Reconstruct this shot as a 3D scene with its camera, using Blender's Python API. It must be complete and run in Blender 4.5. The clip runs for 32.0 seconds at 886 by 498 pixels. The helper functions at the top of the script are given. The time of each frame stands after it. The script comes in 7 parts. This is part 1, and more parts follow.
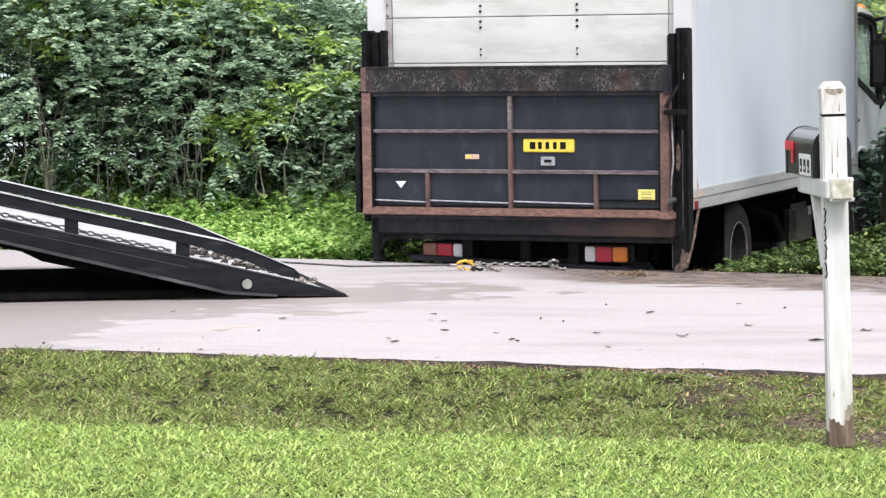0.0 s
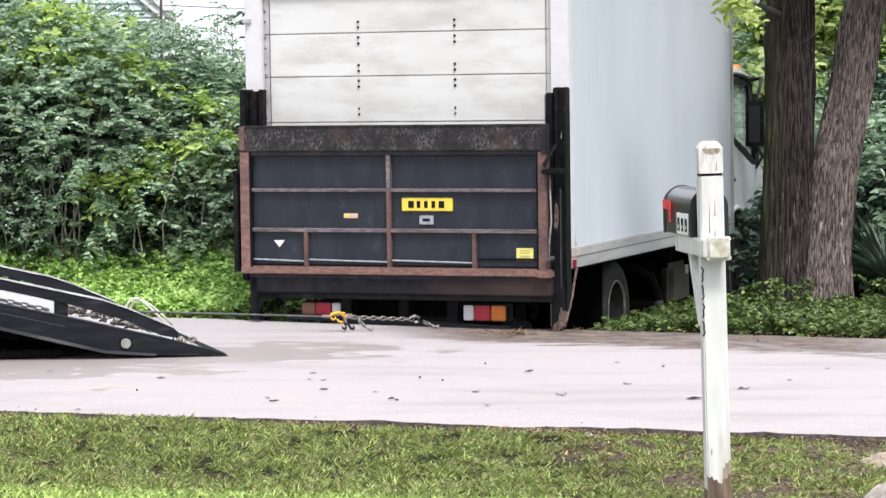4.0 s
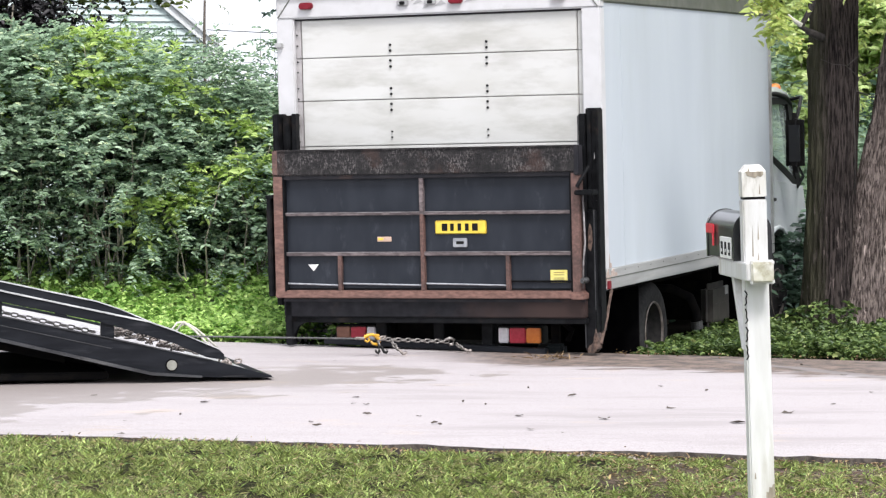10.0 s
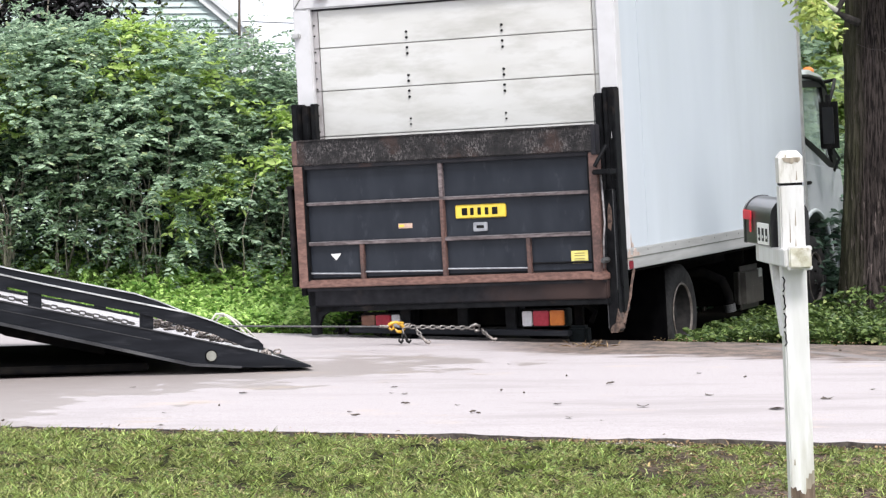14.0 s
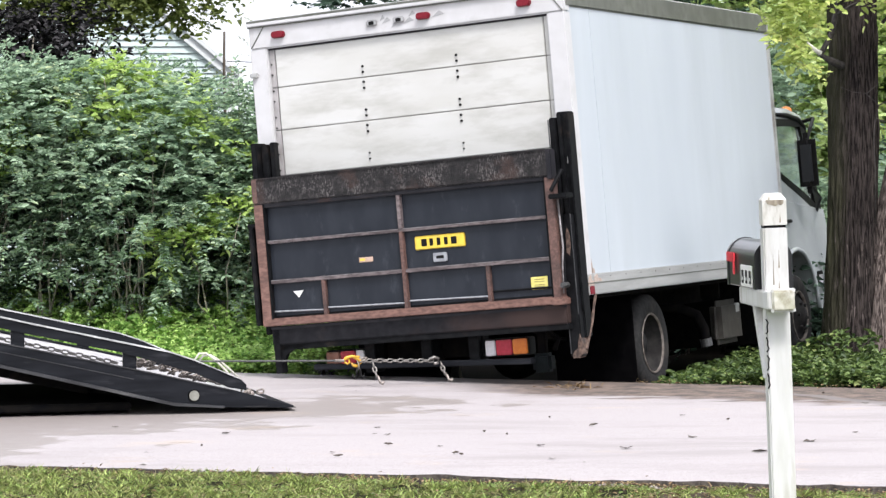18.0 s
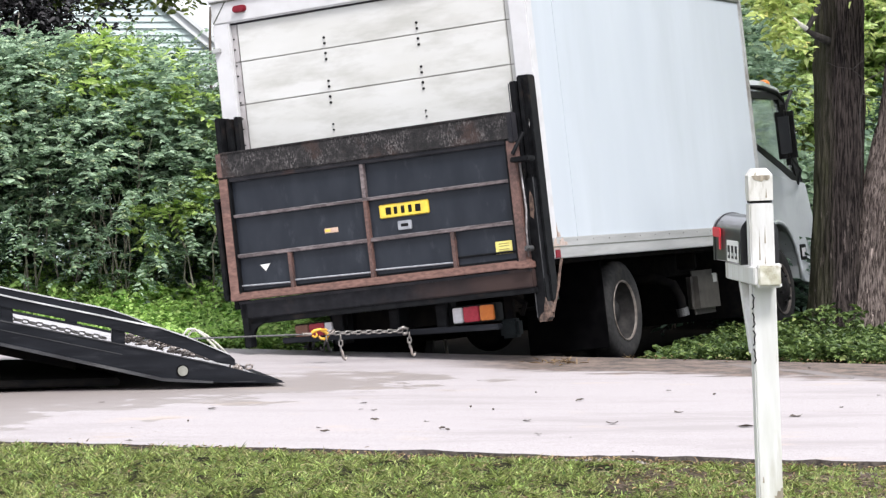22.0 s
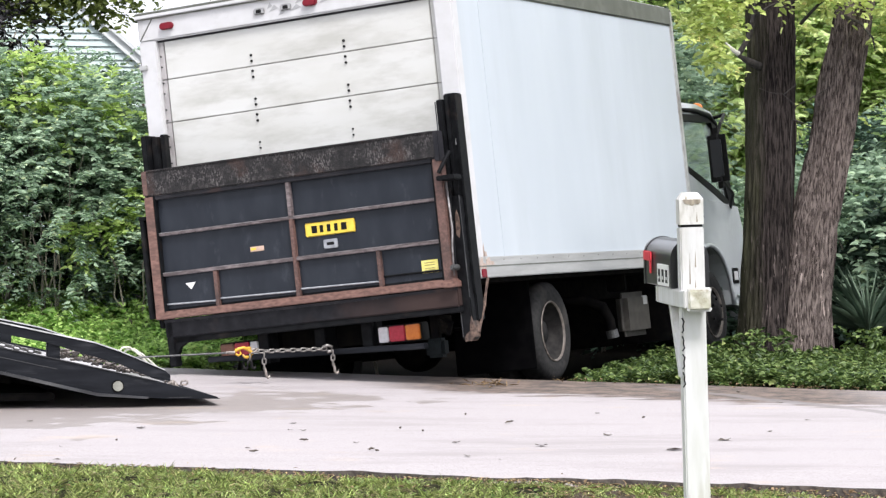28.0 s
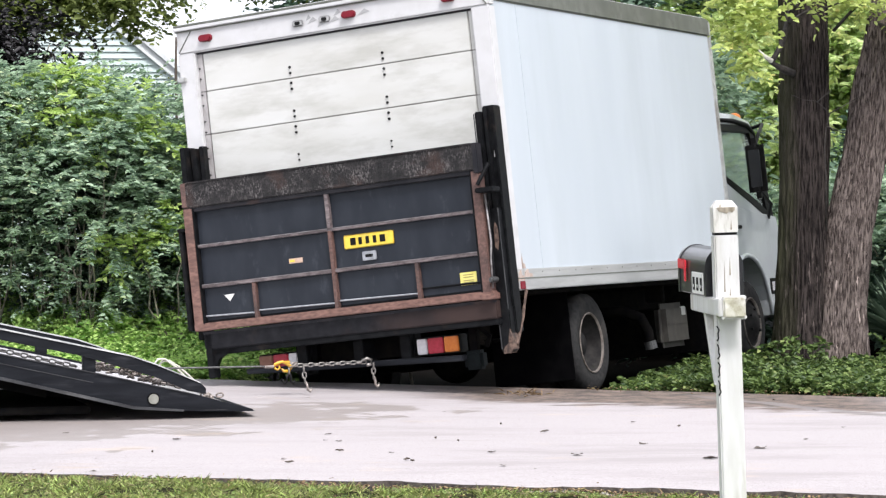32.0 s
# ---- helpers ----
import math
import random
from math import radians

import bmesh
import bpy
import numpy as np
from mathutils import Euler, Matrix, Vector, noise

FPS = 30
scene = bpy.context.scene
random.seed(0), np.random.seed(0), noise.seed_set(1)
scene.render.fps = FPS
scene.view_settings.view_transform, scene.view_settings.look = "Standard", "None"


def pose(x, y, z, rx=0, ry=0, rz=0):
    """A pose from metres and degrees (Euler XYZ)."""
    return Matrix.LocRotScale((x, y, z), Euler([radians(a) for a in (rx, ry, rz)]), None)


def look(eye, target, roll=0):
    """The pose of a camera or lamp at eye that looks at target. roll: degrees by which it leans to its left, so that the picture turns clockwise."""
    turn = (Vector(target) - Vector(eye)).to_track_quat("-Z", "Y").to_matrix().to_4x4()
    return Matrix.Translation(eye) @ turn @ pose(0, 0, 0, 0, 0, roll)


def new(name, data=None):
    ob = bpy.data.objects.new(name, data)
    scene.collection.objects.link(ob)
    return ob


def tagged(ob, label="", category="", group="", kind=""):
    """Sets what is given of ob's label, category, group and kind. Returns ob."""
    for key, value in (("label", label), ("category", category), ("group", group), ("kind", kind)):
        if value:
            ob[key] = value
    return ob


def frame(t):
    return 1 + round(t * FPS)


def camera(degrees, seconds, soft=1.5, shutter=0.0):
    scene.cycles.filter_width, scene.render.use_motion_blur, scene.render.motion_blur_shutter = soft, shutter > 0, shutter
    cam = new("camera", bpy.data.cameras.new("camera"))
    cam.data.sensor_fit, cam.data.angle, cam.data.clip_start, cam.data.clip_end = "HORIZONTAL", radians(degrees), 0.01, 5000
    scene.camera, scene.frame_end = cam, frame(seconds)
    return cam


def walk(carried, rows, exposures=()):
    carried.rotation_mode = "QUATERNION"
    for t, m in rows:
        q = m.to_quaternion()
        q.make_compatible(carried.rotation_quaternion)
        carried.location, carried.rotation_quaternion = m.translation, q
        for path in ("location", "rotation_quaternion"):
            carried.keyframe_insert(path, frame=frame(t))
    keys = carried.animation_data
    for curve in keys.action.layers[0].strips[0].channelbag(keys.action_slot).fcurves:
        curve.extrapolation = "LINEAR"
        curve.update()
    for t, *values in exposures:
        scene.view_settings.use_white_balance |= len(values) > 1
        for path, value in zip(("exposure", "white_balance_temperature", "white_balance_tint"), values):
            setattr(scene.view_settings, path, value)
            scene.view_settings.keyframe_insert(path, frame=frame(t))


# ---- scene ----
EYE = Vector((0.0, 0.0, 1.54))


def view(yaw, pitch, roll):
    """Camera pose: yaw to the right of +y, pitch up, roll as look()."""
    return Matrix.Translation(EYE) @ pose(0, 0, 0, 90 + pitch, 0, -yaw) @ pose(0, 0, 0, 0, 0, roll)


# seconds, yaw, pitch, roll of the hand-held camera
VIEWS = [
    (0, -0.000, -4.289, 0.000),
    (0.5, 0.147, -4.274, 0.200),
    (1, 0.215, -4.236, 0.245),
    (1.5, 0.307, -4.214, 0.358),
    (2, 0.412, -4.208, 0.431),
    (2.5, 0.663, -4.148, 0.560),
    (3, 1.037, -3.989, 0.529),
    (3.5, 1.609, -3.782, 0.278),
    (4, 2.554, -3.041, 0.141),
    (4.5, 2.581, -2.746, 0.034),
    (6.5, 1.823, -2.081, -0.005),
    (7, 1.765, -2.113, 0.075),
    (7.5, 1.734, -2.205, 0.098),
    (8, 1.710, -2.305, 0.052),
    (8.5, 1.680, -2.399, 0.074),
    (9, 1.662, -2.467, 0.065),
    (9.5, 1.653, -2.524, 0.041),
    (10, 1.646, -2.538, 0.036),
    (10.5, 1.578, -2.515, -0.031),
    (11, 1.450, -2.486, -0.203),
    (11.5, 1.287, -2.445, -0.308),
    (12, 1.136, -2.444, -0.427),
    (12.5, 1.006, -2.520, -0.501),
    (13, 0.916, -2.636, -0.534),
    (13.5, 0.844, -2.786, -0.542),
    (15.5, 1.204, -2.306, -0.655),
    (16, 1.407, -2.026, -0.704),
    (16.5, 1.544, -1.858, -0.684),
    (17, 1.543, -1.812, -0.647),
    (17.5, 1.528, -1.783, -0.478),
    (18, 1.215, -1.905, -0.262),
    (18.5, 1.253, -2.434, -0.021),
    (19, 1.408, -2.688, -0.179),
    (19.5, 1.517, -2.799, -0.217),
    (20, 1.550, -2.870, -0.194),
    (20.5, 1.534, -2.903, -0.219),
    (21, 1.496, -2.836, -0.217),
    (21.5, 1.471, -2.657, -0.287),
    (22, 1.502, -2.424, -0.274),
    (22.5, 1.559, -2.253, -0.211),
    (23, 1.734, -2.159, -0.166),
    (23.5, 1.993, -2.143, -0.136),
    (24, 2.412, -2.158, -0.112),
    (24.5, 3.190, -1.863, 0.114),
    (26.5, 3.226, -1.991, 0.318),
    (27, 3.165, -2.050, 0.383),
    (27.5, 3.084, -2.050, 0.357),
    (28, 2.958, -1.975, 0.322),
    (28.5, 2.779, -1.819, 0.171),
    (29, 2.554, -1.589, 0.002),
    (29.5, 2.326, -1.373, -0.088),
    (30, 2.150, -1.279, -0.119),
    (30.5, 2.085, -1.376, -0.128),
    (31, 2.094, -1.592, -0.057),
    (31.5, 2.158, -1.770, -0.022),
    (32, 2.236, -1.771, -0.093),
]

cam = camera(18.55, 32.0, soft=1.3, shutter=0.5)
walk(cam, [(t, view(a, b, c)) for t, a, b, c in VIEWS],
     exposures=[(0.0, 1.02, 6350, 13), (32.0, 1.02, 6350, 13)])

# ---------------------------------------------------------------- light
world = bpy.data.worlds.new("overcast_sky")
scene.world = world
world.use_nodes = True
wn = world.node_tree.nodes
wl = world.node_tree.links
sky = wn.new("ShaderNodeTexSky")
sky.sky_type = "NISHITA"
sky.sun_disc = False
sky.sun_elevation = radians(58)
sky.sun_rotation = radians(161.6)
sky.air_density, sky.dust_density, sky.ozone_density = 1.0, 4.0, 1.0
grey = wn.new("ShaderNodeHueSaturation")
grey.inputs["Saturation"].default_value = 0.22
wl.new(sky.outputs["Color"], grey.inputs["Color"])
cloud = wn.new("ShaderNodeMix")
cloud.data_type = "RGBA"
cloud.inputs["Factor"].default_value = 0.65
cloud.inputs[7].default_value = (6.7, 7.0, 7.4, 1)
wl.new(grey.outputs["Color"], cloud.inputs[6])
wl.new(cloud.outputs[2], wn["Background"].inputs["Color"])
wn["Background"].inputs["Strength"].default_value = 0.135
sun = new("sun", bpy.data.lights.new("sun", "SUN"))
sun.data.energy, sun.data.angle, sun.data.color = 2.3, radians(14), (1.0, 0.97, 0.93)
sun.matrix_world = look((0, 0, 30), (-5.93, 17.8, 0.0))


# ---------------------------------------------------------------- materials
def mat(name, c1, c2=None, rough=0.6, metal=0.0, scale=8.0, bump=0.0, c3=None, scale2=1.5, mix3=0.5, rough2=None,
        stretch=(1, 1, 1), spec=0.5, coat=0.0, deep=0.01):
    """Two colours mixed by fine noise, a third by broad noise, with bump of the fine noise."""
    m = bpy.data.materials.new(name)
    m.use_nodes = True
    n, l = m.node_tree.nodes, m.node_tree.links
    b = n["Principled BSDF"]
    b.inputs["Roughness"].default_value, b.inputs["Metallic"].default_value = rough, metal
    b.inputs["Specular IOR Level"].default_value = spec
    b.inputs["Coat Weight"].default_value = coat
    b.inputs["Base Color"].default_value = (*c1, 1)
    tc, mp = n.new("ShaderNodeTexCoord"), n.new("ShaderNodeMapping")
    mp.inputs["Scale"].default_value = stretch
    l.new(tc.outputs["Object"], mp.inputs["Vector"])
    fine = n.new("ShaderNodeTexNoise")
    fine.inputs["Scale"].default_value, fine.inputs["Detail"].default_value = scale, 8
    l.new(mp.outputs["Vector"], fine.inputs["Vector"])
    out = None
    if c2:
        r = n.new("ShaderNodeValToRGB")
        r.color_ramp.elements[0].position, r.color_ramp.elements[1].position = 0.38, 0.66
        r.color_ramp.elements[0].color, r.color_ramp.elements[1].color = (*c1, 1), (*c2, 1)
        l.new(fine.outputs["Fac"], r.inputs["Fac"])
        out = r.outputs["Color"]
    if c3:
        broad = n.new("ShaderNodeTexNoise")
        broad.inputs["Scale"].default_value, broad.inputs["Detail"].default_value = scale2, 6
        broad.inputs["Roughness"].default_value = 0.65
        l.new(mp.outputs["Vector"], broad.inputs["Vector"])
        r3 = n.new("ShaderNodeMapRange")
        r3.inputs["From Min"].default_value, r3.inputs["From Max"].default_value = 0.62 - 0.25 * mix3, 0.82 - 0.25 * mix3
        l.new(broad.outputs["Fac"], r3.inputs["Value"])
        mx = n.new("ShaderNodeMix")
        mx.data_type = "RGBA"
        l.new(r3.outputs["Result"], mx.inputs["Factor"])
        if out:
            l.new(out, mx.inputs[6])
        else:
            mx.inputs[6].default_value = (*c1, 1)
        mx.inputs[7].default_value = (*c3, 1)
        out = mx.outputs[2]
        if rough2 is not None:
            rr = n.new("ShaderNodeMapRange")
            rr.inputs["To Min"].default_value, rr.inputs["To Max"].default_value = rough, rough2
            l.new(r3.outputs["Result"], rr.inputs["Value"])
            l.new(rr.outputs["Result"], b.inputs["Roughness"])
    if out:
        l.new(out, b.inputs["Base Color"])
    if bump:
        bp = n.new("ShaderNodeBump")
        bp.inputs["Strength"].default_value, bp.inputs["Distance"].default_value = bump, deep
        l.new(fine.outputs["Fac"], bp.inputs["Height"])
        l.new(bp.outputs["Normal"], b.inputs["Normal"])
    return m


def leafmat(name, dark, light, rough=0.5, trans=0.3, yellow=None, patch=None, spec=0.28):
    """Leaves: each its own tone between two colours, a little light passes through. patch: (colour, scale, amount) of another growth that comes in patches."""
    m = bpy.data.materials.new(name)
    m.use_nodes = True
    n, l = m.node_tree.nodes, m.node_tree.links
    b = n["Principled BSDF"]
    g = n.new("ShaderNodeNewGeometry")
    r = n.new("ShaderNodeValToRGB")
    r.color_ramp.elements[0].color, r.color_ramp.elements[1].color = (*dark, 1), (*light, 1)
    if yellow:
        e = r.color_ramp.elements.new(0.93)
        e.color = (*light, 1)
        r.color_ramp.elements[2].color = (*yellow, 1)
    l.new(g.outputs["Random Per Island"], r.inputs["Fac"])
    tone = r.outputs["Color"]
    if patch:
        tc, pn, pr, pm = n.new("ShaderNodeTexCoord"), n.new("ShaderNodeTexNoise"), n.new("ShaderNodeMapRange"), n.new("ShaderNodeMix")
        pn.inputs["Scale"].default_value, pn.inputs["Detail"].default_value = patch[1], 5
        l.new(tc.outputs["Object"], pn.inputs["Vector"])
        for k, v in (("From Min", 0.42), ("From Max", 0.66), ("To Min", 0.0), ("To Max", patch[2])):
            pr.inputs[k].default_value = v
        l.new(pn.outputs["Fac"], pr.inputs["Value"])
        pm.data_type = "RGBA"
        l.new(pr.outputs["Result"], pm.inputs["Factor"])
        l.new(tone, pm.inputs[6])
        pm.inputs[7].default_value = (*patch[0], 1)
        tone = pm.outputs[2]
    l.new(tone, b.inputs["Base Color"])
    b.inputs["Roughness"].default_value = rough
    b.inputs["Specular IOR Level"].default_value = spec
    t = n.new("ShaderNodeBsdfTranslucent")
    l.new(tone, t.inputs["Color"])
    mx = n.new("ShaderNodeMixShader")
    mx.inputs["Fac"].default_value = trans
    l.new(b.outputs["BSDF"], mx.inputs[1])
    l.new(t.outputs["BSDF"], mx.inputs[2])
    l.new(mx.outputs["Shader"], n["Material Output"].inputs["Surface"])
    return m


M_BOX = mat("box_side_paint", (0.418, 0.456, 0.490), (0.45, 0.488, 0.521), 0.5, 0, 2, 0.02, (0.39, 0.424, 0.45), 0.9, 0.4, stretch=(1, 1, 0.2), spec=0.3)
M_FRAME = mat("white_frame_paint", (0.52, 0.515, 0.52), (0.48, 0.475, 0.475), 0.45, 0, 9, 0.03, (0.36, 0.35, 0.34), 3, 0.25)
M_DOOR = mat("door_panel_paint", (0.53, 0.527, 0.507), (0.485, 0.48, 0.452), 0.5, 0, 3.2, 0.03, (0.395, 0.388, 0.358), 2.6, 0.62, stretch=(0.55, 1, 1.9))
M_DOORLINE = mat("door_seam_rubber", (0.22, 0.21, 0.195), (0.30, 0.285, 0.27), 0.8)
M_CAP = mat("weathered_roof_rail", (0.115, 0.12, 0.10), (0.165, 0.17, 0.148), 0.5, 0.3, 12, 0.05, (0.085, 0.09, 0.075), 3, 0.4)
M_RAIL = mat("dull_aluminium", (0.40, 0.40, 0.39), (0.48, 0.48, 0.468), 0.45, 0.5, 20, 0.03, (0.27, 0.255, 0.235), 3, 0.4, stretch=(1, 0.12, 1))
M_BLACK = mat("black_steel_paint", (0.004, 0.0042, 0.005), (0.009, 0.0095, 0.0105), 0.5, 0.0, 18, 0.08, (0.026, 0.020, 0.017), 6, 0.2, spec=0.09)
M_PLAT = mat("blue_black_platform_paint", (0.0120, 0.0148, 0.0210), (0.0185, 0.0222, 0.0295), 0.46, 0, 5, 0.05, (0.040, 0.046, 0.057), 7, 0.12, stretch=(1.6, 1, 0.7), spec=0.26)
M_RUST = mat("rusty_steel", (0.085, 0.047, 0.039), (0.145, 0.080, 0.065), 0.6, 0.1, 60, 0.2, (0.020, 0.016, 0.016), 3, 0.5)
M_RUST2 = mat("rusty_worn_bar", (0.092, 0.072, 0.072), (0.21, 0.172, 0.17), 0.45, 0.2, 50, 0.15, (0.048, 0.035, 0.035), 4, 0.5, stretch=(0.4, 1, 1))
M_WORN = mat("worn_bare_edge", (0.13, 0.118, 0.118), (0.27, 0.255, 0.255), 0.45, 0.2, 30, 0.05, (0.06, 0.05, 0.05), 5, 0.5, stretch=(0.4, 1, 1))
M_RUST3 = mat("pinkish_rusty_rail", (0.118, 0.062, 0.049), (0.22, 0.120, 0.094), 0.5, 0.15, 60, 0.2, (0.060, 0.035, 0.030), 4, 0.4, stretch=(0.4, 1, 1))
M_RUST4 = mat("crusty_tan_rust", (0.045, 0.027, 0.021), (0.15, 0.098, 0.074), 0.85, 0, 40, 0.4, (0.022, 0.016, 0.014), 12, 0.5)
M_DRYRUST = mat("faint_rust_stain", (0.36, 0.27, 0.22), (0.44, 0.37, 0.33), 0.6, 0, 30, 0.0)
M_STEEL = mat("galvanised_steel", (0.30, 0.31, 0.33), (0.42, 0.43, 0.45), 0.4, 0.6, 30, 0.05)
# Grimy parts, darkened further to stand in for shade under lorry and bed.
M_DARK = mat("grimy_shade_black", (0.004, 0.004, 0.0045), (0.009, 0.008, 0.007), 0.9, 0, 15, 0.1, spec=0.03)
M_TYRE = mat("tyre_rubber", (0.018, 0.0176, 0.0178), (0.030, 0.0292, 0.0288), 0.85, 0, 30, 0.2, (0.046, 0.042, 0.038), 5, 0.3, spec=0.12)
# Rubber blacker than real, with the shade behind the wheel in its colour.
M_FLAP = mat("shade_black_rubber", (0.0016, 0.0016, 0.002), (0.0034, 0.0033, 0.0036), 0.95, 0, 12, 0.1, spec=0.02)
M_RIM = mat("steel_rim", (0.10, 0.086, 0.074), (0.19, 0.165, 0.145), 0.65, 0.3, 24, 0.08, (0.06, 0.038, 0.028), 9, 0.45)
M_CAB = mat("white_cab_paint", (0.46, 0.48, 0.49), (0.5, 0.52, 0.53), 0.25, 0, 4, 0.0, (0.38, 0.4, 0.4), 2, 0.3, coat=0.3)
M_YEL = mat("yellow_sticker", (0.66, 0.47, 0.045), (0.72, 0.54, 0.06), 0.45, 0, 30, 0.0, (0.5, 0.38, 0.08), 9, 0.3)
M_LEMON = mat("faded_lemon_sticker", (0.60, 0.53, 0.13), (0.66, 0.60, 0.2), 0.5, 0, 30)
M_OLIVE = mat("faded_print", (0.24, 0.20, 0.06), (0.3, 0.26, 0.1), 0.6)
M_INK = mat("black_ink", (0.006, 0.0058, 0.006), (0.011, 0.0105, 0.0105), 0.55, spec=0.15)
M_WHITE = mat("white_sticker", (0.75, 0.74, 0.72), (0.68, 0.67, 0.65), 0.5)
M_ORANGE = mat("orange_sticker", (0.40, 0.27, 0.20), (0.5, 0.36, 0.28), 0.5, 0, 40)
M_LRED = mat("red_lens", (0.40, 0.010, 0.030), (0.48, 0.018, 0.045), 0.35, 0, 60, 0.1)
M_LMARK = mat("dark_red_marker_lens", (0.14, 0.005, 0.013), (0.18, 0.008, 0.018), 0.45, 0, 60, 0.1, spec=0.3)
M_LAMB = mat("amber_lens", (0.62, 0.16, 0.012), (0.68, 0.2, 0.02), 0.3, 0, 60, 0.1)
M_LDULL = mat("dull_amber_lens", (0.24, 0.10, 0.06), (0.3, 0.13, 0.08), 0.35, 0, 60, 0.1)
M_LCLR = mat("clear_lens", (0.62, 0.6, 0.62), (0.7, 0.68, 0.7), 0.2, 0, 60, 0.1, coat=0.5)
M_TANK = mat("grey_tank_metal", (0.042, 0.039, 0.035), (0.060, 0.056, 0.050), 0.5, 0.2, 12, 0.06, (0.028, 0.025, 0.023), 4, 0.4, spec=0.25)
M_HOOK = mat("yellow_hook_paint", (0.52, 0.28, 0.02), (0.68, 0.40, 0.05), 0.45, 0, 20, 0.05, (0.16, 0.09, 0.05), 16, 0.45)
M_CHAIN = mat("chain_steel", (0.17, 0.16, 0.15), (0.34, 0.32, 0.30), 0.45, 0.7, 40, 0.1, (0.08, 0.06, 0.05), 12, 0.35)
M_CHAIN2 = mat("rusty_chain", (0.13, 0.112, 0.10), (0.36, 0.315, 0.285), 0.5, 0.3, 40, 0.1, (0.16, 0.10, 0.075), 9, 0.35)
M_CABLE = mat("wire_rope", (0.06, 0.06, 0.06), (0.12, 0.12, 0.12), 0.5, 0.6, 80, 0.2)
M_BED = mat("black_bed_paint", (0.0048, 0.0056, 0.0078), (0.0118, 0.0132, 0.0168), 0.45, 0, 9, 0.06, (0.034, 0.035, 0.040), 6, 0.3, stretch=(0.3, 1, 2.0), spec=0.14)
M_DECK = mat("aluminium_deck", (0.50, 0.49, 0.5), (0.62, 0.61, 0.62), 0.4, 0.6, 18, 0.05, (0.34, 0.32, 0.31), 4, 0.35, stretch=(0.2, 1, 1))
M_STRAP = mat("cream_strap", (0.42, 0.41, 0.35), (0.5, 0.48, 0.42), 0.8, 0, 40, 0.1)
M_POST = mat("old_white_paint", (0.56, 0.555, 0.55), (0.50, 0.495, 0.48), 0.6, 0, 12, 0.12, (0.37, 0.35, 0.30), 4, 0.5, stretch=(2.4, 2.4, 0.4))
M_CAPWOOD = mat("weathered_white_cap", (0.57, 0.56, 0.535), (0.50, 0.485, 0.45), 0.7, 0, 14, 0.2, (0.28, 0.26, 0.21), 8, 0.5, stretch=(3, 3, 0.6))
M_DAMPWOOD = mat("damp_brown_wood", (0.055, 0.036, 0.024), (0.15, 0.105, 0.075), 0.85, 0, 18, 0.3, (0.20, 0.17, 0.13), 9, 0.25, stretch=(3, 3, 0.3))
M_MOSSY = mat("weathered_mossy_paint", (0.40, 0.385, 0.30), (0.56, 0.545, 0.49), 0.8, 0, 26, 0.3, (0.20, 0.175, 0.11), 14, 0.42)
M_WOOD = mat("bare_grey_wood", (0.20, 0.17, 0.13), (0.32, 0.28, 0.22), 0.85, 0, 18, 0.3, (0.1, 0.085, 0.06), 7, 0.4, stretch=(3, 3, 0.3))
M_MBOX = mat("black_gloss_enamel", (0.010, 0.010, 0.011), (0.015, 0.015, 0.017), 0.32, 0, 8, 0.0, coat=0.3)
M_FLAG = mat("red_flag_paint", (0.66, 0.03, 0.05), (0.72, 0.05, 0.07), 0.4)
M_SIDING = mat("pale_mint_siding", (0.42, 0.50, 0.485), (0.45, 0.53, 0.515), 0.6, 0, 6, 0.02, (0.40, 0.475, 0.46), 2, 0.4)
M_TRIM = mat("white_trim", (0.60, 0.62, 0.62), (0.55, 0.57, 0.57), 0.5)
M_ROOF = mat("grey_shingle", (0.16, 0.15, 0.15), (0.24, 0.23, 0.22), 0.9, 0, 30, 0.3)
# Soil blacker than real: the shade under the lorry is in its colour.
M_SOIL = mat("shade_dark_soil", (0.003, 0.0025, 0.0022), (0.008, 0.0065, 0.0055), 0.95, 0, 25, 0.5, (0.013, 0.010, 0.008), 5, 0.25, spec=0.02)
M_DARKBROWN = mat("brown_black_steel", (0.0115, 0.0115, 0.0145), (0.026, 0.024, 0.027), 0.5, 0.0, 9, 0.06, (0.060, 0.034, 0.027), 2.6, 0.28, spec=0.2)
M_BRIGHT = mat("worn_bright_edge", (0.32, 0.325, 0.33), (0.56, 0.56, 0.56), 0.35, 0.1, 12, 0.05, (0.08, 0.08, 0.08), 5, 0.35, stretch=(0.4, 1, 1))
M_OAK = leafmat("dull_bough_leaf", (0.08, 0.11, 0.03), (0.26, 0.31, 0.09), 0.5, 0.45)
M_BOUGH = leafmat("dark_bough_leaf", (0.035, 0.052, 0.014), (0.13, 0.165, 0.05), 0.5, 0.3)
M_DISC = mat("pale_reflector", (0.17, 0.17, 0.145), (0.23, 0.23, 0.2), 0.4, 0, 30, 0.05)
M_FLAKE = mat("grey_primer", (0.30, 0.30, 0.30), (0.38, 0.38, 0.38), 0.6)
M_FLANGE = mat("scuffed_black_flange", (0.012, 0.012, 0.014), (0.034, 0.035, 0.038), 0.45, 0, 14, 0.05, (0.085, 0.083, 0.082), 6, 0.3, stretch=(0.4, 1, 1))
M_THATCH = leafmat("dead_grass_blade", (0.20, 0.17, 0.085), (0.46, 0.41, 0.25), 0.7, 0.3)
M_EDGE = mat("crumbled_dark_edge", (0.03, 0.024, 0.02), (0.09, 0.075, 0.062), 0.95, 0, 40, 0.5)
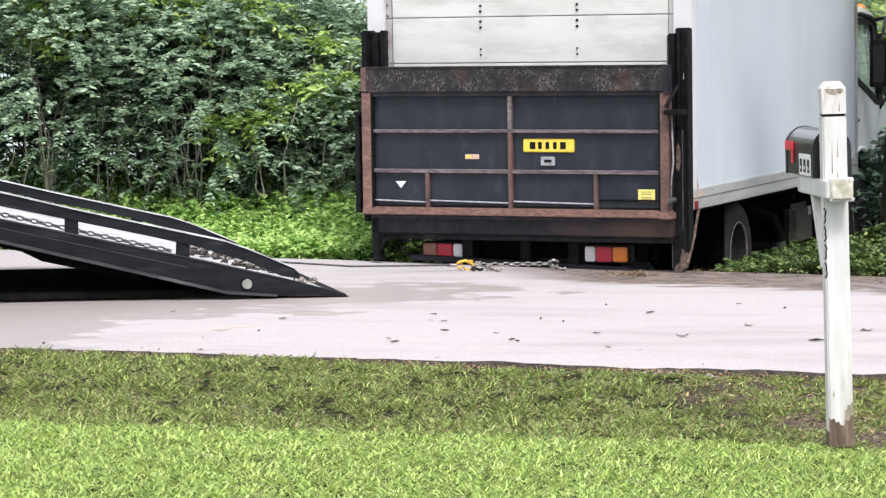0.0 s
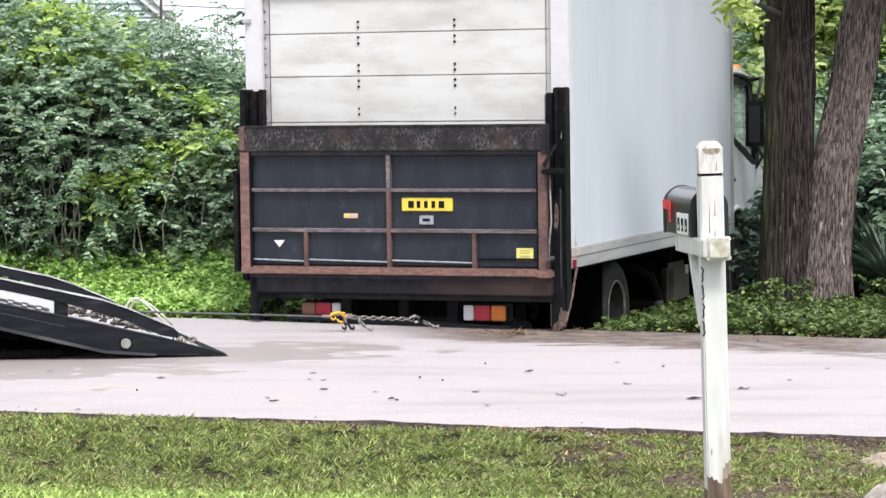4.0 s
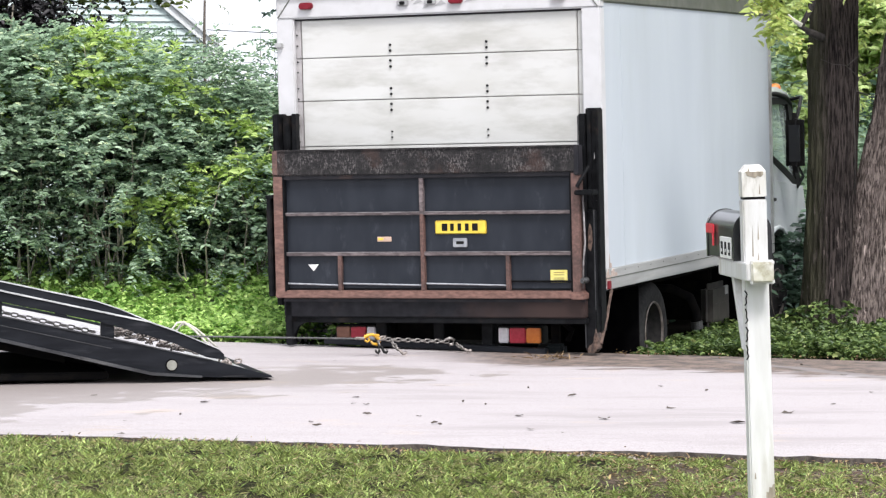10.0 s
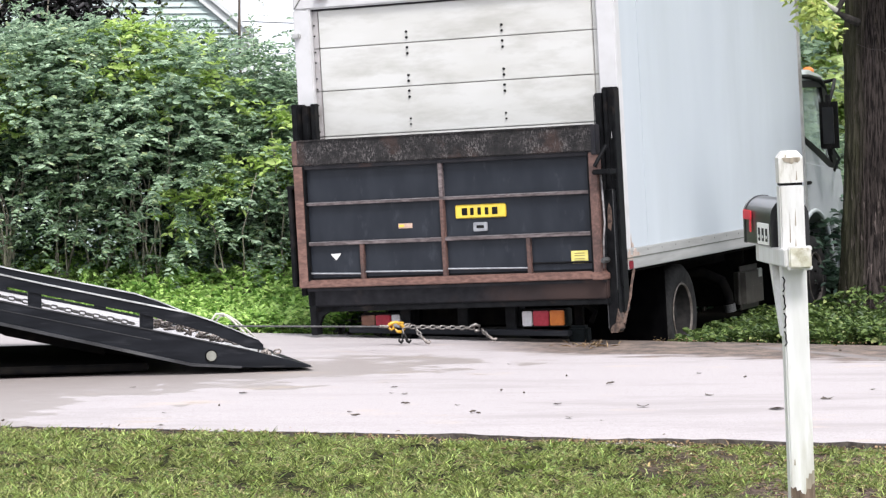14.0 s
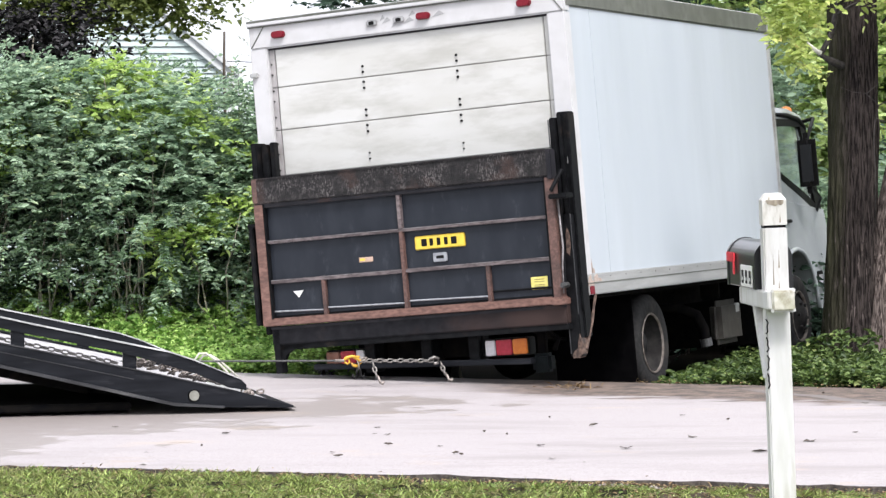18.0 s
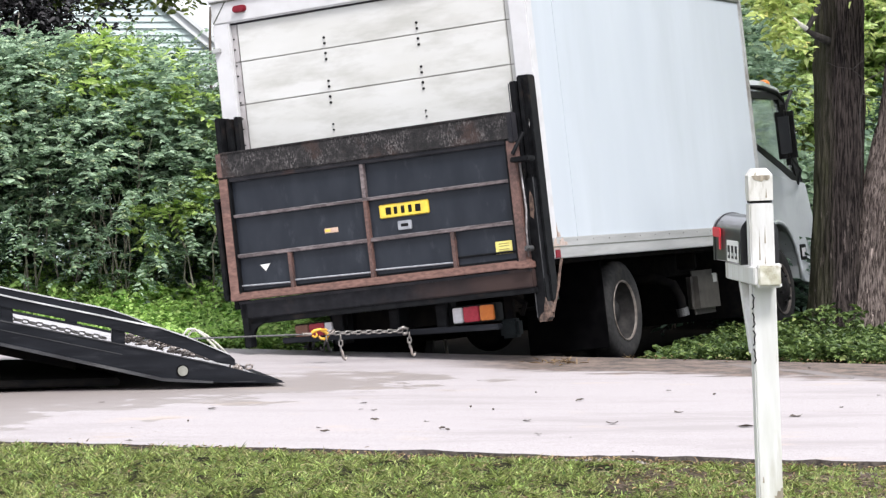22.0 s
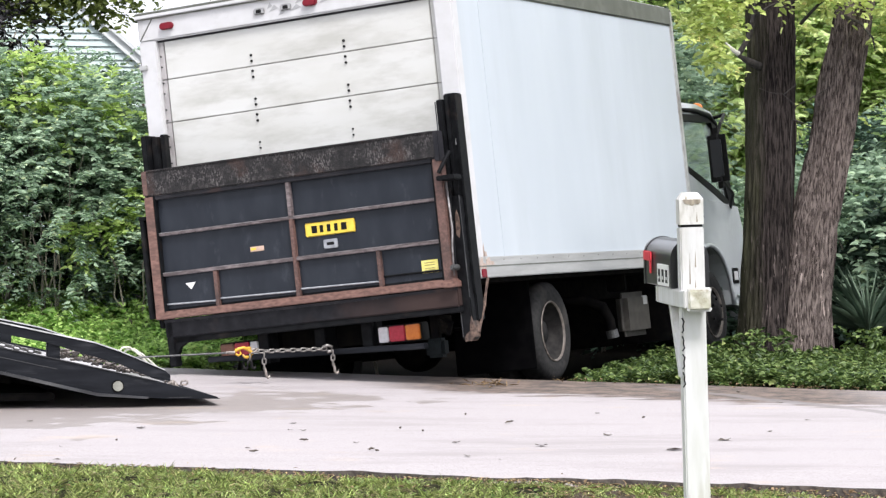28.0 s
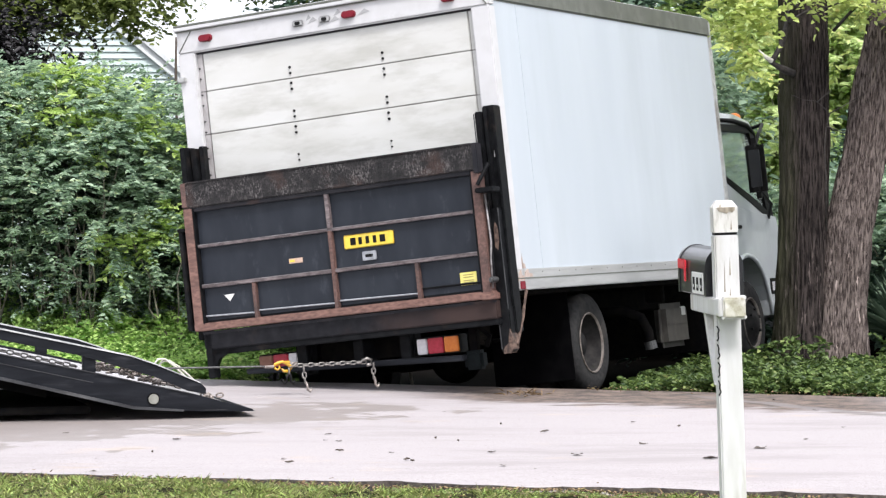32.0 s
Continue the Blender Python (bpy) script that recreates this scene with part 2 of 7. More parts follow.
M_DRY = leafmat("dry_leaf", (0.13, 0.085, 0.045), (0.30, 0.21, 0.12), 0.8, 0.1, (0.46, 0.36, 0.16))
M_SAND = mat("pale_dry_dirt", (0.24, 0.19, 0.15), (0.34, 0.28, 0.225), 0.95, 0, 30, 0.4, (0.13, 0.10, 0.08), 6, 0.4, spec=0.1)
M_STONE = mat("rough_pale_stone", (0.24, 0.215, 0.19), (0.38, 0.345, 0.31), 0.9, 0, 26, 0.5, (0.12, 0.10, 0.085), 7, 0.45, spec=0.15)
M_DEBRIS = mat("dark_twig", (0.05, 0.04, 0.035), (0.1, 0.08, 0.06), 0.9)


def barkmat(name, low, high, plate, moss, wide, tall, strip):
    """Bark: long ridges with darker furrows, tone in broad patches, moss on the weather side."""
    m = bpy.data.materials.new(name)
    m.use_nodes = True
    n, l = m.node_tree.nodes, m.node_tree.links
    b = n["Principled BSDF"]
    b.inputs["Roughness"].default_value, b.inputs["Specular IOR Level"].default_value = 0.95, 0.06
    tc = n.new("ShaderNodeTexCoord")

    def tex(scale, stretch, detail):
        mp, t = n.new("ShaderNodeMapping"), n.new("ShaderNodeTexNoise")
        mp.inputs["Scale"].default_value = stretch
        l.new(tc.outputs["Object"], mp.inputs["Vector"])
        t.inputs["Scale"].default_value, t.inputs["Detail"].default_value, t.inputs["Roughness"].default_value = scale, detail, 0.62
        l.new(mp.outputs["Vector"], t.inputs["Vector"])
        return t.outputs["Fac"]

    def blend(f, lo, hi, a, c):
        r, x = n.new("ShaderNodeMapRange"), n.new("ShaderNodeMix")
        r.inputs["From Min"].default_value, r.inputs["From Max"].default_value = lo, hi
        l.new(f, r.inputs["Value"])
        x.data_type = "RGBA"
        l.new(r.outputs["Result"], x.inputs["Factor"])
        for i, v in ((6, a), (7, c)):
            if isinstance(v, tuple):
                x.inputs[i].default_value = (*v, 1)
            else:
                l.new(v, x.inputs[i])
        return x.outputs[2]

    ridge = tex(1.0, (wide, wide, tall), 7)
    col = blend(ridge, 0.42, 0.57, low, high)
    col = blend(tex(1.0, (strip, strip, strip * 0.45), 5), 0.52, 0.66, col, plate)
    sep, wob, add = n.new("ShaderNodeSeparateXYZ"), tex(1.0, (4, 4, 1.4), 5), n.new("ShaderNodeMath")
    l.new(tc.outputs["Object"], sep.inputs[0])
    add.operation = "MULTIPLY_ADD"
    add.inputs[1].default_value = -2.6
    l.new(sep.outputs["X"], add.inputs[0])
    l.new(wob, add.inputs[2])
    col = blend(add.outputs[0], 0.72, 1.45, col, moss)
    low_end, lift, flake = n.new("ShaderNodeMath"), n.new("ShaderNodeMath"), tex(1.0, (30, 30, 4.5), 3)
    low_end.operation, lift.operation = "MULTIPLY_ADD", "MINIMUM"
    low_end.inputs[1].default_value, low_end.inputs[2].default_value = -0.16, 0.80
    l.new(sep.outputs["Z"], low_end.inputs[0])
    l.new(low_end.outputs[0], lift.inputs[0])
    l.new(flake, lift.inputs[1])
    col = blend(lift.outputs[0], 0.625, 0.655, col, tuple(2.1 * v for v in high))
    l.new(col, b.inputs["Base Color"])
    bp = n.new("ShaderNodeBump")
    bp.inputs["Strength"].default_value, bp.inputs["Distance"].default_value = 0.9, 0.03
    l.new(ridge, bp.inputs["Height"])
    l.new(bp.outputs["Normal"], b.inputs["Normal"])
    return m


M_BARK = barkmat("furrowed_bark", (0.010, 0.0083, 0.0083), (0.060, 0.049, 0.045), (0.027, 0.022, 0.021), (0.052, 0.054, 0.030), 64, 6.0, 16)
M_BARK2 = barkmat("pale_furrowed_bark", (0.034, 0.026, 0.024), (0.205, 0.168, 0.152), (0.088, 0.070, 0.064), (0.10, 0.092, 0.066), 74, 9.0, 22)
M_LIMB = mat("smooth_limb_bark", (0.026, 0.022, 0.020), (0.062, 0.053, 0.047), 0.9, 0, 30, 0.3)


def treadmat():
    """Anti-slip edge: black, its raised flecks scuffed to bare metal and rust."""
    m = mat("tread_plate_rusted", (0.008, 0.0075, 0.008), (0.020, 0.018, 0.018), 0.6, 0.1, 26, 0.3, (0.050, 0.028, 0.022), 4, 0.3, spec=0.3)
    n, l = m.node_tree.nodes, m.node_tree.links
    b = n["Principled BSDF"]
    old = b.inputs["Base Color"].links[0].from_socket
    tc, mp, t = n.new("ShaderNodeTexCoord"), n.new("ShaderNodeMapping"), n.new("ShaderNodeTexNoise")
    mp.inputs["Scale"].default_value = (90, 90, 52)
    l.new(tc.outputs["Object"], mp.inputs["Vector"])
    t.inputs["Scale"].default_value, t.inputs["Detail"].default_value, t.inputs["Roughness"].default_value = 1.0, 5, 0.7
    l.new(mp.outputs["Vector"], t.inputs["Vector"])
    r, x = n.new("ShaderNodeMapRange"), n.new("ShaderNodeMix")
    r.inputs["From Min"].default_value, r.inputs["From Max"].default_value = 0.50, 0.60
    l.new(t.outputs["Fac"], r.inputs["Value"])
    t2, r2, mu = n.new("ShaderNodeTexNoise"), n.new("ShaderNodeMapRange"), n.new("ShaderNodeMath")
    t2.inputs["Scale"].default_value, t2.inputs["Detail"].default_value = 9.0, 6
    l.new(tc.outputs["Object"], t2.inputs["Vector"])
    r2.inputs["From Min"].default_value, r2.inputs["From Max"].default_value = 0.40, 0.62
    l.new(t2.outputs["Fac"], r2.inputs["Value"])
    mu.operation = "MULTIPLY"
    l.new(r.outputs["Result"], mu.inputs[0])
    l.new(r2.outputs["Result"], mu.inputs[1])
    x.data_type = "RGBA"
    l.new(mu.outputs[0], x.inputs["Factor"])
    l.new(old, x.inputs[6])
    x.inputs[7].default_value = (0.115, 0.104, 0.102, 1)
    l.new(x.outputs[2], b.inputs["Base Color"])
    bp = n.new("ShaderNodeBump")
    bp.inputs["Strength"].default_value, bp.inputs["Distance"].default_value = 0.8, 0.012
    l.new(t.outputs["Fac"], bp.inputs["Height"])
    l.new(bp.outputs["Normal"], b.inputs["Normal"])
    return m


M_TREAD = treadmat()


def beammat():
    """Black beam whose paint has gone to a brown rust film towards its +x end."""
    m = mat("half_rusted_beam", (0.0062, 0.0064, 0.008), (0.0135, 0.0135, 0.016), 0.5, 0, 16, 0.08, (0.030, 0.024, 0.023), 5, 0.2, spec=0.14)
    n, l = m.node_tree.nodes, m.node_tree.links
    b = n["Principled BSDF"]
    old = b.inputs["Base Color"].links[0].from_socket
    tc, t, sep, add, r, x = [n.new("ShaderNode" + k) for k in ("TexCoord", "TexNoise", "SeparateXYZ", "Math", "MapRange", "Mix")]
    t.inputs["Scale"].default_value, t.inputs["Detail"].default_value = 5.0, 7
    l.new(tc.outputs["Object"], t.inputs["Vector"])
    l.new(tc.outputs["Object"], sep.inputs[0])
    add.operation = "MULTIPLY_ADD"
    add.inputs[1].default_value = 1.6
    l.new(t.outputs["Fac"], add.inputs[0])
    l.new(sep.outputs["X"], add.inputs[2])
    r.inputs["From Min"].default_value, r.inputs["From Max"].default_value = 0.75, 1.9
    l.new(add.outputs[0], r.inputs["Value"])
    x.data_type = "RGBA"
    l.new(r.outputs["Result"], x.inputs["Factor"])
    l.new(old, x.inputs[6])
    x.inputs[7].default_value = (0.038, 0.025, 0.0225, 1)
    l.new(x.outputs[2], b.inputs["Base Color"])
    return m


M_BEAM = beammat()
M_HUB = mat("dusty_wheel_disc", (0.010, 0.0095, 0.0095), (0.024, 0.022, 0.0205), 0.85, 0, 20, 0.1, (0.007, 0.006, 0.006), 6, 0.4, spec=0.2)
M_TEAL = mat("blue_grey_plastic", (0.004, 0.006, 0.007), (0.007, 0.010, 0.011), 0.6, 0, 14, 0.05, (0.003, 0.004, 0.0045), 4, 0.4, spec=0.1)
M_TRACK = mat("shaded_door_track", (0.30, 0.285, 0.285), (0.38, 0.36, 0.355), 0.6, 0, 14, 0.04, (0.20, 0.18, 0.175), 5, 0.4)
M_TWIG = mat("grey_stem_bark", (0.14, 0.125, 0.10), (0.30, 0.275, 0.22), 0.9, 0, 20, 0.3)
M_HEDGE = leafmat("hedge_leaf", (0.090, 0.155, 0.102), (0.46, 0.60, 0.415), 0.42, 0.42, (0.54, 0.60, 0.34))
M_HEDGE2 = leafmat("young_hedge_leaf", (0.26, 0.40, 0.14), (0.47, 0.62, 0.27), 0.42, 0.45)
# Darker twin of the hedge leaf, with the shade of its depth painted in.
M_DEEP = leafmat("dark_shaded_leaf", (0.028, 0.052, 0.038), (0.11, 0.18, 0.122), 0.5, 0.2)
M_PURPLE = leafmat("plum_leaf", (0.007, 0.007, 0.008), (0.022, 0.019, 0.021), 0.5, 0.1)
M_LIME = leafmat("lime_tree_leaf", (0.34, 0.43, 0.11), (0.64, 0.71, 0.26), 0.5, 0.5, (0.78, 0.70, 0.28))
M_IVY = leafmat("ground_ivy_leaf", (0.020, 0.045, 0.012), (0.145, 0.21, 0.06), 0.42, 0.3, (0.28, 0.32, 0.12))
M_YOUNG = leafmat("young_shoot_leaf", (0.34, 0.48, 0.12), (0.58, 0.72, 0.26), 0.42, 0.5)
M_VERGE = leafmat("verge_leaf", (0.10, 0.23, 0.04), (0.64, 0.86, 0.29), 0.42, 0.46, (0.68, 0.78, 0.32))
# Pale tones put the bright haze behind the tree into the leaves.
M_FAR = leafmat("hazy_thicket_leaf", (0.36, 0.49, 0.18), (0.74, 0.85, 0.42), 0.5, 0.55, (0.82, 0.84, 0.42))
M_YUCCA = leafmat("strap_leaf", (0.06, 0.10, 0.065), (0.16, 0.22, 0.15), 0.5, 0.15)


def glassmat():
    m = bpy.data.materials.new("tinted_glass")
    m.use_nodes = True
    b = m.node_tree.nodes["Principled BSDF"]
    b.inputs["Base Color"].default_value = (0.86, 0.95, 0.92, 1)
    b.inputs["Transmission Weight"].default_value = 0.9
    b.inputs["Roughness"].default_value, b.inputs["IOR"].default_value = 0.03, 1.45
    return m


M_GLASS = glassmat()


def roadmat():
    """Pale worn concrete with wet, stained stretches, tyre dust and rusty streaks."""
    m = bpy.data.materials.new("worn_pale_road")
    m.use_nodes = True
    n, l = m.node_tree.nodes, m.node_tree.links
    b = n["Principled BSDF"]
    tc = n.new("ShaderNodeTexCoord")

    def noise_tex(scale, detail=8, rough=0.6, stretch=(1, 1, 1)):
        mp = n.new("ShaderNodeMapping")
        mp.inputs["Scale"].default_value = stretch
        mp.inputs["Rotation"].default_value = (0, 0, radians(17))
        l.new(tc.outputs["Object"], mp.inputs["Vector"])
        t = n.new("ShaderNodeTexNoise")
        t.inputs["Scale"].default_value, t.inputs["Detail"].default_value, t.inputs["Roughness"].default_value = scale, detail, rough
        l.new(mp.outputs["Vector"], t.inputs["Vector"])
        return t.outputs["Fac"]

    def math_node(op, a, c=None, d=None):
        k = n.new("ShaderNodeMath")
        k.operation = op
        for i, v in enumerate((a, c, d)):
            if v is None:
                continue
            if isinstance(v, (int, float)):
                k.inputs[i].default_value = v
            else:
                l.new(v, k.inputs[i])
        return k.outputs[0]

    def ramp(v, lo, hi):
        r = n.new("ShaderNodeMapRange")
        r.interpolation_type = "SMOOTHSTEP"
        r.inputs["From Min"].default_value, r.inputs["From Max"].default_value = lo, hi
        l.new(v, r.inputs["Value"])
        return r.outputs["Result"]

    def mix(f, a, c):
        x = n.new("ShaderNodeMix")
        x.data_type = "RGBA"
        l.new(f, x.inputs["Factor"])
        for i, v in ((6, a), (7, c)):
            if isinstance(v, tuple):
                x.inputs[i].default_value = (*v, 1)
            else:
                l.new(v, x.inputs[i])
        return x.outputs[2]

    sep = n.new("ShaderNodeSeparateXYZ")
    l.new(tc.outputs["Object"], sep.inputs[0])
    X, Y = sep.outputs["X"], sep.outputs["Y"]
    col = mix(ramp(noise_tex(110, 3), 0.3, 0.72), (0.264, 0.240, 0.241), (0.370, 0.340, 0.343))
    col = mix(math_node("MULTIPLY", ramp(noise_tex(38, 3, 0.7), 0.60, 0.68), 0.6), col, (0.18, 0.155, 0.15))
    col = mix(ramp(noise_tex(1.3, 7, 0.7, (0.35, 1.5, 1)), 0.46, 0.70), col, (0.252, 0.228, 0.227))
    col = mix(math_node("MULTIPLY", ramp(noise_tex(9, 6, 0.75, (0.6, 1.6, 1)), 0.52, 0.74), 0.55), col, (0.225, 0.20, 0.197))
    col = mix(math_node("MULTIPLY", ramp(noise_tex(24, 4, 0.8, (0.7, 1.4, 1)), 0.62, 0.70), 0.7), col, (0.15, 0.132, 0.128))
    # damp band beyond a ragged line, broken into streaks, that fades out to the right
    streak = math_node("ADD", math_node("MULTIPLY_ADD", noise_tex(1.0, 3, 0.5, (1.3, 2.2, 1)), 3.0, -1.5), math_node("MULTIPLY_ADD", noise_tex(1.0, 3, 0.55, (4.2, 6.0, 1)), 2.5, -1.25))
    edge = math_node("ADD", math_node("SUBTRACT", Y, math_node("MULTIPLY_ADD", X, 0.85, 16.5)), streak)
    far = math_node("ADD", math_node("SUBTRACT", 17.5, Y), streak)
    damp = math_node("MULTIPLY", ramp(edge, -0.015, 0.02), ramp(far, -0.15, 0.3))
    damp = math_node("MULTIPLY", damp, ramp(math_node("ADD", math_node("MULTIPLY", X, -1.0), math_node("MULTIPLY", streak, 0.6)), -1.0, -0.4))
    corner = math_node("ADD", math_node("SUBTRACT", -1.85, X), math_node("MULTIPLY", streak, 0.42))
    damp = math_node("MAXIMUM", damp, math_node("MULTIPLY", ramp(corner, -0.01, 0.02), ramp(math_node("ADD", math_node("SUBTRACT", 17.5, Y), streak), -0.15, 0.3)))
    col = mix(damp, col, mix(noise_tex(6, 5, 0.6, (0.6, 2, 1)), (0.200, 0.173, 0.162), (0.272, 0.244, 0.234)))
    # rusty streaks and dirt washed from the verge
    rust = math_node("MULTIPLY", ramp(noise_tex(1.0, 5, 0.6, (1.1, 2.2, 1)), 0.58, 0.74), 0.28)
    col = mix(rust, col, (0.52, 0.36, 0.2))
    verge = math_node("SUBTRACT", math_node("MULTIPLY_ADD", X, -0.42, 17.95), Y)
    verge = math_node("ADD", verge, math_node("MULTIPLY_ADD", noise_tex(3, 6, 0.65, (0.5, 1.5, 1)), 1.9, -0.95))
    dirt = math_node("MULTIPLY", ramp(math_node("MULTIPLY", verge, -1.0), -0.05, 0.28), math_node("MULTIPLY", ramp(X, 0.2, 1.1), math_node("SUBTRACT", 1.0, ramp(X, 3.2, 4.4))))
    col = mix(math_node("MULTIPLY", dirt, 0.95), col, mix(ramp(noise_tex(6, 8, 0.75), 0.35, 0.68), (0.032, 0.024, 0.020), (0.18, 0.130, 0.102)))
    # damp runnel that leaves the far edge
    across = math_node("ADD", math_node("MULTIPLY_ADD", X, 0.84, -11.70), math_node("MULTIPLY", Y, 0.54))
    across = math_node("ADD", across, math_node("MULTIPLY_ADD", noise_tex(2.2, 4), 0.3, -0.15))
    run = math_node("MULTIPLY", math_node("SUBTRACT", 1.0, ramp(math_node("ABSOLUTE", across), 0.04, 0.10)), ramp(X, 2.25, 2.6))
    col = mix(math_node("MULTIPLY", run, 0.75), col, (0.17, 0.155, 0.152))
    l.new(col, b.inputs["Base Color"])
    rg = n.new("ShaderNodeMapRange")
    rg.inputs["To Min"].default_value, rg.inputs["To Max"].default_value = 0.85, 0.5
    l.new(damp, rg.inputs["Value"])
    l.new(rg.outputs["Result"], b.inputs["Roughness"])
    bp = n.new("ShaderNodeBump")
    bp.inputs["Strength"].default_value, bp.inputs["Distance"].default_value = 0.35, 0.006
    l.new(noise_tex(60, 6), bp.inputs["Height"])
    l.new(bp.outputs["Normal"], b.inputs["Normal"])
    return m


def lawnmat():
    """Soil and thatch between the blades, worn bare round the post's far side."""
    m = mat("lawn_thatch", (0.010, 0.011, 0.006), (0.038, 0.038, 0.018), 0.95, 0, 30, 0.8, (0.065, 0.05, 0.034), 1.6, 0.45, deep=0.03, spec=0.04)
    n, l = m.node_tree.nodes, m.node_tree.links
    tc, mp = n.new("ShaderNodeTexCoord"), n.new("ShaderNodeMapping")
    mp.inputs["Location"].default_value = (-1.95 * 1.1, -11.4 * 0.6, 0)
    mp.inputs["Scale"].default_value = (1.1, 0.6, 0)
    l.new(tc.outputs["Object"], mp.inputs["Vector"])
    ln = n.new("ShaderNodeVectorMath")
    ln.operation = "LENGTH"
    l.new(mp.outputs["Vector"], ln.inputs[0])
    w = n.new("ShaderNodeTexNoise")
    w.inputs["Scale"].default_value, w.inputs["Detail"].default_value = 5.0, 6
    l.new(tc.outputs["Object"], w.inputs["Vector"])
    s = n.new("ShaderNodeMath")
    s.operation = "MULTIPLY_ADD"
    s.inputs[1].default_value = 1.4
    l.new(w.outputs["Fac"], s.inputs[0])
    l.new(ln.outputs["Value"], s.inputs[2])
    r = n.new("ShaderNodeMapRange")
    for k, v in (("From Min", 1.35), ("From Max", 1.75), ("To Min", 1.0), ("To Max", 0.0)):
        r.inputs[k].default_value = v
    l.new(s.outputs[0], r.inputs["Value"])
    b = n["Principled BSDF"]
    old = b.inputs["Base Color"].links[0].from_socket
    x = n.new("ShaderNodeMix")
    x.data_type = "RGBA"
    l.new(r.outputs["Result"], x.inputs["Factor"])
    l.new(old, x.inputs[6])
    f = n.new("ShaderNodeTexNoise")
    f.inputs["Scale"].default_value, f.inputs["Detail"].default_value = 45.0, 5
    l.new(tc.outputs["Object"], f.inputs["Vector"])
    sc = n.new("ShaderNodeValToRGB")
    sc.color_ramp.elements[0].position, sc.color_ramp.elements[1].position = 0.35, 0.68
    sc.color_ramp.elements[0].color, sc.color_ramp.elements[1].color = (0.014, 0.010, 0.008, 1), (0.16, 0.122, 0.098, 1)
    l.new(f.outputs["Fac"], sc.inputs["Fac"])
    l.new(sc.outputs["Color"], x.inputs[7])
    l.new(x.outputs[2], b.inputs["Base Color"])
    return m


M_ROAD, M_LAWN = roadmat(), lawnmat()
M_BLADE = leafmat("grass_blade", (0.07, 0.125, 0.024), (0.70, 0.88, 0.29), 0.42, 0.4, (0.84, 0.88, 0.44), ((0.38, 0.50, 0.11), 6.0, 0.6))
M_LAWNWEED = leafmat("lawn_weed_leaf", (0.08, 0.14, 0.035), (0.30, 0.40, 0.13), 0.5, 0.3)
M_BLADE2 = leafmat("dull_grass_blade", (0.022, 0.036, 0.010), (0.50, 0.56, 0.20), 0.5, 0.36, (0.70, 0.58, 0.32), ((0.13, 0.165, 0.04), 6.0, 0.65))


# ---------------------------------------------------------------- mesh helpers
def part(name, bm, material, parent=None, label="", smooth=False):
    me = bpy.data.meshes.new(name)
    bm.to_mesh(me)
    bm.free()
    me.materials.append(material)
    if smooth:
        me.polygons.foreach_set("use_smooth", [True] * len(me.polygons))
    ob = new(name, me)
    if parent:
        ob.parent = parent
    return tagged(ob, label)


def share(name, me, parent, m, label=""):
    ob = new(name, me)
    ob.parent = parent
    ob.matrix_basis = m
    return tagged(ob, label)


def box(bm, x0, x1, y0, y1, z0, z1, bev=0.0, m=None):
    r = bmesh.ops.create_cube(bm, size=1.0, matrix=Matrix.Translation(((x0 + x1) / 2, (y0 + y1) / 2, (z0 + z1) / 2)) @ Matrix.Diagonal((abs(x1 - x0), abs(y1 - y0), abs(z1 - z0), 1)))
    v = r["verts"]
    if bev:
        e = list({e for w in v for e in w.link_edges})
        r2 = bmesh.ops.bevel(bm, geom=e, offset=bev, segments=2, affect="EDGES", clamp_overlap=True)
        v = list({w for f in r2["faces"] for w in f.verts} | {w for w in v if w.is_valid})
    if m is not None:
        bmesh.ops.transform(bm, matrix=m, verts=v)
    return bm


def boxed(x0, x1, y0, y1, z0, z1, bev=0.006, m=None):
    return box(bmesh.new(), x0, x1, y0, y1, z0, z1, bev, m)


def cyl(bm, a, b, r, seg=14, r2=None):
    a, b = Vector(a), Vector(b)
    d = b - a
    m = Matrix.Translation((a + b) / 2) @ d.to_track_quat("Z", "Y").to_matrix().to_4x4()
    bmesh.ops.create_cone(bm, cap_ends=True, segments=seg, radius1=r, radius2=r if r2 is None else r2, depth=d.length, matrix=m)
    return bm


def tube(bm, pts, radii, seg=8, cap=True):
    """A round tube along points, with a radius for each."""
    pts = [Vector(p) for p in pts]
    if not isinstance(radii, (list, tuple)):
        radii = [radii] * len(pts)
    rings, up = [], Vector((0.13, 0.21, 0.97))
    for i, p in enumerate(pts):
        d = (pts[min(i + 1, len(pts) - 1)] - pts[max(i - 1, 0)]).normalized()
        a = d.cross(up if abs(d.dot(up)) < 0.95 else Vector((1, 0, 0))).normalized()
        c = d.cross(a)
        rings.append([bm.verts.new(p + radii[i] * (math.cos(k * math.tau / seg) * a + math.sin(k * math.tau / seg) * c)) for k in range(seg)])
    for r, s in zip(rings, rings[1:]):
        for k in range(seg):
            bm.faces.new((r[k], r[(k + 1) % seg], s[(k + 1) % seg], s[k]))
    if cap:
        bm.faces.new(rings[0][::-1])
        bm.faces.new(rings[-1])
    return bm


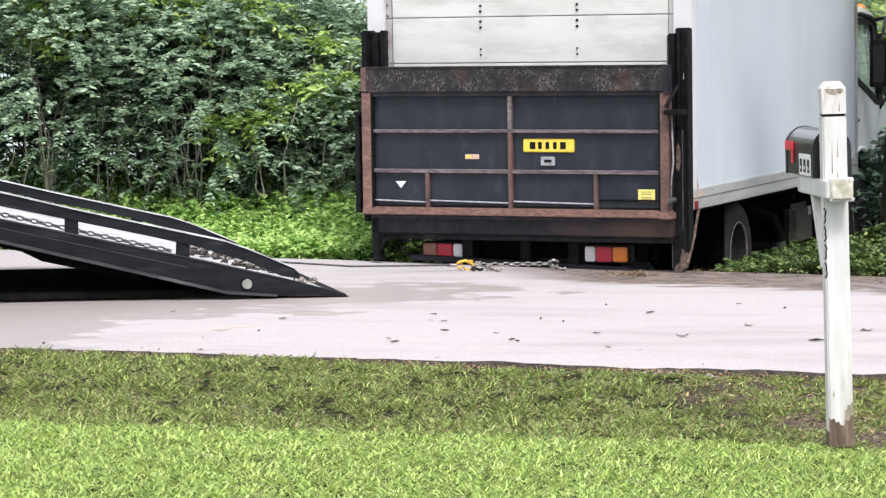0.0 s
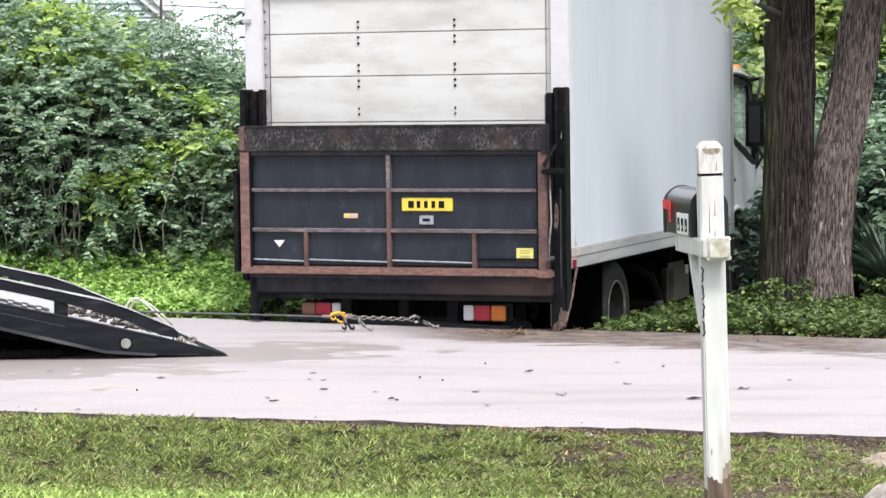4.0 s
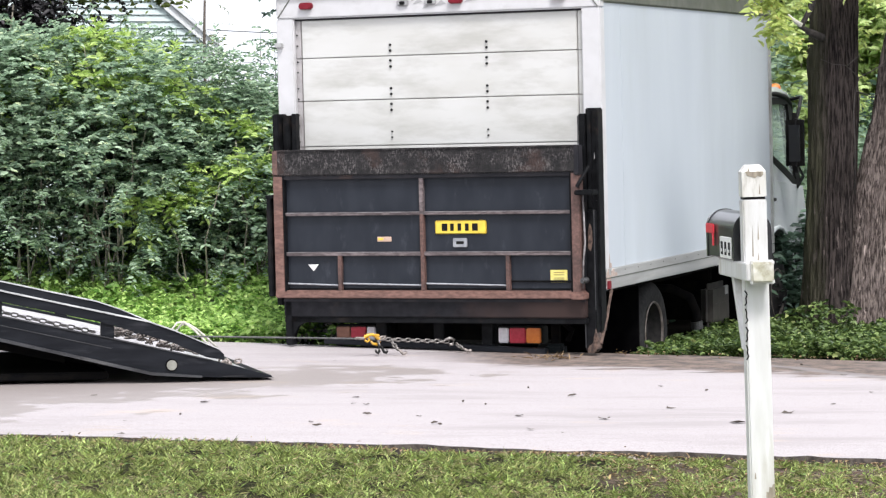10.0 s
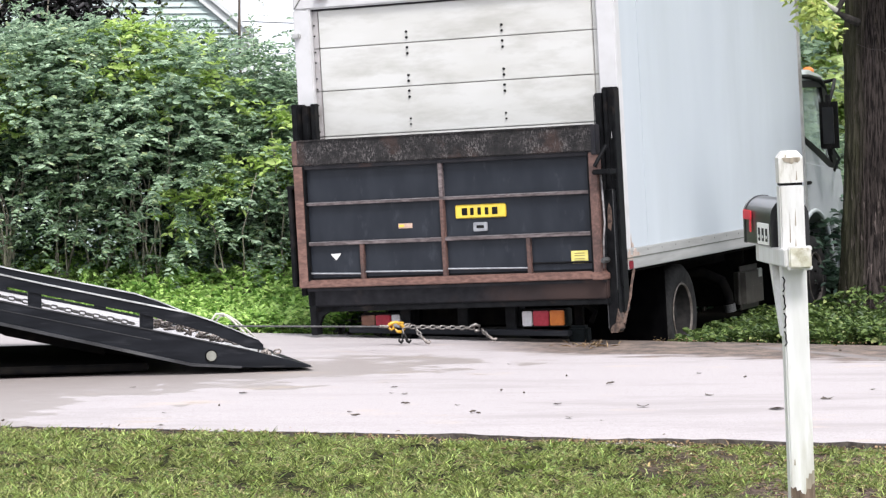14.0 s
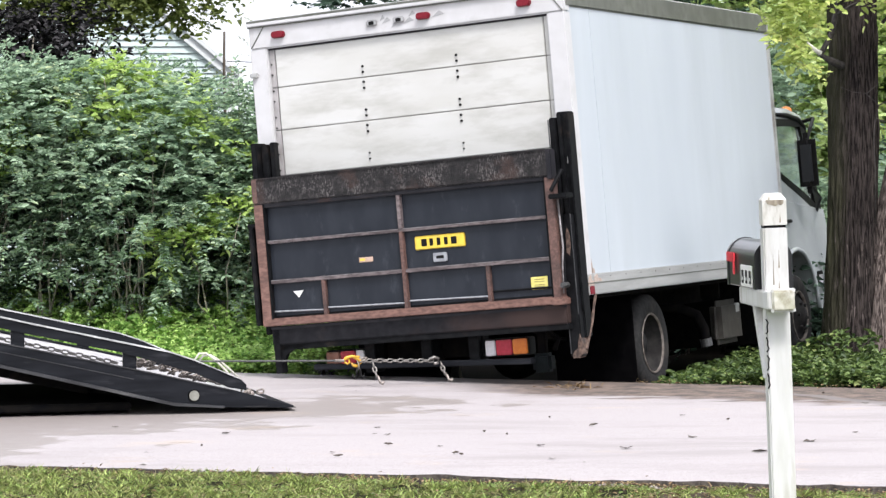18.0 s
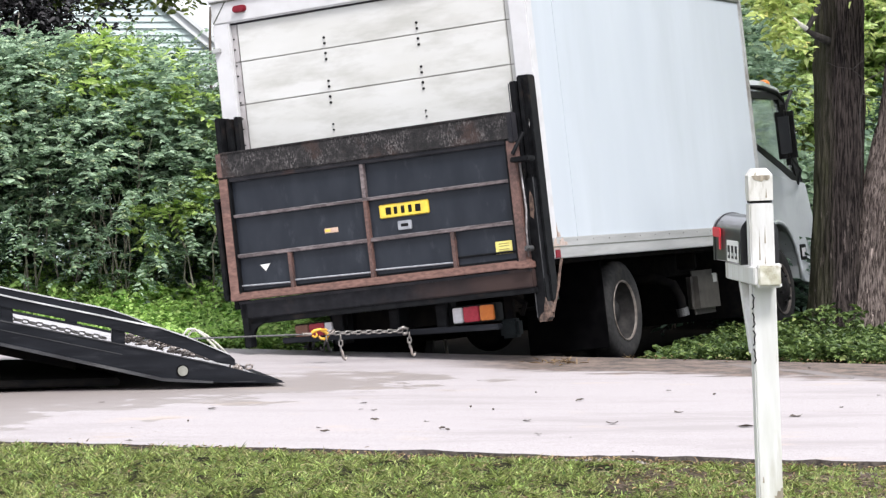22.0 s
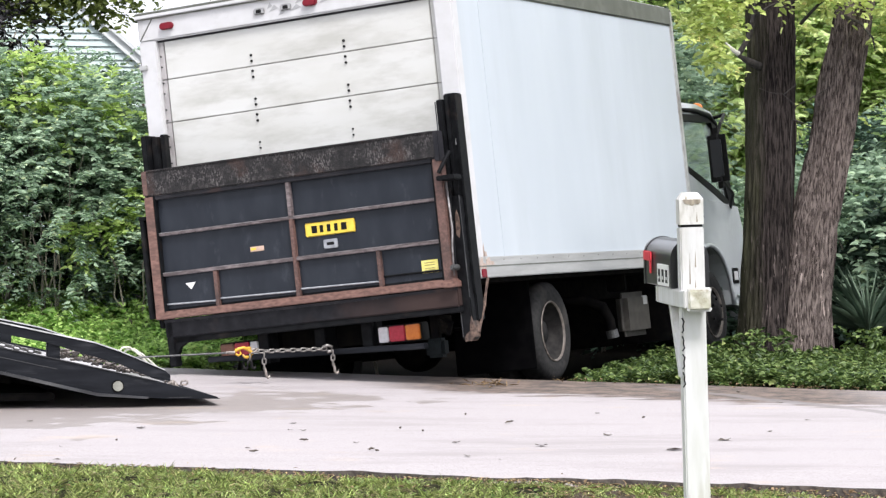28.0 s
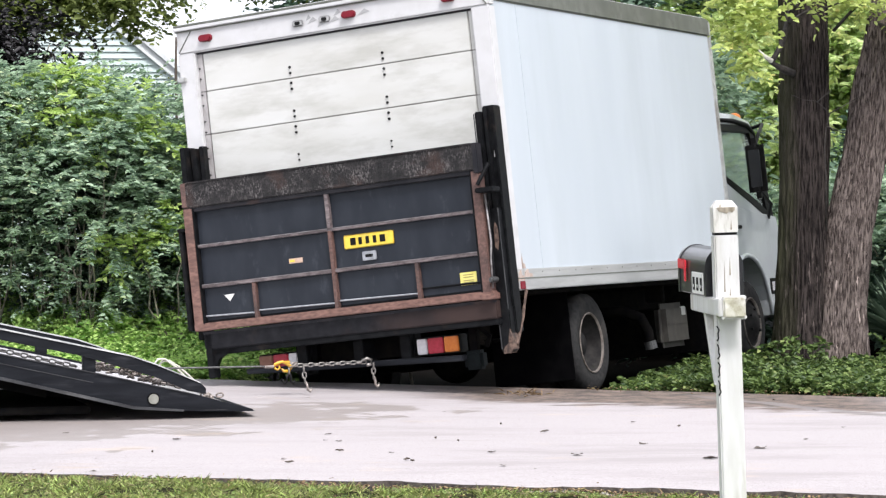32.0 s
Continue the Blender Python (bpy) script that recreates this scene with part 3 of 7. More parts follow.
def prism(bm, outline, a0, a1, axis="x"):
    """A solid from an outline in the other two axes, between a0 and a1."""
    def at(a, p):
        return {"x": (a, p[0], p[1]), "y": (p[0], a, p[1]), "z": (p[0], p[1], a)}[axis]
    u = [bm.verts.new(at(a0, p)) for p in outline]
    w = [bm.verts.new(at(a1, p)) for p in outline]
    k = len(outline)
    bm.faces.new(u)
    bm.faces.new(w[::-1])
    for i in range(k):
        bm.faces.new((u[(i + 1) % k], u[i], w[i], w[(i + 1) % k]))
    bmesh.ops.recalc_face_normals(bm, faces=bm.faces)
    return bm


def lathe(bm, profile, m=None, seg=32):
    """Turns a profile of (along x, radius) about the x axis."""
    m = m or Matrix()
    rings = [[bm.verts.new(m @ Vector((x, r * math.cos(k * math.tau / seg), r * math.sin(k * math.tau / seg)))) for k in range(seg)] for x, r in profile]
    for r, s in zip(rings, rings[1:]):
        for k in range(seg):
            bm.faces.new((r[k], r[(k + 1) % seg], s[(k + 1) % seg], s[k]))
    bmesh.ops.recalc_face_normals(bm, faces=bm.faces)
    return bm


def empty(name, m, label, category, group="", kind=""):
    e = new(name)
    e.matrix_basis = m
    return tagged(e, label, category, group, kind)


def link_mesh(name, length, width, r, material, seg=10):
    """One oval chain link, its length along x."""
    bm = bmesh.new()
    pts, h, w = [], (length - width) / 2, (width - 2 * r) / 2
    for k in range(seg):
        a = k * math.tau / seg
        pts.append(Vector((math.copysign(h, math.cos(a)) + (w + 0.0) * math.cos(a), w * math.sin(a) * 1.05, 0)))
    rings = []
    for i, p in enumerate(pts):
        d = (pts[(i + 1) % seg] - pts[i - 1]).normalized()
        s = Vector((d.y, -d.x, 0))
        rings.append([bm.verts.new(p + r * (math.cos(k * math.tau / 5) * s + Vector((0, 0, r and math.sin(k * math.tau / 5))))) for k in range(5)])
    for i in range(seg):
        a, b = rings[i], rings[(i + 1) % seg]
        for k in range(5):
            bm.faces.new((a[k], a[(k + 1) % 5], b[(k + 1) % 5], b[k]))
    bmesh.ops.recalc_face_normals(bm, faces=bm.faces)
    me = bpy.data.meshes.new(name)
    bm.to_mesh(me)
    bm.free()
    me.materials.append(material)
    me.polygons.foreach_set("use_smooth", [True] * len(me.polygons))
    return me


def chain_along(parent, me, a, b, pitch, sag=0.0, start=0):
    """Links along a line from a to b, each turned a quarter from the last."""
    a, b = Vector(a), Vector(b)
    k = max(1, round((b - a).length / pitch))
    pts = [a.lerp(b, i / k) - Vector((0, 0, sag * 4 * (i / k) * (1 - i / k))) for i in range(k + 1)]
    for i in range(k):
        d = pts[i + 1] - pts[i]
        q = d.to_track_quat("X", "Z").to_matrix().to_4x4()
        share("link", me, parent, Matrix.Translation((pts[i] + pts[i + 1]) / 2) @ q @ pose(0, 0, 0, 90 * ((i + start) % 2) + 20))


rng = np.random.default_rng(7)


def leaf_mesh(name, P, D, S, length, width, material, parent=None, label="", fold=0.25, blade=False):
    """Many leaves in one mesh: bases P, directions D, side vectors S, sizes by leaf. A leaf is two halves folded at the rib; a blade is narrower and plainer."""
    P, D, S = np.asarray(P, float), np.asarray(D, float), np.asarray(S, float)
    D = D / np.linalg.norm(D, axis=1)[:, None]
    S = S - D * (S * D).sum(1)[:, None]
    S = S / (np.linalg.norm(S, axis=1)[:, None] + 1e-9)
    U = np.cross(D, S)
    U *= np.where(U[:, 2] < 0, -1.0, 1.0)[:, None]
    L, W = np.broadcast_to(length, len(P))[:, None], np.broadcast_to(width, len(P))[:, None]
    tip = P + D * L - U * L * 0.14
    if blade:
        mid = P + D * L * 0.45
        V = np.stack([P, mid + S * W / 2 + U * W * fold, tip, mid - S * W / 2 + U * W * fold], 1)
        face, size = np.array([0, 1, 2, 0, 2, 3]), 3
    else:
        a, c = P + D * L * 0.28, P + D * L * 0.68 - U * L * 0.05
        V = np.stack([P, a + S * W * 0.46 + U * W * fold, c + S * W * 0.36 + U * W * fold, tip, c - S * W * 0.36 + U * W * fold, a - S * W * 0.46 + U * W * fold], 1)
        face, size = np.array([0, 1, 2, 3, 0, 3, 4, 5]), 4
    k, nv, nf = len(P), V.shape[1], len(face)
    F = (np.arange(k)[:, None] * nv + face).reshape(-1)
    me = bpy.data.meshes.new(name)
    me.vertices.add(nv * k)
    me.vertices.foreach_set("co", V.ravel())
    me.loops.add(nf * k)
    me.loops.foreach_set("vertex_index", F)
    me.polygons.add(2 * k)
    me.polygons.foreach_set("loop_start", np.arange(0, nf * k, size))
    me.update(calc_edges=True)
    me.materials.append(material)
    ob = new(name, me)
    if parent:
        ob.parent = parent
    return tagged(ob, label)


def sprays(n, origin, spread, out, droop, length, per, lsize, lwidth):
    """Leafy twigs: bases, directions, sides, lengths and widths of their leaves. origin(n) and out(p) give bases and headings."""
    O = origin(n)
    H = out(O) + rng.normal(0, spread, (n, 3))
    H /= np.linalg.norm(H, axis=1)[:, None]
    ln = length * rng.uniform(0.6, 1.3, n)
    t = (np.arange(per) + 0.5) / per
    pos = O[:, None] + H[:, None] * (ln[:, None] * t)[..., None]
    pos[..., 2] -= droop * (ln[:, None] * t**2)
    side = np.cross(H, (0, 0, 1.0))
    side /= np.linalg.norm(side, axis=1)[:, None] + 1e-9
    sgn = np.where(np.arange(per) % 2 == 0, 1.0, -1.0)
    D = H[:, None] * 0.55 + side[:, None] * sgn[None, :, None] * 0.8 + rng.normal(0, 0.2, (n, per, 3))
    D[..., 2] -= 0.04
    S = np.cross(D, (0, 0, 1.0)) + rng.normal(0, 0.5, (n, per, 3))
    sz = lsize * rng.uniform(0.55, 1.25, (n, per))
    return pos.reshape(-1, 3), D.reshape(-1, 3), S.reshape(-1, 3), sz.ravel(), sz.ravel() * lwidth


# ---------------------------------------------------------------- ground, road, lawn
def near_edge(x):
    return 13.27 - 0.266 * max(-6, min(6, x)) - 0.3 * (x - max(-6, min(6, x)))


def far_edge(x):
    return 19.29 - 0.385 * max(-6, min(6, x)) - 0.3 * (x - max(-6, min(6, x)))


def ramp01(v, a, b):
    k = max(0.0, min(1.0, (v - a) / (b - a)))
    return k * k * (3 - 2 * k)


def ground_z(x, y):
    """Lawn with a shallow swale, bed of the road, and the soft hollow beyond it where the lorry has sunk."""
    f, n = far_edge(x), near_edge(x)
    z = -0.012 - 0.012 * ramp01(y, n - 0.4, n - 0.05)
    z += 0.012 * noise.noise((x * 1.3, y * 1.3, 0)) - 0.018 * ramp01(y, n - 0.35, n - 0.1) * ramp01(x, -1.2, 0.4) - 0.035 * ramp01(y, n - 0.3, n - 0.1) * ramp01(x, 1.1, 1.9)
    if y < n:
        z += -0.05 * math.exp(-((y - 11.6 + 0.2 * x) / 0.7) ** 2)
    if y > n - 0.05 and y < f + 0.05:
        z = -0.075
    if y >= f + 0.05:
        hollow = ramp01(y, f + 0.05, f + 0.75) * ramp01(x + 0.35 * (y - 19), -0.9, -0.1) * (1 - ramp01(x - 0.45 * (y - 19), 2.3, 3.0)) * (1 - ramp01(y, 26.5, 28))
        z = -0.05 + 0.02 * noise.noise((x, y, 3)) - 0.33 * hollow
    return z


def ground():
    xs = sorted({*[round(-7 + 0.25 * i, 3) for i in range(57)], *[s * 7 * 1.45**k for k in range(1, 13) for s in (-1, 1)]})
    ys = sorted({*[round(8 + 0.25 * i, 3) for i in range(89)], *[30 * 1.4**k for k in range(1, 9)], *[8 - 3 * 1.6**k for k in range(9)]})
    bm = bmesh.new()
    g = [[bm.verts.new((x, y, ground_z(x, y))) for x in xs] for y in ys]
    for r, s in zip(g, g[1:]):
        for i in range(len(xs) - 1):
            bm.faces.new((r[i], r[i + 1], s[i + 1], s[i]))
    ob = part("ground", bm, M_LAWN, None, "", True)
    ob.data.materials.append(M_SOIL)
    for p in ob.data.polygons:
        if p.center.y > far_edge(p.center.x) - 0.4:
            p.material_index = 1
    tagged(ob, "grassy ground with bare soil beyond the road", "ground", kind="structure")


ground()


def road():
    bm = bmesh.new()
    xs = [-40 + i for i in range(34)] + [-6 + 0.06 * i for i in range(201)] + [7 + i for i in range(34)]
    top, low = [], []
    for x in xs:
        jn = 0.10 * noise.noise((x * 1.7, 1, 0)) + 0.07 * noise.noise((x * 6, 2, 0)) + 0.04 * noise.noise((x * 17, 4, 0))
        jf = 0.05 * noise.noise((x * 1.9, 5, 0)) + 0.02 * noise.noise((x * 8, 7, 0))
        a, c = near_edge(x) + jn, far_edge(x) + jf
        top.append([bm.verts.new((x, a + (c - a) * k / 6, 0.0 if 0 < k < 6 else -0.008)) for k in range(7)])
        low.append([bm.verts.new((x, a - 0.015, -0.1)), bm.verts.new((x, c + 0.015, -0.1))])
    for i in range(len(xs) - 1):
        for k in range(6):
            bm.faces.new((top[i][k], top[i + 1][k], top[i + 1][k + 1], top[i][k + 1]))
        bm.faces.new((low[i][0], low[i + 1][0], top[i + 1][0], top[i][0]))
        bm.faces.new((top[i][6], top[i + 1][6], low[i + 1][1], low[i][1]))
    ob = part("road", bm, M_ROAD, None)
    ob.data.materials.append(M_EDGE)
    for p in ob.data.polygons:
        p.material_index = 1 if abs(p.normal.z) < 0.5 else 0
    tagged(ob, "pale worn road with damp patches and a crumbling edge", "road", kind="structure")


road()


# ---------------------------------------------------------------- box lorry
HUB_Y, HUB_Z, HUB_R, FRONT_Y = 1.52, -0.41, 0.365, 5.45


def wheel(name, parent, x, y, side, dual):
    w = new(name)
    w.parent = parent
    w.location = (x, y, HUB_Z)
    s = side
    def tyre(off):
        bm = lathe(bmesh.new(), [(s * (off + a), r) for a, r in ((-0.004, 0.212), (0.002, 0.228), (0.013, 0.30), (0.0, 0.335), (-0.02, 0.36), (-0.06, 0.366), (-0.10, 0.361), (-0.14, 0.366), (-0.175, 0.355), (-0.2, 0.33), (-0.205, 0.28), (-0.19, 0.215))], seg=48)
        part("tyre", bm, M_TYRE, w, "", True)
    tyre(0.0)
    if dual:
        tyre(-0.25)
    dish = [(0.004, 0.222), (0.011, 0.216), (-0.004, 0.206), (-0.05, 0.192), (-0.12, 0.16), (-0.125, 0.09), (-0.07, 0.08), (-0.06, 0.0)] if dual else [(0.005, 0.222), (0.012, 0.215), (-0.01, 0.2), (-0.03, 0.19), (0.02, 0.14), (0.03, 0.09), (0.05, 0.07), (0.06, 0.0)]
    rim = part("rim", lathe(bmesh.new(), [(s * a, r) for a, r in dish[:3]], seg=40), M_RIM, w, "dusty steel rim", True)
    part("wheel_disc", lathe(bmesh.new(), [(s * a, r) for a, r in dish[2:]], seg=32), M_HUB, rim, "", True)
    for k in range(6):
        a = k * math.tau / 6
        bm = cyl(bmesh.new(), (s * (-0.125 if dual else 0.02), 0.115 * math.cos(a), 0.115 * math.sin(a)), (s * (-0.095 if dual else 0.045), 0.115 * math.cos(a), 0.115 * math.sin(a)), 0.014, 6)
        part("wheel_nut", bm, M_TYRE, rim)
    return w


def lorry():
    T = empty("box_truck", pose(0.595, 19.094, 0.398, 0.74, -0.61, -23.11), "white box truck with folded rusty tail lift beside the road", "truck")
    L = 4.47
    # cargo box
    B = part("cargo_box", boxed(-1.2, 1.2, 0.10, L - 0.02, 0.10, 2.08, 0.01), M_BOX, T, "smooth white cargo box")
    for s in (-1, 1):
        for a, c in ((0.06, 0.47), (0.47, L - 0.04)):
            part("side_panel", boxed(s * 1.2, s * (1.213 + 0.0), a, c - 0.002, 0.14, 1.98, 0.003), M_BOX, B)
        part("bottom_rail", boxed(s * 1.19, s * 1.226, 0.0, L, 0.0, 0.142, 0.006), M_RAIL, B, "dull aluminium bottom rail")
        for k, (a, z, c, e) in enumerate(((0.015, 0.15, 0.09, 0.30), (0.07, 0.146, 0.17, 0.22), (0.11, 0.086, 0.25, 0.14), (0.004, 0.064, 0.11, 0.139))):
            wall = 1.2145 if k < 2 else 1.2275
            part("rust_stain", prism(bmesh.new(), [(a, z), (c, z), (c - 0.008, z + 0.4 * (e - z)), ((a + c) / 2 + 0.006, z + 0.5 * (e - z)), ((a + c) / 2 - 0.004, e), (a + 0.004, z + 0.7 * (e - z))], min(s * wall, s * 1.205), max(s * wall, s * 1.205), "x"), M_DRYRUST, B, "faint rusty stain")
        part("rail_groove", boxed(s * 1.2, s * 1.2285, 0.0, L, 0.075, 0.083, 0), M_CAP, B)
        part("roof_rail", boxed(s * 1.18, s * 1.226, 0.02, L, 1.972, 2.12, 0.012), M_CAP, B, "weathered grey roof rail")
        part("front_corner_post", boxed(s * 1.17, s * 1.228, L - 0.05, L + 0.012, 0.0, 2.1, 0.012), M_RAIL, B)
        for k in range(15):
            y = 0.12 + k * 0.3
            part("rivet", cyl(bmesh.new(), (s * 1.226, y, 0.118), (s * 1.2295, y, 0.118), 0.004, 6), M_CAP, B)
        part("marker_reflector", boxed(s * 1.2, s * 1.232, 0.02, 0.1, 0.004, 0.06, 0.004), M_LMARK, B, "red side reflector")
    part("roof", boxed(-1.2, 1.2, 0.0, L, 2.09, 2.135, 0.02), M_FRAME, B)
    # rear frame
    F = part("rear_frame", boxed(-1.22, 1.22, 0.0, 0.1, 1.935, 2.15, 0.012), M_FRAME, T, "white rear door frame")
    part("drip_lip", boxed(-1.225, 1.225, -0.025, 0.06, 2.10, 2.125, 0.004), M_FRAME, F)
    part("drip_shadow_strip", boxed(-1.222, 1.222, -0.012, 0.0, 2.09, 2.099, 0), M_CAP, F)
    part("roof_edge", boxed(-1.225, 1.225, -0.02, 0.05, 2.126, 2.142, 0.004), M_CAP, F, "grimy roof edge")
    # Dark brown strip stands in for the shadow under the header.
    part("header_shade", boxed(-1.09, 1.09, 0.03, 0.1, 1.922, 1.937, 0), M_DARKBROWN, F)
    part("frame_post", boxed(-1.22, -1.085, 0.0, 0.1, 0.0, 1.94, 0.008), M_FRAME, F)
    part("frame_post", boxed(1.085, 1.22, 0.0, 0.1, 0.0, 1.94, 0.008), M_FRAME, F)
    part("hinge_lug", boxed(-1.225, -1.165, -0.03, 0.01, 1.735, 1.77, 0.006), M_RAIL, F)
    part("corner_brace", prism(bmesh.new(), [(-1.21, 1.945), (-1.202, 1.945), (-1.092, 2.09), (-1.1, 2.09)], -0.005, 0.003, "y"), M_CAP, F)
    part("corner_brace", prism(bmesh.new(), [(1.21, 1.945), (1.202, 1.945), (1.092, 2.09), (1.1, 2.09)], -0.005, 0.003, "y"), M_CAP, F)
    for x in (-0.976, 0.169, 0.931):
        oval = [(x + 0.028 * (1 if math.cos(a) > 0 else -1) + 0.025 * math.cos(a), 2.025 + 0.025 * math.sin(a)) for a in [math.tau * (k + 0.5) / 16 for k in range(16)]]
        small = [(x + (u - x) * 0.86, 2.025 + (v - 2.025) * 0.8) for u, v in oval]
        ml = part("marker_light", prism(bmesh.new(), oval, -0.022, 0.0, "y"), M_LMARK, F, "red oval marker light")
        part("lens_dome", prism(bmesh.new(), small, -0.032, -0.022, "y"), M_LMARK, ml)
    for x in (-0.232, -0.022):
        ml = part("plate_lamp", boxed(x - 0.045, x + 0.045, -0.016, 0.0, 1.998, 2.042, 0.012), M_FLAKE, F, "grey oval lamp")
        part("lamp_core", boxed(x - 0.02, x + 0.02, -0.022, 0.0, 2.008, 2.032, 0.004), M_INK, ml)
    for x, z, w in ((-0.12, 2.02, 0.07), (0.05, 2.0, 0.09), (-0.06, 1.985, 0.05), (0.28, 2.02, 0.1), (0.08, 2.045, 0.06), (-0.15, 2.04, 0.04)):
        part("bare_patch", prism(bmesh.new(), [(x - w / 2, z - 0.012), (x + w / 2, z + 0.004), (x + w * 0.1, z + 0.03)], -0.0025, 0.0, "y"), M_FLAKE, F, "grey patch of flaked paint")
    # roll-up door
    D = part("roll_up_door", boxed(-1.09, 1.09, 0.05, 0.085, 0.02, 1.93, 0.002), M_DOORLINE, T, "dirty cream roll-up door")
    seams = (1.926, 1.653, 1.347, 1.022, 0.70, 0.38, 0.06)
    for a, c in zip(seams, seams[1:]):
        part("door_panel", boxed(-1.035, 1.04, 0.036, 0.06, c + 0.0025, a - 0.0025, 0.004), M_DOOR, D)
        # Left strip is greyer: the shade of the door guide is painted in.
        part("edge_strip", boxed(-1.085, -1.043, 0.038, 0.06, c + 0.003, a - 0.003, 0.003), M_TRACK, D, "grey track strip with the guide's shade painted in")
        part("edge_strip", boxed(1.048, 1.085, 0.038, 0.06, c + 0.003, a - 0.003, 0.003), M_DOOR, D)
    bolt = None
    for s in seams[1:4]:
        for x in (-0.352, 0.375):
            for dz in (0.078, 0.038, -0.032, -0.074):
                if s < 1.1 and dz < 0:
                    continue
                z = s + dz + (0.02 if s < 1.1 else 0)
                if bolt is None:
                    bolt = part("hinge_bolt", cyl(bmesh.new(), (0, -0.006, 0), (0, 0.004, 0), 0.0095, 8), M_INK, D)
                    me = bolt.data
                    bolt.location = (x, 0.034, z)
                else:
                    share("hinge_bolt", me, D, Matrix.Translation((x, 0.034, z)) @ Matrix.Diagonal((0.72, 1, 0.72, 1) if s < 1.1 else (1, 1, 1, 1)))
    for k in range(9):
        share("edge_bolt", me, D, Matrix.Translation((-1.072, 0.036, 1.82 - k * 0.095 + 0.02 * (k % 2))) @ Matrix.Diagonal((0.6, 1, 0.6, 1)))
    # tail lift platform, folded up
    G = part("lift_platform", boxed(-1.075, 1.075, -0.235, -0.215, 0.0, 0.86, 0.002), M_PLAT, T, "blue-black steel tail lift platform framed in rust")
    part("tread_plate", boxed(-1.145, 1.14, -0.285, -0.2, 0.825, 1.0, 0.006), M_TREAD, G, "rusty black tread plate edge")
    part("tread_end", boxed(-1.148, -1.10, -0.287, -0.2, 0.828, 1.003, 0.006), M_RUST, G)
    part("tread_end", boxed(1.105, 1.144, -0.288, -0.2, 0.80, 1.004, 0.006), M_DARKBROWN, G)
    part("tread_lip", boxed(-1.10, 1.105, -0.292, -0.2, 0.993, 1.006, 0.004), M_TREAD, G)
    part("upper_rail", boxed(-1.145, 1.14, -0.272, -0.2, 0.795, 0.828, 0.004), M_DARKBROWN, G)
    part("side_channel", boxed(-1.15, -1.072, -0.275, -0.19, -0.02, 0.826, 0.006), M_RUST3, G)
    part("side_channel", boxed(1.074, 1.14, -0.275, -0.19, -0.03, 0.822, 0.006), M_RUST, G)
    part("bottom_rail", boxed(-1.15, 1.15, -0.28, -0.19, -0.04, 0.014, 0.006), M_RUST3, G)
    part("bottom_rail_end", boxed(1.07, 1.165, -0.3, -0.19, -0.045, 0.0, 0.005), M_RUST3, G)
    part("cross_bar", boxed(-1.07, 1.075, -0.266, -0.22, 0.54, 0.563, 0.004), M_RUST2, G)
    part("cross_bar", boxed(-1.07, 1.075, -0.266, -0.22, 0.257, 0.284, 0.004), M_RUST2, G)
    part("upright_bar", boxed(-0.037, -0.007, -0.27, -0.22, 0.012, 0.545, 0.004), M_RUST, G)
    part("upright_bar", boxed(-0.037, -0.007, -0.27, -0.22, 0.56, 0.80, 0.004), M_RUST2, G)
    part("upright_bar", boxed(-0.668, -0.638, -0.266, -0.22, 0.012, 0.26, 0.004), M_RUST, G)
    part("upright_bar", boxed(0.592, 0.622, -0.266, -0.22, 0.012, 0.26, 0.004), M_RUST, G)
    for a, c in ((-1.07, -0.67), (-0.637, -0.04), (-0.005, 0.59)):
        part("torsion_rod", cyl(bmesh.new(), (a, -0.246, 0.062), (c, -0.246, 0.05), 0.0065, 8), M_STEEL, G, "grey steel rod")
    part("torsion_rod", cyl(bmesh.new(), (0.625, -0.243, 0.08), (1.06, -0.243, 0.078), 0.007, 8), M_BLACK, G)
    # Bright strips put wear and the bars' top highlights into one colour.
    for z in (0.563, 0.284, 0.828):
        for a, c in ((-1.06, -0.70), (-0.66, -0.04), (0.0, 0.46), (0.48, 1.06)):
            part("worn_edge", boxed(a, c, -0.2685, -0.255, z - 0.005, z - 0.0005, 0), M_WORN, G, "bare worn edge with a highlight painted in")
    for x in (-1.074, 1.068):
        part("channel_lip", boxed(x, x + 0.012, -0.278, -0.19, -0.02, 0.82, 0.002), M_BLACK, G)
    part("rail_shadow_gap", boxed(-1.07, 1.06, -0.236, -0.215, 0.014, 0.03, 0), M_BLACK, G)
    P = part("maker_plate", boxed(0.068, 0.45, -0.247, -0.234, 0.405, 0.5, 0.008), M_YEL, G, "yellow maker's plate with black marks")
    for x, w in ((0.125, 0.05), (0.18, 0.035), (0.235, 0.035), (0.29, 0.035), (0.35, 0.05)):
        part("plate_mark", boxed(x - w / 2 + 0.02, x + w / 2 + 0.012, -0.25, -0.246, 0.428, 0.478, 0.003), M_INK, P)
    K = part("latch_plate", boxed(0.2, 0.305, -0.25, -0.234, 0.314, 0.376, 0.004), M_STEEL, G, "worn steel latch plate")
    part("latch_slot", boxed(0.225, 0.282, -0.253, -0.249, 0.335, 0.356, 0.002), M_INK, K)
    S = part("warning_sticker", boxed(-0.371, -0.265, -0.238, -0.234, 0.355, 0.389, 0.001), M_ORANGE, G)
    part("sticker_band", boxed(-0.365, -0.325, -0.2395, -0.2375, 0.365, 0.381, 0), M_YEL, S)
    part("arrow_sticker", prism(bmesh.new(), [(-0.908, 0.195), (-0.826, 0.197), (-0.866, 0.148)], -0.238, -0.234, "y"), M_WHITE, G, "white triangular sticker")
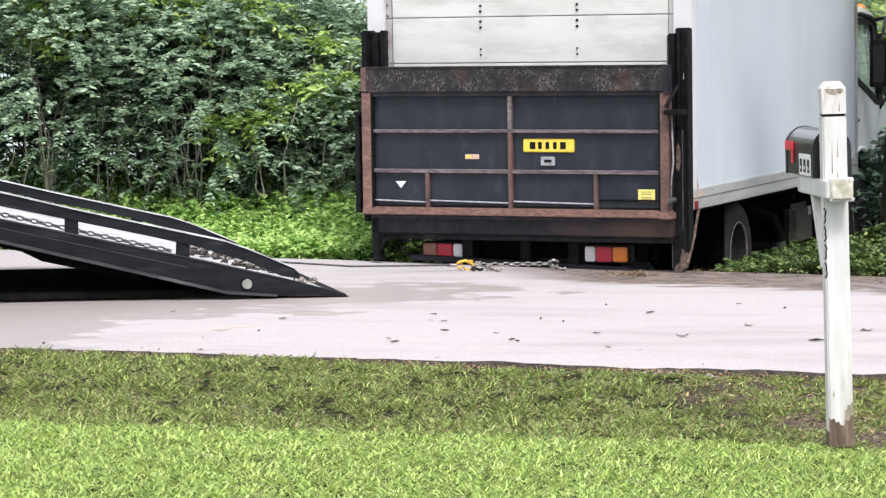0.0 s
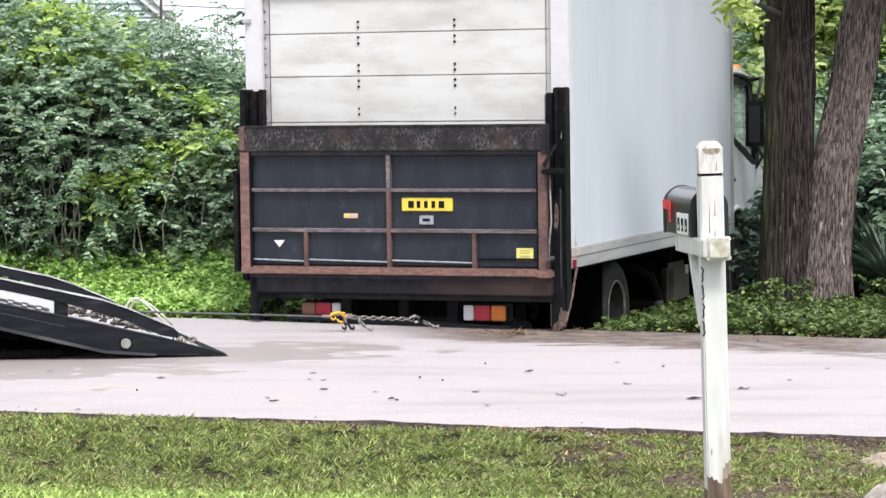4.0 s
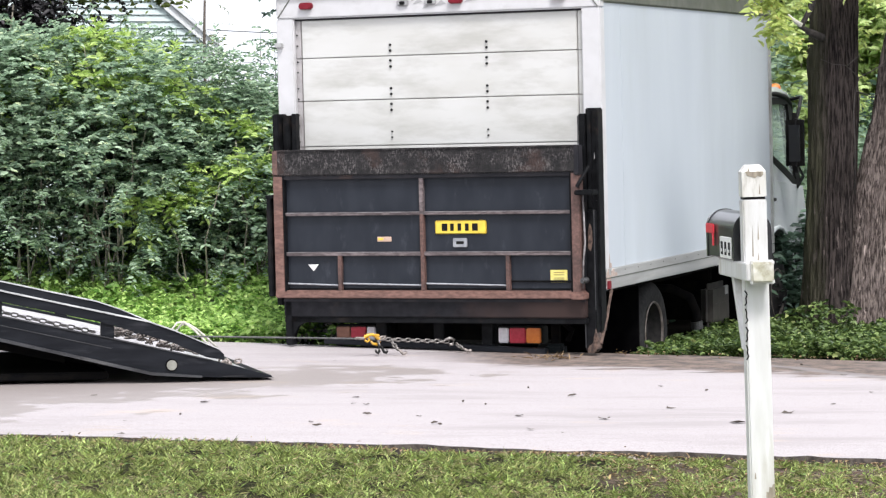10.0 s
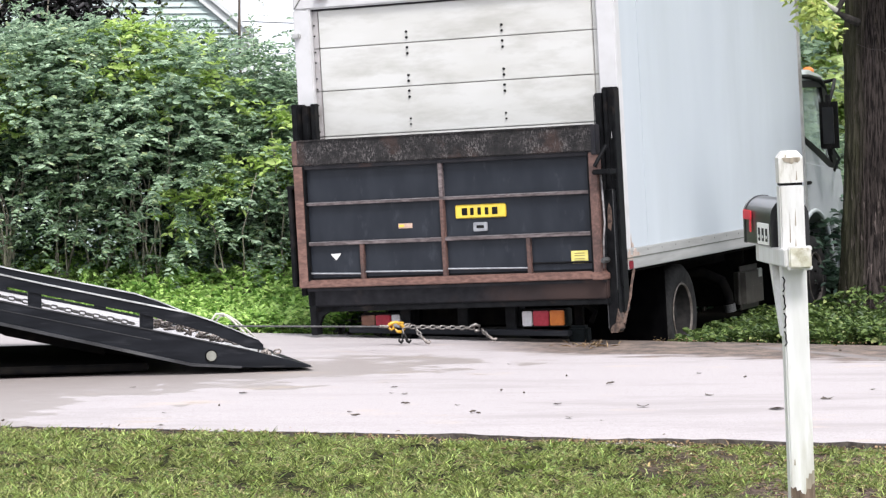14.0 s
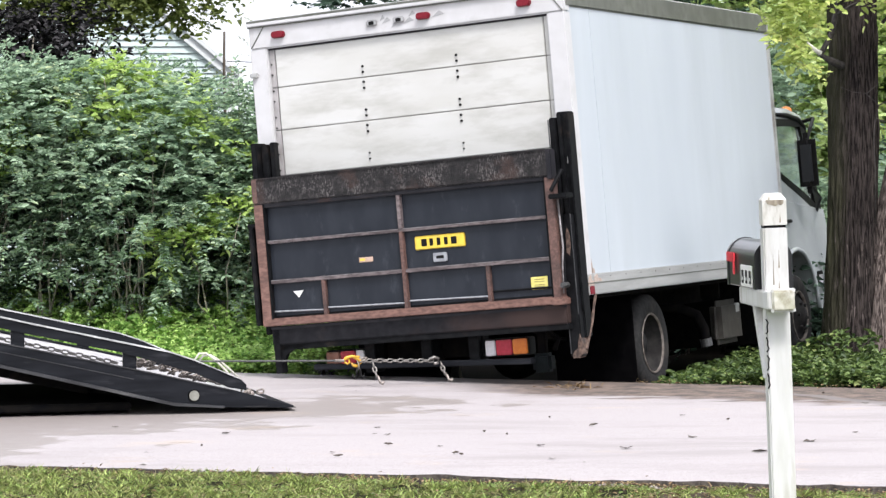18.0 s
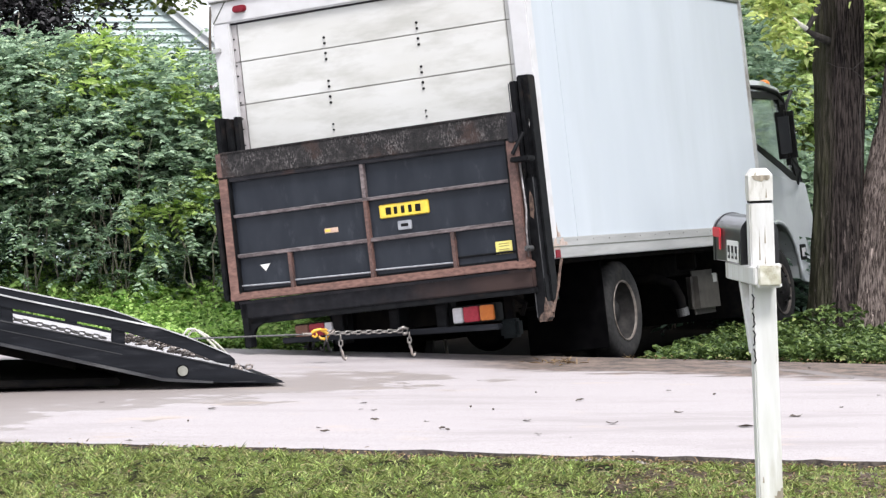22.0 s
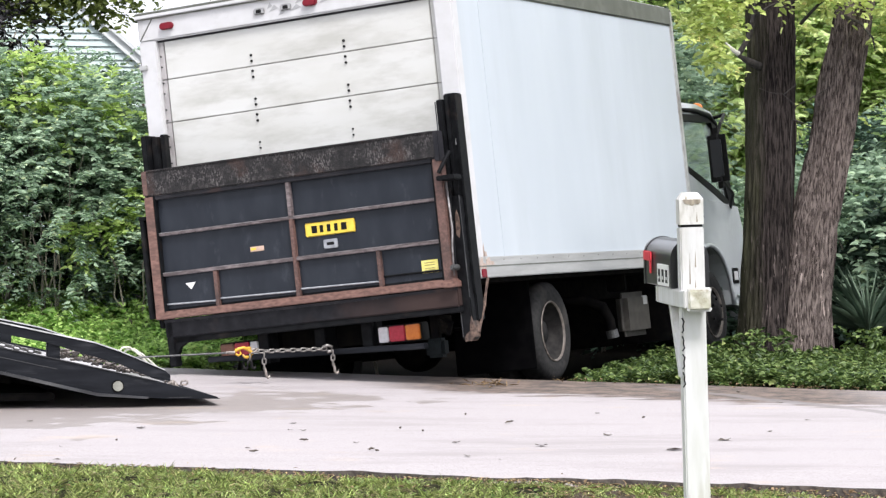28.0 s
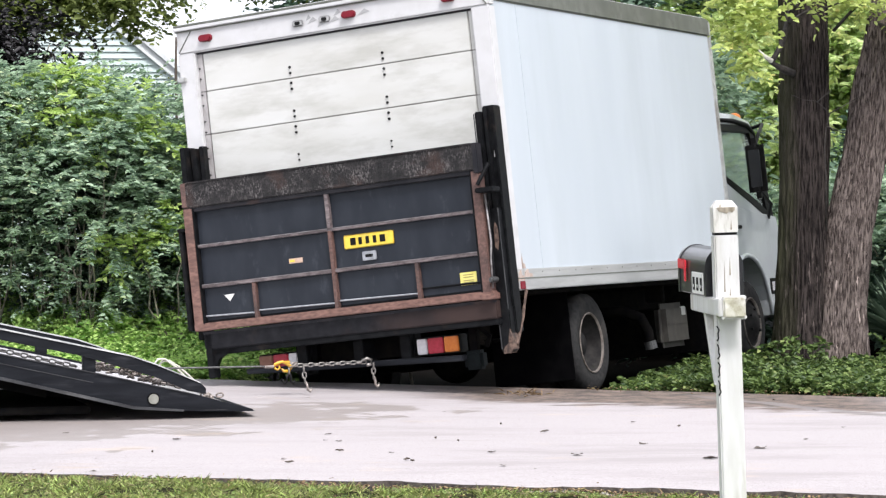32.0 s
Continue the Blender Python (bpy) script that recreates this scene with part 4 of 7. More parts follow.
    S = part("notice_sticker", boxed(0.906, 1.028, -0.238, -0.234, 0.07, 0.155, 0.001), M_LEMON, G, "pale yellow notice sticker")
    for z in (0.138, 0.122, 0.1, 0.088):
        part("print_line", boxed(0.93, 1.005, -0.2395, -0.2375, z - 0.003, z + 0.003, 0), M_OLIVE, S)
    # lift structure below and beside the platform
    part("lower_beam", boxed(-1.1, 1.155, -0.25, -0.12, -0.175, -0.045, 0.008), M_BEAM, T, "black steel beam, brown with rust at one end")
    part("beam_edge", boxed(-1.1, 1.158, -0.256, -0.245, -0.066, -0.045, 0.003), M_DARKBROWN, T)
    part("beam_lip", boxed(-1.1, 1.16, -0.24, -0.05, -0.215, -0.175, 0.004), M_BLACK, T)
    lc = part("lift_column", boxed(-1.195, -1.152, -0.16, 0.0, -0.1, 1.262, 0.006), M_BLACK, T, "black tail lift column")
    part("column_cover", boxed(-1.145, -1.095, -0.1, -0.01, 0.0, 1.25, 0.006), M_BLACK, lc)
    part("column_cover", boxed(-1.086, -1.05, -0.075, -0.01, 0.0, 1.262, 0.004), M_BLACK, lc)
    part("side_lever", boxed(-1.208, -1.172, -0.27, -0.21, -0.03, 0.69, 0.006), M_BLACK, lc)
    part("lever_cap", boxed(-1.212, -1.15, -0.28, -0.2, 0.665, 0.69, 0.006), M_BLACK, lc)
    part("leg", boxed(-1.092, -1.036, -0.25, -0.17, -0.375, -0.05, 0.006), M_BLACK, T, "black leg of the lift frame")
    part("gusset", prism(bmesh.new(), [(-1.036, -0.17), (-0.86, -0.17), (-0.86, -0.2), (-0.94, -0.212), (-0.995, -0.24), (-1.022, -0.29), (-1.036, -0.32)], -0.24, -0.2, "y"), M_BLACK, T)
    rc = part("lift_column", boxed(1.14, 1.228, -0.12, -0.004, -0.28, 1.252, 0.008), M_BLACK, T, "tall black tail lift column with scratches")
    part("column_channel", boxed(1.105, 1.15, -0.17, -0.1, 0.55, 1.215, 0.006), M_BLACK, rc)
    part("column_channel", boxed(1.158, 1.185, -0.15, -0.11, 0.5, 1.235, 0.004), M_BLACK, rc)
    part("column_edge", boxed(1.216, 1.234, -0.135, -0.11, -0.1, 1.24, 0.003), M_BLACK, rc)
    part("roller_bracket", boxed(1.12, 1.25, -0.33, -0.2, 0.665, 0.70, 0.006), M_BLACK, rc)
    part("bracket_pin", cyl(bmesh.new(), (1.13, -0.3, 0.72), (1.2, -0.24, 0.86), 0.014, 8), M_BLACK, rc)
    part("slider_leg", boxed(1.13, 1.215, -0.19, -0.1, -0.405, 0.56, 0.008), M_BLACK, rc)
    part("leg_foot", prism(bmesh.new(), [(1.150, -0.412), (1.196, -0.412), (1.217, -0.387), (1.222, -0.31), (1.208, -0.25), (1.196, -0.30), (1.190, -0.345), (1.165, -0.362), (1.150, -0.385)], -0.198, -0.095, "y"), M_RUST4, rc, "rust-eaten foot of the column")
    for x, z0, z1 in ((1.133, -0.38, 0.5), (1.2085, -0.12, 0.56), (1.1065, 0.6, 1.2)):
        part("worn_edge", boxed(x, x + 0.006, -0.1935, -0.188, z0, z1, 0), M_FLANGE, rc, "bare worn edge")
    part("rust_blotch", prism(bmesh.new(), [(1.165, 0.30), (1.185, 0.28), (1.198, 0.34), (1.196, 0.43), (1.18, 0.47), (1.168, 0.42)], -0.1925, -0.188, "y"), M_RUST4, rc, "orange rust blotch")
    part("lift_rod", cyl(bmesh.new(), (1.16, -0.22, 0.62), (1.155, -0.24, 0.1), 0.009, 8), M_BLACK, rc)
    part("lift_rod", tube(bmesh.new(), [(1.155, -0.25, 0.66), (1.165, -0.25, 0.34), (1.15, -0.25, 0.22), (1.143, -0.25, 0.03)], 0.007, 8), M_WORN, rc, "bare steel rod", True)
    kn = part("release_knob", cyl(bmesh.new(), (1.16, -0.3, 0.085), (1.16, -0.22, 0.085), 0.02, 14), M_CABLE, rc, "dull steel knob")
    part("knob_bolt", cyl(bmesh.new(), (1.165, -0.33, 0.085), (1.165, -0.3, 0.085), 0.012, 8), M_CABLE, kn)
    part("stay_rod", tube(bmesh.new(), [(1.23, 0.1, 0.0), (1.228, 0.0, -0.18), (1.222, -0.09, -0.31), (1.22, -0.12, -0.36)], 0.011, 6), M_RUST4, T, "bent stay rod")
    for x, z, h in ((1.20, 0.9, 0.05), (1.19, 0.4, 0.09), (1.21, 0.2, 0.05), (1.2, -0.05, 0.07), (1.215, 0.62, 0.03)):
        part("scratch", prism(bmesh.new(), [(x - 0.003, z), (x + 0.004, z + 0.01), (x + 0.001, z + h)], -0.1225, -0.118, "y"), M_FLAKE, rc, "bare scratch")
    for y, z, h in ((0.03, 0.15, 0.16), (0.07, 0.15, 0.07), (0.12, 0.145, 0.1)):
        part("rust_streak", prism(bmesh.new(), [(y - 0.012, z), (y + 0.012, z), (y + 0.004, z + h), (y - 0.002, z + h * 0.8)], 1.212, 1.2145, "x"), M_DRYRUST, T, "thin rusty streak")
    # rear lamps, bumper, frame
    for s, x0, x1 in ((-1, -0.775, -0.475), (1, 0.455, 0.765)):
        R = part("tail_lamp", boxed(x0 - 0.012, x1 + 0.012, -0.06, 0.06, -0.372, -0.248, 0.008), M_INK, T, "three-part tail lamp")
        w = (x1 - x0)
        cuts = [(0.0, 0.24, M_LCLR), (0.26, 0.64, M_LRED), (0.66, 1.0, M_LAMB)] if s > 0 else [(0.0, 0.35, M_LDULL), (0.37, 0.76, M_LRED), (0.78, 1.0, M_LCLR)]
        for a, c, m in cuts:
            part("lens", boxed(x0 + a * w, x0 + c * w, -0.078, -0.05, -0.362, -0.258, 0.006), m, R)
        part("lamp_bracket", boxed(x0 - 0.1 if s > 0 else x1 + 0.02, x0 - 0.02 if s > 0 else x1 + 0.1, -0.05, 0.05, -0.37, -0.2, 0.006), M_BLACK, T)
    part("bumper_bar", boxed(-0.84, 0.83, -0.16, -0.09, -0.02, 0.02, 0.006, pose(0, 0, -0.383, 0, 2.1, 0)), M_BED, T, "low scuffed black bumper bar")
    part("bumper_end", boxed(0.78, 0.92, -0.05, 0.05, -0.50, -0.37, 0.02), M_TEAL, T, "blue-grey plastic box behind the bumper")
    part("box_hanger", boxed(0.82, 0.88, -0.02, 0.03, -0.42, -0.1, 0.005), M_DARK, T)
    for x in (-0.42, 0.38):
        part("bumper_hanger", boxed(x - 0.04, x + 0.04, -0.1, 0.05, -0.42, -0.15, 0.006), M_BLACK, T)
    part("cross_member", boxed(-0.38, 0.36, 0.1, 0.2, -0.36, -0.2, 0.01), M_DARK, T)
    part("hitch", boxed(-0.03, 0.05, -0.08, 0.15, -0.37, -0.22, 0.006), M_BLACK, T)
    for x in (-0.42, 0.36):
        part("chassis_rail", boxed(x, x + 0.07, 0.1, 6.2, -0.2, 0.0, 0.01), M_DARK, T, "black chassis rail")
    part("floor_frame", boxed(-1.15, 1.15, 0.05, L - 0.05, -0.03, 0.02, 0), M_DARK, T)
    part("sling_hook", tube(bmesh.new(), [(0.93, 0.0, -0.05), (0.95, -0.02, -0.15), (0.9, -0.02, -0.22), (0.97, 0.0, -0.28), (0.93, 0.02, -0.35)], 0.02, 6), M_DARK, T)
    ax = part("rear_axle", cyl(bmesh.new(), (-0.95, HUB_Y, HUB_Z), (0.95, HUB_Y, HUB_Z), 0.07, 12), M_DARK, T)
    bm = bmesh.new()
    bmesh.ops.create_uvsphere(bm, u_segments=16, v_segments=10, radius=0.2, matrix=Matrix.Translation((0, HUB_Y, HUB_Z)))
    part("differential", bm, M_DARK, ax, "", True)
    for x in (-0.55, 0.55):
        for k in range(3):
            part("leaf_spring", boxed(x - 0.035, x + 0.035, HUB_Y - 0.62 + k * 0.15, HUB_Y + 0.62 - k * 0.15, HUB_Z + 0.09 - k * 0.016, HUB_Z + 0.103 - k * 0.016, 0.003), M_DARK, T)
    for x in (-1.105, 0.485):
        part("flap_and_light_blocker", boxed(x, x + 0.62, HUB_Y - 0.43, HUB_Y - 0.415, -0.66, -0.02, 0.004), M_FLAP, T, "black rubber flap behind the wheel")
    tk = part("fuel_tank", boxed(0.96, 1.06, 3.13, 3.68, -0.52, -0.175, 0.045), M_TANK, T, "dull grey metal fuel tank")
    part("tank_seam", boxed(1.05, 1.0635, 3.2, 3.6, -0.345, -0.337, 0.002), M_TANK, tk)
    part("tank_label", boxed(1.05, 1.065, 3.52, 3.6, -0.28, -0.21, 0.002), M_RAIL, tk)
    part("tank_bracket", boxed(0.85, 1.0, 3.3, 3.36, -0.16, -0.02, 0.01), M_DARK, tk)
    mf = part("silencer", cyl(bmesh.new(), (0.55, 2.3, -0.38), (0.55, 2.9, -0.38), 0.10, 18), M_DARK, T, "dirty exhaust silencer", True)
    part("exhaust_pipe", tube(bmesh.new(), [(0.55, 2.8, -0.2), (0.78, 2.94, -0.2), (0.93, 2.96, -0.27), (0.975, 2.96, -0.38), (0.985, 2.96, -0.50)], 0.042, 12), M_DARK, mf, "", True)
    part("pipe_tip", cyl(bmesh.new(), (0.984, 2.958, -0.455), (0.99, 2.965, -0.515), 0.047, 14), M_CABLE, mf, "grey exhaust tip")
    part("side_guard", boxed(-1.06, -0.75, 2.4, 3.5, -0.5, -0.12, 0.03), M_DARK, T)
    wheels = [wheel("rear_wheel", T, 1.08, HUB_Y, 1, True), wheel("rear_wheel", T, -1.08, HUB_Y, -1, True),
              wheel("front_wheel", T, 0.98, FRONT_Y, 1, False), wheel("front_wheel", T, -0.98, FRONT_Y, -1, False)]
    part("front_axle", cyl(bmesh.new(), (-0.9, FRONT_Y, HUB_Z), (0.9, FRONT_Y, HUB_Z), 0.05, 10), M_DARK, T)
    # cab
    arch = [(FRONT_Y + 0.52 * math.cos(a), -0.36 + 0.52 * math.sin(a)) for a in [math.pi * k / 12 for k in range(0, 13)]]
    lower = [(6.5, -0.42), (6.5, 0.15), (6.36, 0.5), (4.95, 0.62), (4.95, -0.3)] + [(y, z) for y, z in reversed(arch)]
    C = part("cab", prism(bmesh.new(), lower, -1.0, 1.0), M_CAB, T, "white tilt cab with flared wheel arches")
    well = [(FRONT_Y + 0.515 * math.cos(a), -0.36 + 0.515 * math.sin(a)) for a in [math.pi * k / 12 for k in range(13)]]
    for s in (-1, 1):
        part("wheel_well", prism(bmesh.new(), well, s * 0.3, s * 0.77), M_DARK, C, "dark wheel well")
    soft_edges = C.modifiers.new("soft", "BEVEL")
    soft_edges.width, soft_edges.segments, soft_edges.limit_method = 0.035, 3, "ANGLE"
    roof = prism(bmesh.new(), [(4.95, 1.24), (4.95, 1.36), (5.1, 1.40), (5.6, 1.395), (5.98, 1.34), (6.06, 1.28), (5.9, 1.25)], -0.97, 0.97)
    part("cab_roof", roof, M_CAB, C, "", True)
    for s in (-1, 1):
        part("rear_pillar", prism(bmesh.new(), [(4.95, 0.6), (5.16, 0.58), (5.14, 1.3), (4.95, 1.3)], s * 0.9, s * 0.99), M_CAB, C)
        part("windscreen_pillar", prism(bmesh.new(), [(6.22, 0.44), (6.38, 0.42), (6.02, 1.3), (5.9, 1.29)], s * 0.9, s * 0.985), M_INK, C)
        part("window_frame", prism(bmesh.new(), [(5.12, 1.3), (5.16, 1.24), (5.95, 1.24), (5.96, 1.3)], s * 0.94, s * 0.985), M_INK, C)
        part("window_sill", prism(bmesh.new(), [(5.14, 0.86), (5.14, 0.80), (5.75, 0.62), (6.25, 0.46), (6.28, 0.52), (5.8, 0.68)], s * 0.94, s * 0.99), M_INK, C)
        part("door_skin", prism(bmesh.new(), [(5.14, 0.8), (5.14, 0.58), (6.3, 0.4), (6.25, 0.47), (5.75, 0.63)], s * 0.93, s * 0.987), M_CAB, C)
        gl = part("side_window", prism(bmesh.new(), [(5.14, 0.82), (5.78, 0.64), (6.24, 0.5), (5.93, 1.25), (5.14, 1.25)], s * 0.955, s * 0.96), M_GLASS, C, "green-tinted side window")
        gl.visible_shadow = False
        part("arch_flare", tube(bmesh.new(), [(s * 1.0, FRONT_Y + 0.53 * math.cos(a), -0.36 + 0.53 * math.sin(a)) for a in [math.pi * k / 14 for k in range(15)]], 0.022, 6), M_CAB, C, "", True)
        part("door_handle", boxed(s * 0.99, s * 1.02, 5.22, 5.36, 0.4, 0.43, 0.006), M_INK, C)
        part("door_gap", boxed(s * 0.995, s * 1.002, 5.115, 5.125, 0.0, 0.78, 0), M_INK, C)
        part("turn_lamp", boxed(s * 0.97, s * 1.012, 6.02, 6.14, -0.16, -0.06, 0.012), M_LCLR, C, "small side lamp in a dark bezel")
        part("lamp_bezel", boxed(s * 0.97, s * 1.008, 6.0, 6.16, -0.18, -0.04, 0.006), M_INK, C)
        mir = part("mirror", boxed(s * 1.07, s * 1.235, 5.44, 5.58, 0.64, 1.165, 0.06), M_INK, C, "large black door mirror")
        part("drip_moulding", tube(bmesh.new(), [(s * 0.985, 5.1, 1.335), (s * 0.99, 5.5, 1.335), (s * 0.985, 5.85, 1.305), (s * 0.975, 6.04, 1.24), (s * 0.97, 6.12, 1.14)], [0.014, 0.02, 0.024, 0.024, 0.012], 8), M_INK, C, "black drip moulding", True)
        part("mirror_arm", tube(bmesh.new(), [(s * 0.97, 5.98, 1.28), (s * 1.1, 5.95, 1.3), (s * 1.17, 5.6, 1.2), (s * 1.165, 5.5, 1.1)], 0.016, 6), M_INK, mir)
        part("mirror_arm", tube(bmesh.new(), [(s * 0.98, 6.2, 0.48), (s * 1.12, 5.9, 0.6), (s * 1.165, 5.5, 0.72)], 0.014, 6), M_INK, mir)
        part("mirror_glass", boxed(s * 1.115, s * 1.215, 5.432, 5.442, 0.74, 1.06, 0.003), M_MBOX, mir)
    ws = part("windscreen", prism(bmesh.new(), [(6.33, 0.5), (6.335, 0.5), (6.0, 1.27), (5.995, 1.27)], -0.9, 0.9), M_GLASS, C)
    ws.visible_shadow = False
    part("rear_wall", boxed(-0.95, 0.95, 4.93, 4.97, 0.55, 1.3, 0.01), M_CAB, C)
    part("seat_back", boxed(0.2, 0.75, 5.15, 5.3, 0.3, 0.98, 0.05), M_DARK, C)
    part("seat_back", boxed(-0.75, -0.2, 5.15, 5.3, 0.3, 0.98, 0.05), M_DARK, C)
    bm = bmesh.new()
    bmesh.ops.create_uvsphere(bm, u_segments=14, v_segments=8, radius=0.055, matrix=Matrix.Translation((0.88, 5.88, 1.385)) @ Matrix.Diagonal((1, 1, 0.8, 1)))
    part("roof_beacon", bm, M_LAMB, C, "small orange roof lamp", True)
    part("bumper", boxed(-1.0, 1.0, 6.4, 6.58, -0.5, -0.2, 0.03), M_CAB, C)
    part("splash_panel", boxed(-0.97, 0.97, 4.86, 4.9, -0.6, 0.05, 0.004), M_DARK, C)
    part("step", boxed(0.7, 1.0, 4.98, 5.02, -0.5, -0.3, 0.01), M_DARK, C)
    return T, wheels


TRUCK_OB, WHEELS = lorry()


# ---------------------------------------------------------------- tow truck bed
BED_AT = Vector((-0.576, 16.589, 0.0))
BED_TURN = math.degrees(math.atan2(0.232, 0.973))


def tow_bed():
    T = empty("tow_truck_bed", Matrix.Translation(BED_AT) @ pose(0, 0, 0, 0, 0, BED_TURN), "tilted black flatbed of a tow truck, tail on the road", "tow truck")
    W = 2.36
    for y in (0.0, W - 0.09):
        f = -1 if y == 0 else 1
        e = y if y == 0 else y + 0.09
        o = [(0.0, 0.004), (-0.34, 0.012), (-0.76, 0.042), (-2.118, 0.375), (-5.2, 1.145), (-5.2, 1.24), (-2.118, 0.512), (-0.988, 0.262), (-0.403, 0.123), (-0.09, 0.036)]
        b = part("side_beam", prism(bmesh.new(), o, y, y + 0.09, "y"), M_BED, T, "black steel side beam")
        part("lower_flange", prism(bmesh.new(), [(-0.45, 0.014), (-0.76, 0.036), (-2.118, 0.369), (-5.2, 1.139), (-5.2, 1.158), (-2.118, 0.388), (-0.76, 0.055), (-0.45, 0.026)], min(e, e + f * 0.022), max(e, e + f * 0.022), "y"), M_FLANGE, b)
        part("weld_line", prism(bmesh.new(), [(-1.0, 0.2), (-5.2, 1.16), (-5.2, 1.165), (-1.0, 0.205)], min(e, e + f * 0.003), max(e, e + f * 0.003), "y"), M_FLANGE, b)
        # Lighter strip paints the highlight along the beam's top rim.
        part("beam_rim_highlight", prism(bmesh.new(), [(-5.2, 1.242), (-2.118, 0.514), (-0.988, 0.264), (-0.403, 0.125), (-0.403, 0.119), (-0.988, 0.257), (-2.118, 0.506), (-5.2, 1.234)], min(e, e + f * 0.006), max(e, e + f * 0.006), "y"), M_FLANGE, b)
        # raised guard rail on short posts
        g = part("guard_rail", prism(bmesh.new(), [(-0.31, 0.118), (-0.31, 0.152), (-0.34, 0.182), (-0.62, 0.302), (-0.773, 0.356), (-1.06, 0.42), (-1.62, 0.547), (-2.115, 0.668), (-5.2, 1.42), (-5.2, 1.357), (-2.115, 0.605), (-1.62, 0.485), (-1.06, 0.362), (-0.62, 0.226), (-0.419, 0.137)], y + 0.005, y + 0.07, "y"), M_BED, T, "black guard rail with a worn bright top")
        part("guard_edge", prism(bmesh.new(), [(-0.34, 0.182), (-0.62, 0.302), (-0.773, 0.356), (-1.06, 0.42), (-1.62, 0.547), (-2.115, 0.668), (-5.2, 1.42), (-5.2, 1.428), (-2.115, 0.676), (-1.62, 0.555), (-1.06, 0.428), (-0.773, 0.364), (-0.62, 0.31), (-0.345, 0.19)], y - 0.004, y + 0.078, "y"), M_BRIGHT, g)
        for k in range(7):
            x = -0.98 - k * 0.67
            z = 0.262 + (-0.988 - x) * 0.222
            part("guard_post", boxed(x - 0.08, x, y + 0.015, y + 0.06, z - 0.03, z + 0.11, 0.006), M_BED, g)
    d = part("deck", prism(bmesh.new(), [(-0.12, 0.03), (-5.2, 1.14), (-5.2, 1.215), (-2.118, 0.49), (-0.988, 0.243), (-0.403, 0.105), (-0.12, 0.04)], 0.09, W - 0.09, "y"), M_DECK, T, "bright worn aluminium deck")
    for k in range(11):
        y = 0.2 + k * 0.19
        part("deck_rib", prism(bmesh.new(), [(-0.45, 0.112), (-0.988, 0.24), (-2.118, 0.487), (-5.2, 1.21), (-5.2, 1.222), (-2.118, 0.498), (-0.988, 0.252), (-0.45, 0.124)], y, y + 0.03, "y"), M_DECK, d)
    part("tail_plate", prism(bmesh.new(), [(0.0, 0.002), (0.0, 0.01), (-0.13, 0.044), (-0.13, 0.004)], 0.09, W - 0.09, "y"), M_BED, T)
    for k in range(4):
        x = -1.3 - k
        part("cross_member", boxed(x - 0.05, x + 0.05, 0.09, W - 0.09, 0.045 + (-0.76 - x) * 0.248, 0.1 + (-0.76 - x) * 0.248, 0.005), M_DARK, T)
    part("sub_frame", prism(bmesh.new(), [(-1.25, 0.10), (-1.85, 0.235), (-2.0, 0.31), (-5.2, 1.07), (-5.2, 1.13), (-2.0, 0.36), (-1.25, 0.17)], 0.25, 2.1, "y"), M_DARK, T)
    # Two rails added to keep light out from beneath the deck.
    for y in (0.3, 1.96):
        part("light_block_rail", prism(bmesh.new(), [(-0.75, 0.03), (-1.3, 0.12), (-2.118, 0.33), (-5.2, 1.04), (-5.2, 1.1), (-2.118, 0.38), (-0.75, 0.06)], y, y + 0.1, "y"), M_DARK, T, "black rail added under the bed to block light")
    # Wheels out of view, placed to keep light from under the bed.
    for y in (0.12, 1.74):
        part("truck_wheel", cyl(bmesh.new(), (-3.3, y, 0.46), (-3.3, y + 0.5, 0.46), 0.46, 32), M_TYRE, T, "unseen black rear wheel that blocks light under the bed")
    # Flat black sheet stands in for the deep shadow on the road.
    part("under_bed_shadow", boxed(-2.46, -1.0, 0.1, 1.9, 0.008, 0.055, 0.01), M_DARK, T, "flat black sheet in place of the shadow under the bed")
    # Unseen sheet and chassis added to block light from the left.
    part("flap_and_light_blocker", boxed(-2.5, -2.47, 0.05, W - 0.05, 0.03, 0.42, 0.004), M_DARK, T, "unseen black sheet that blocks light under the bed")
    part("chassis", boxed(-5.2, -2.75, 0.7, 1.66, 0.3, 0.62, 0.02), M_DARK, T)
    m = part("marker_disc", cyl(bmesh.new(), (-0.634, -0.012, 0.094), (-0.634, 0.004, 0.094), 0.031, 24), M_DISC, T, "pale round reflector in the side beam")
    part("disc_ring", cyl(bmesh.new(), (-0.634, -0.008, 0.094), (-0.634, 0.004, 0.094), 0.037, 24), M_DARK, m)
    part("worn_patch", boxed(-0.32, -0.18, -0.003, 0.01, 0.016, 0.020, 0), M_FLANGE, T)
    return T


BED_OB = tow_bed()
LINK = link_mesh("chain_link", 0.052, 0.034, 0.0055, M_CHAIN)
LINK2 = link_mesh("rusty_link", 0.056, 0.037, 0.006, M_CHAIN2)


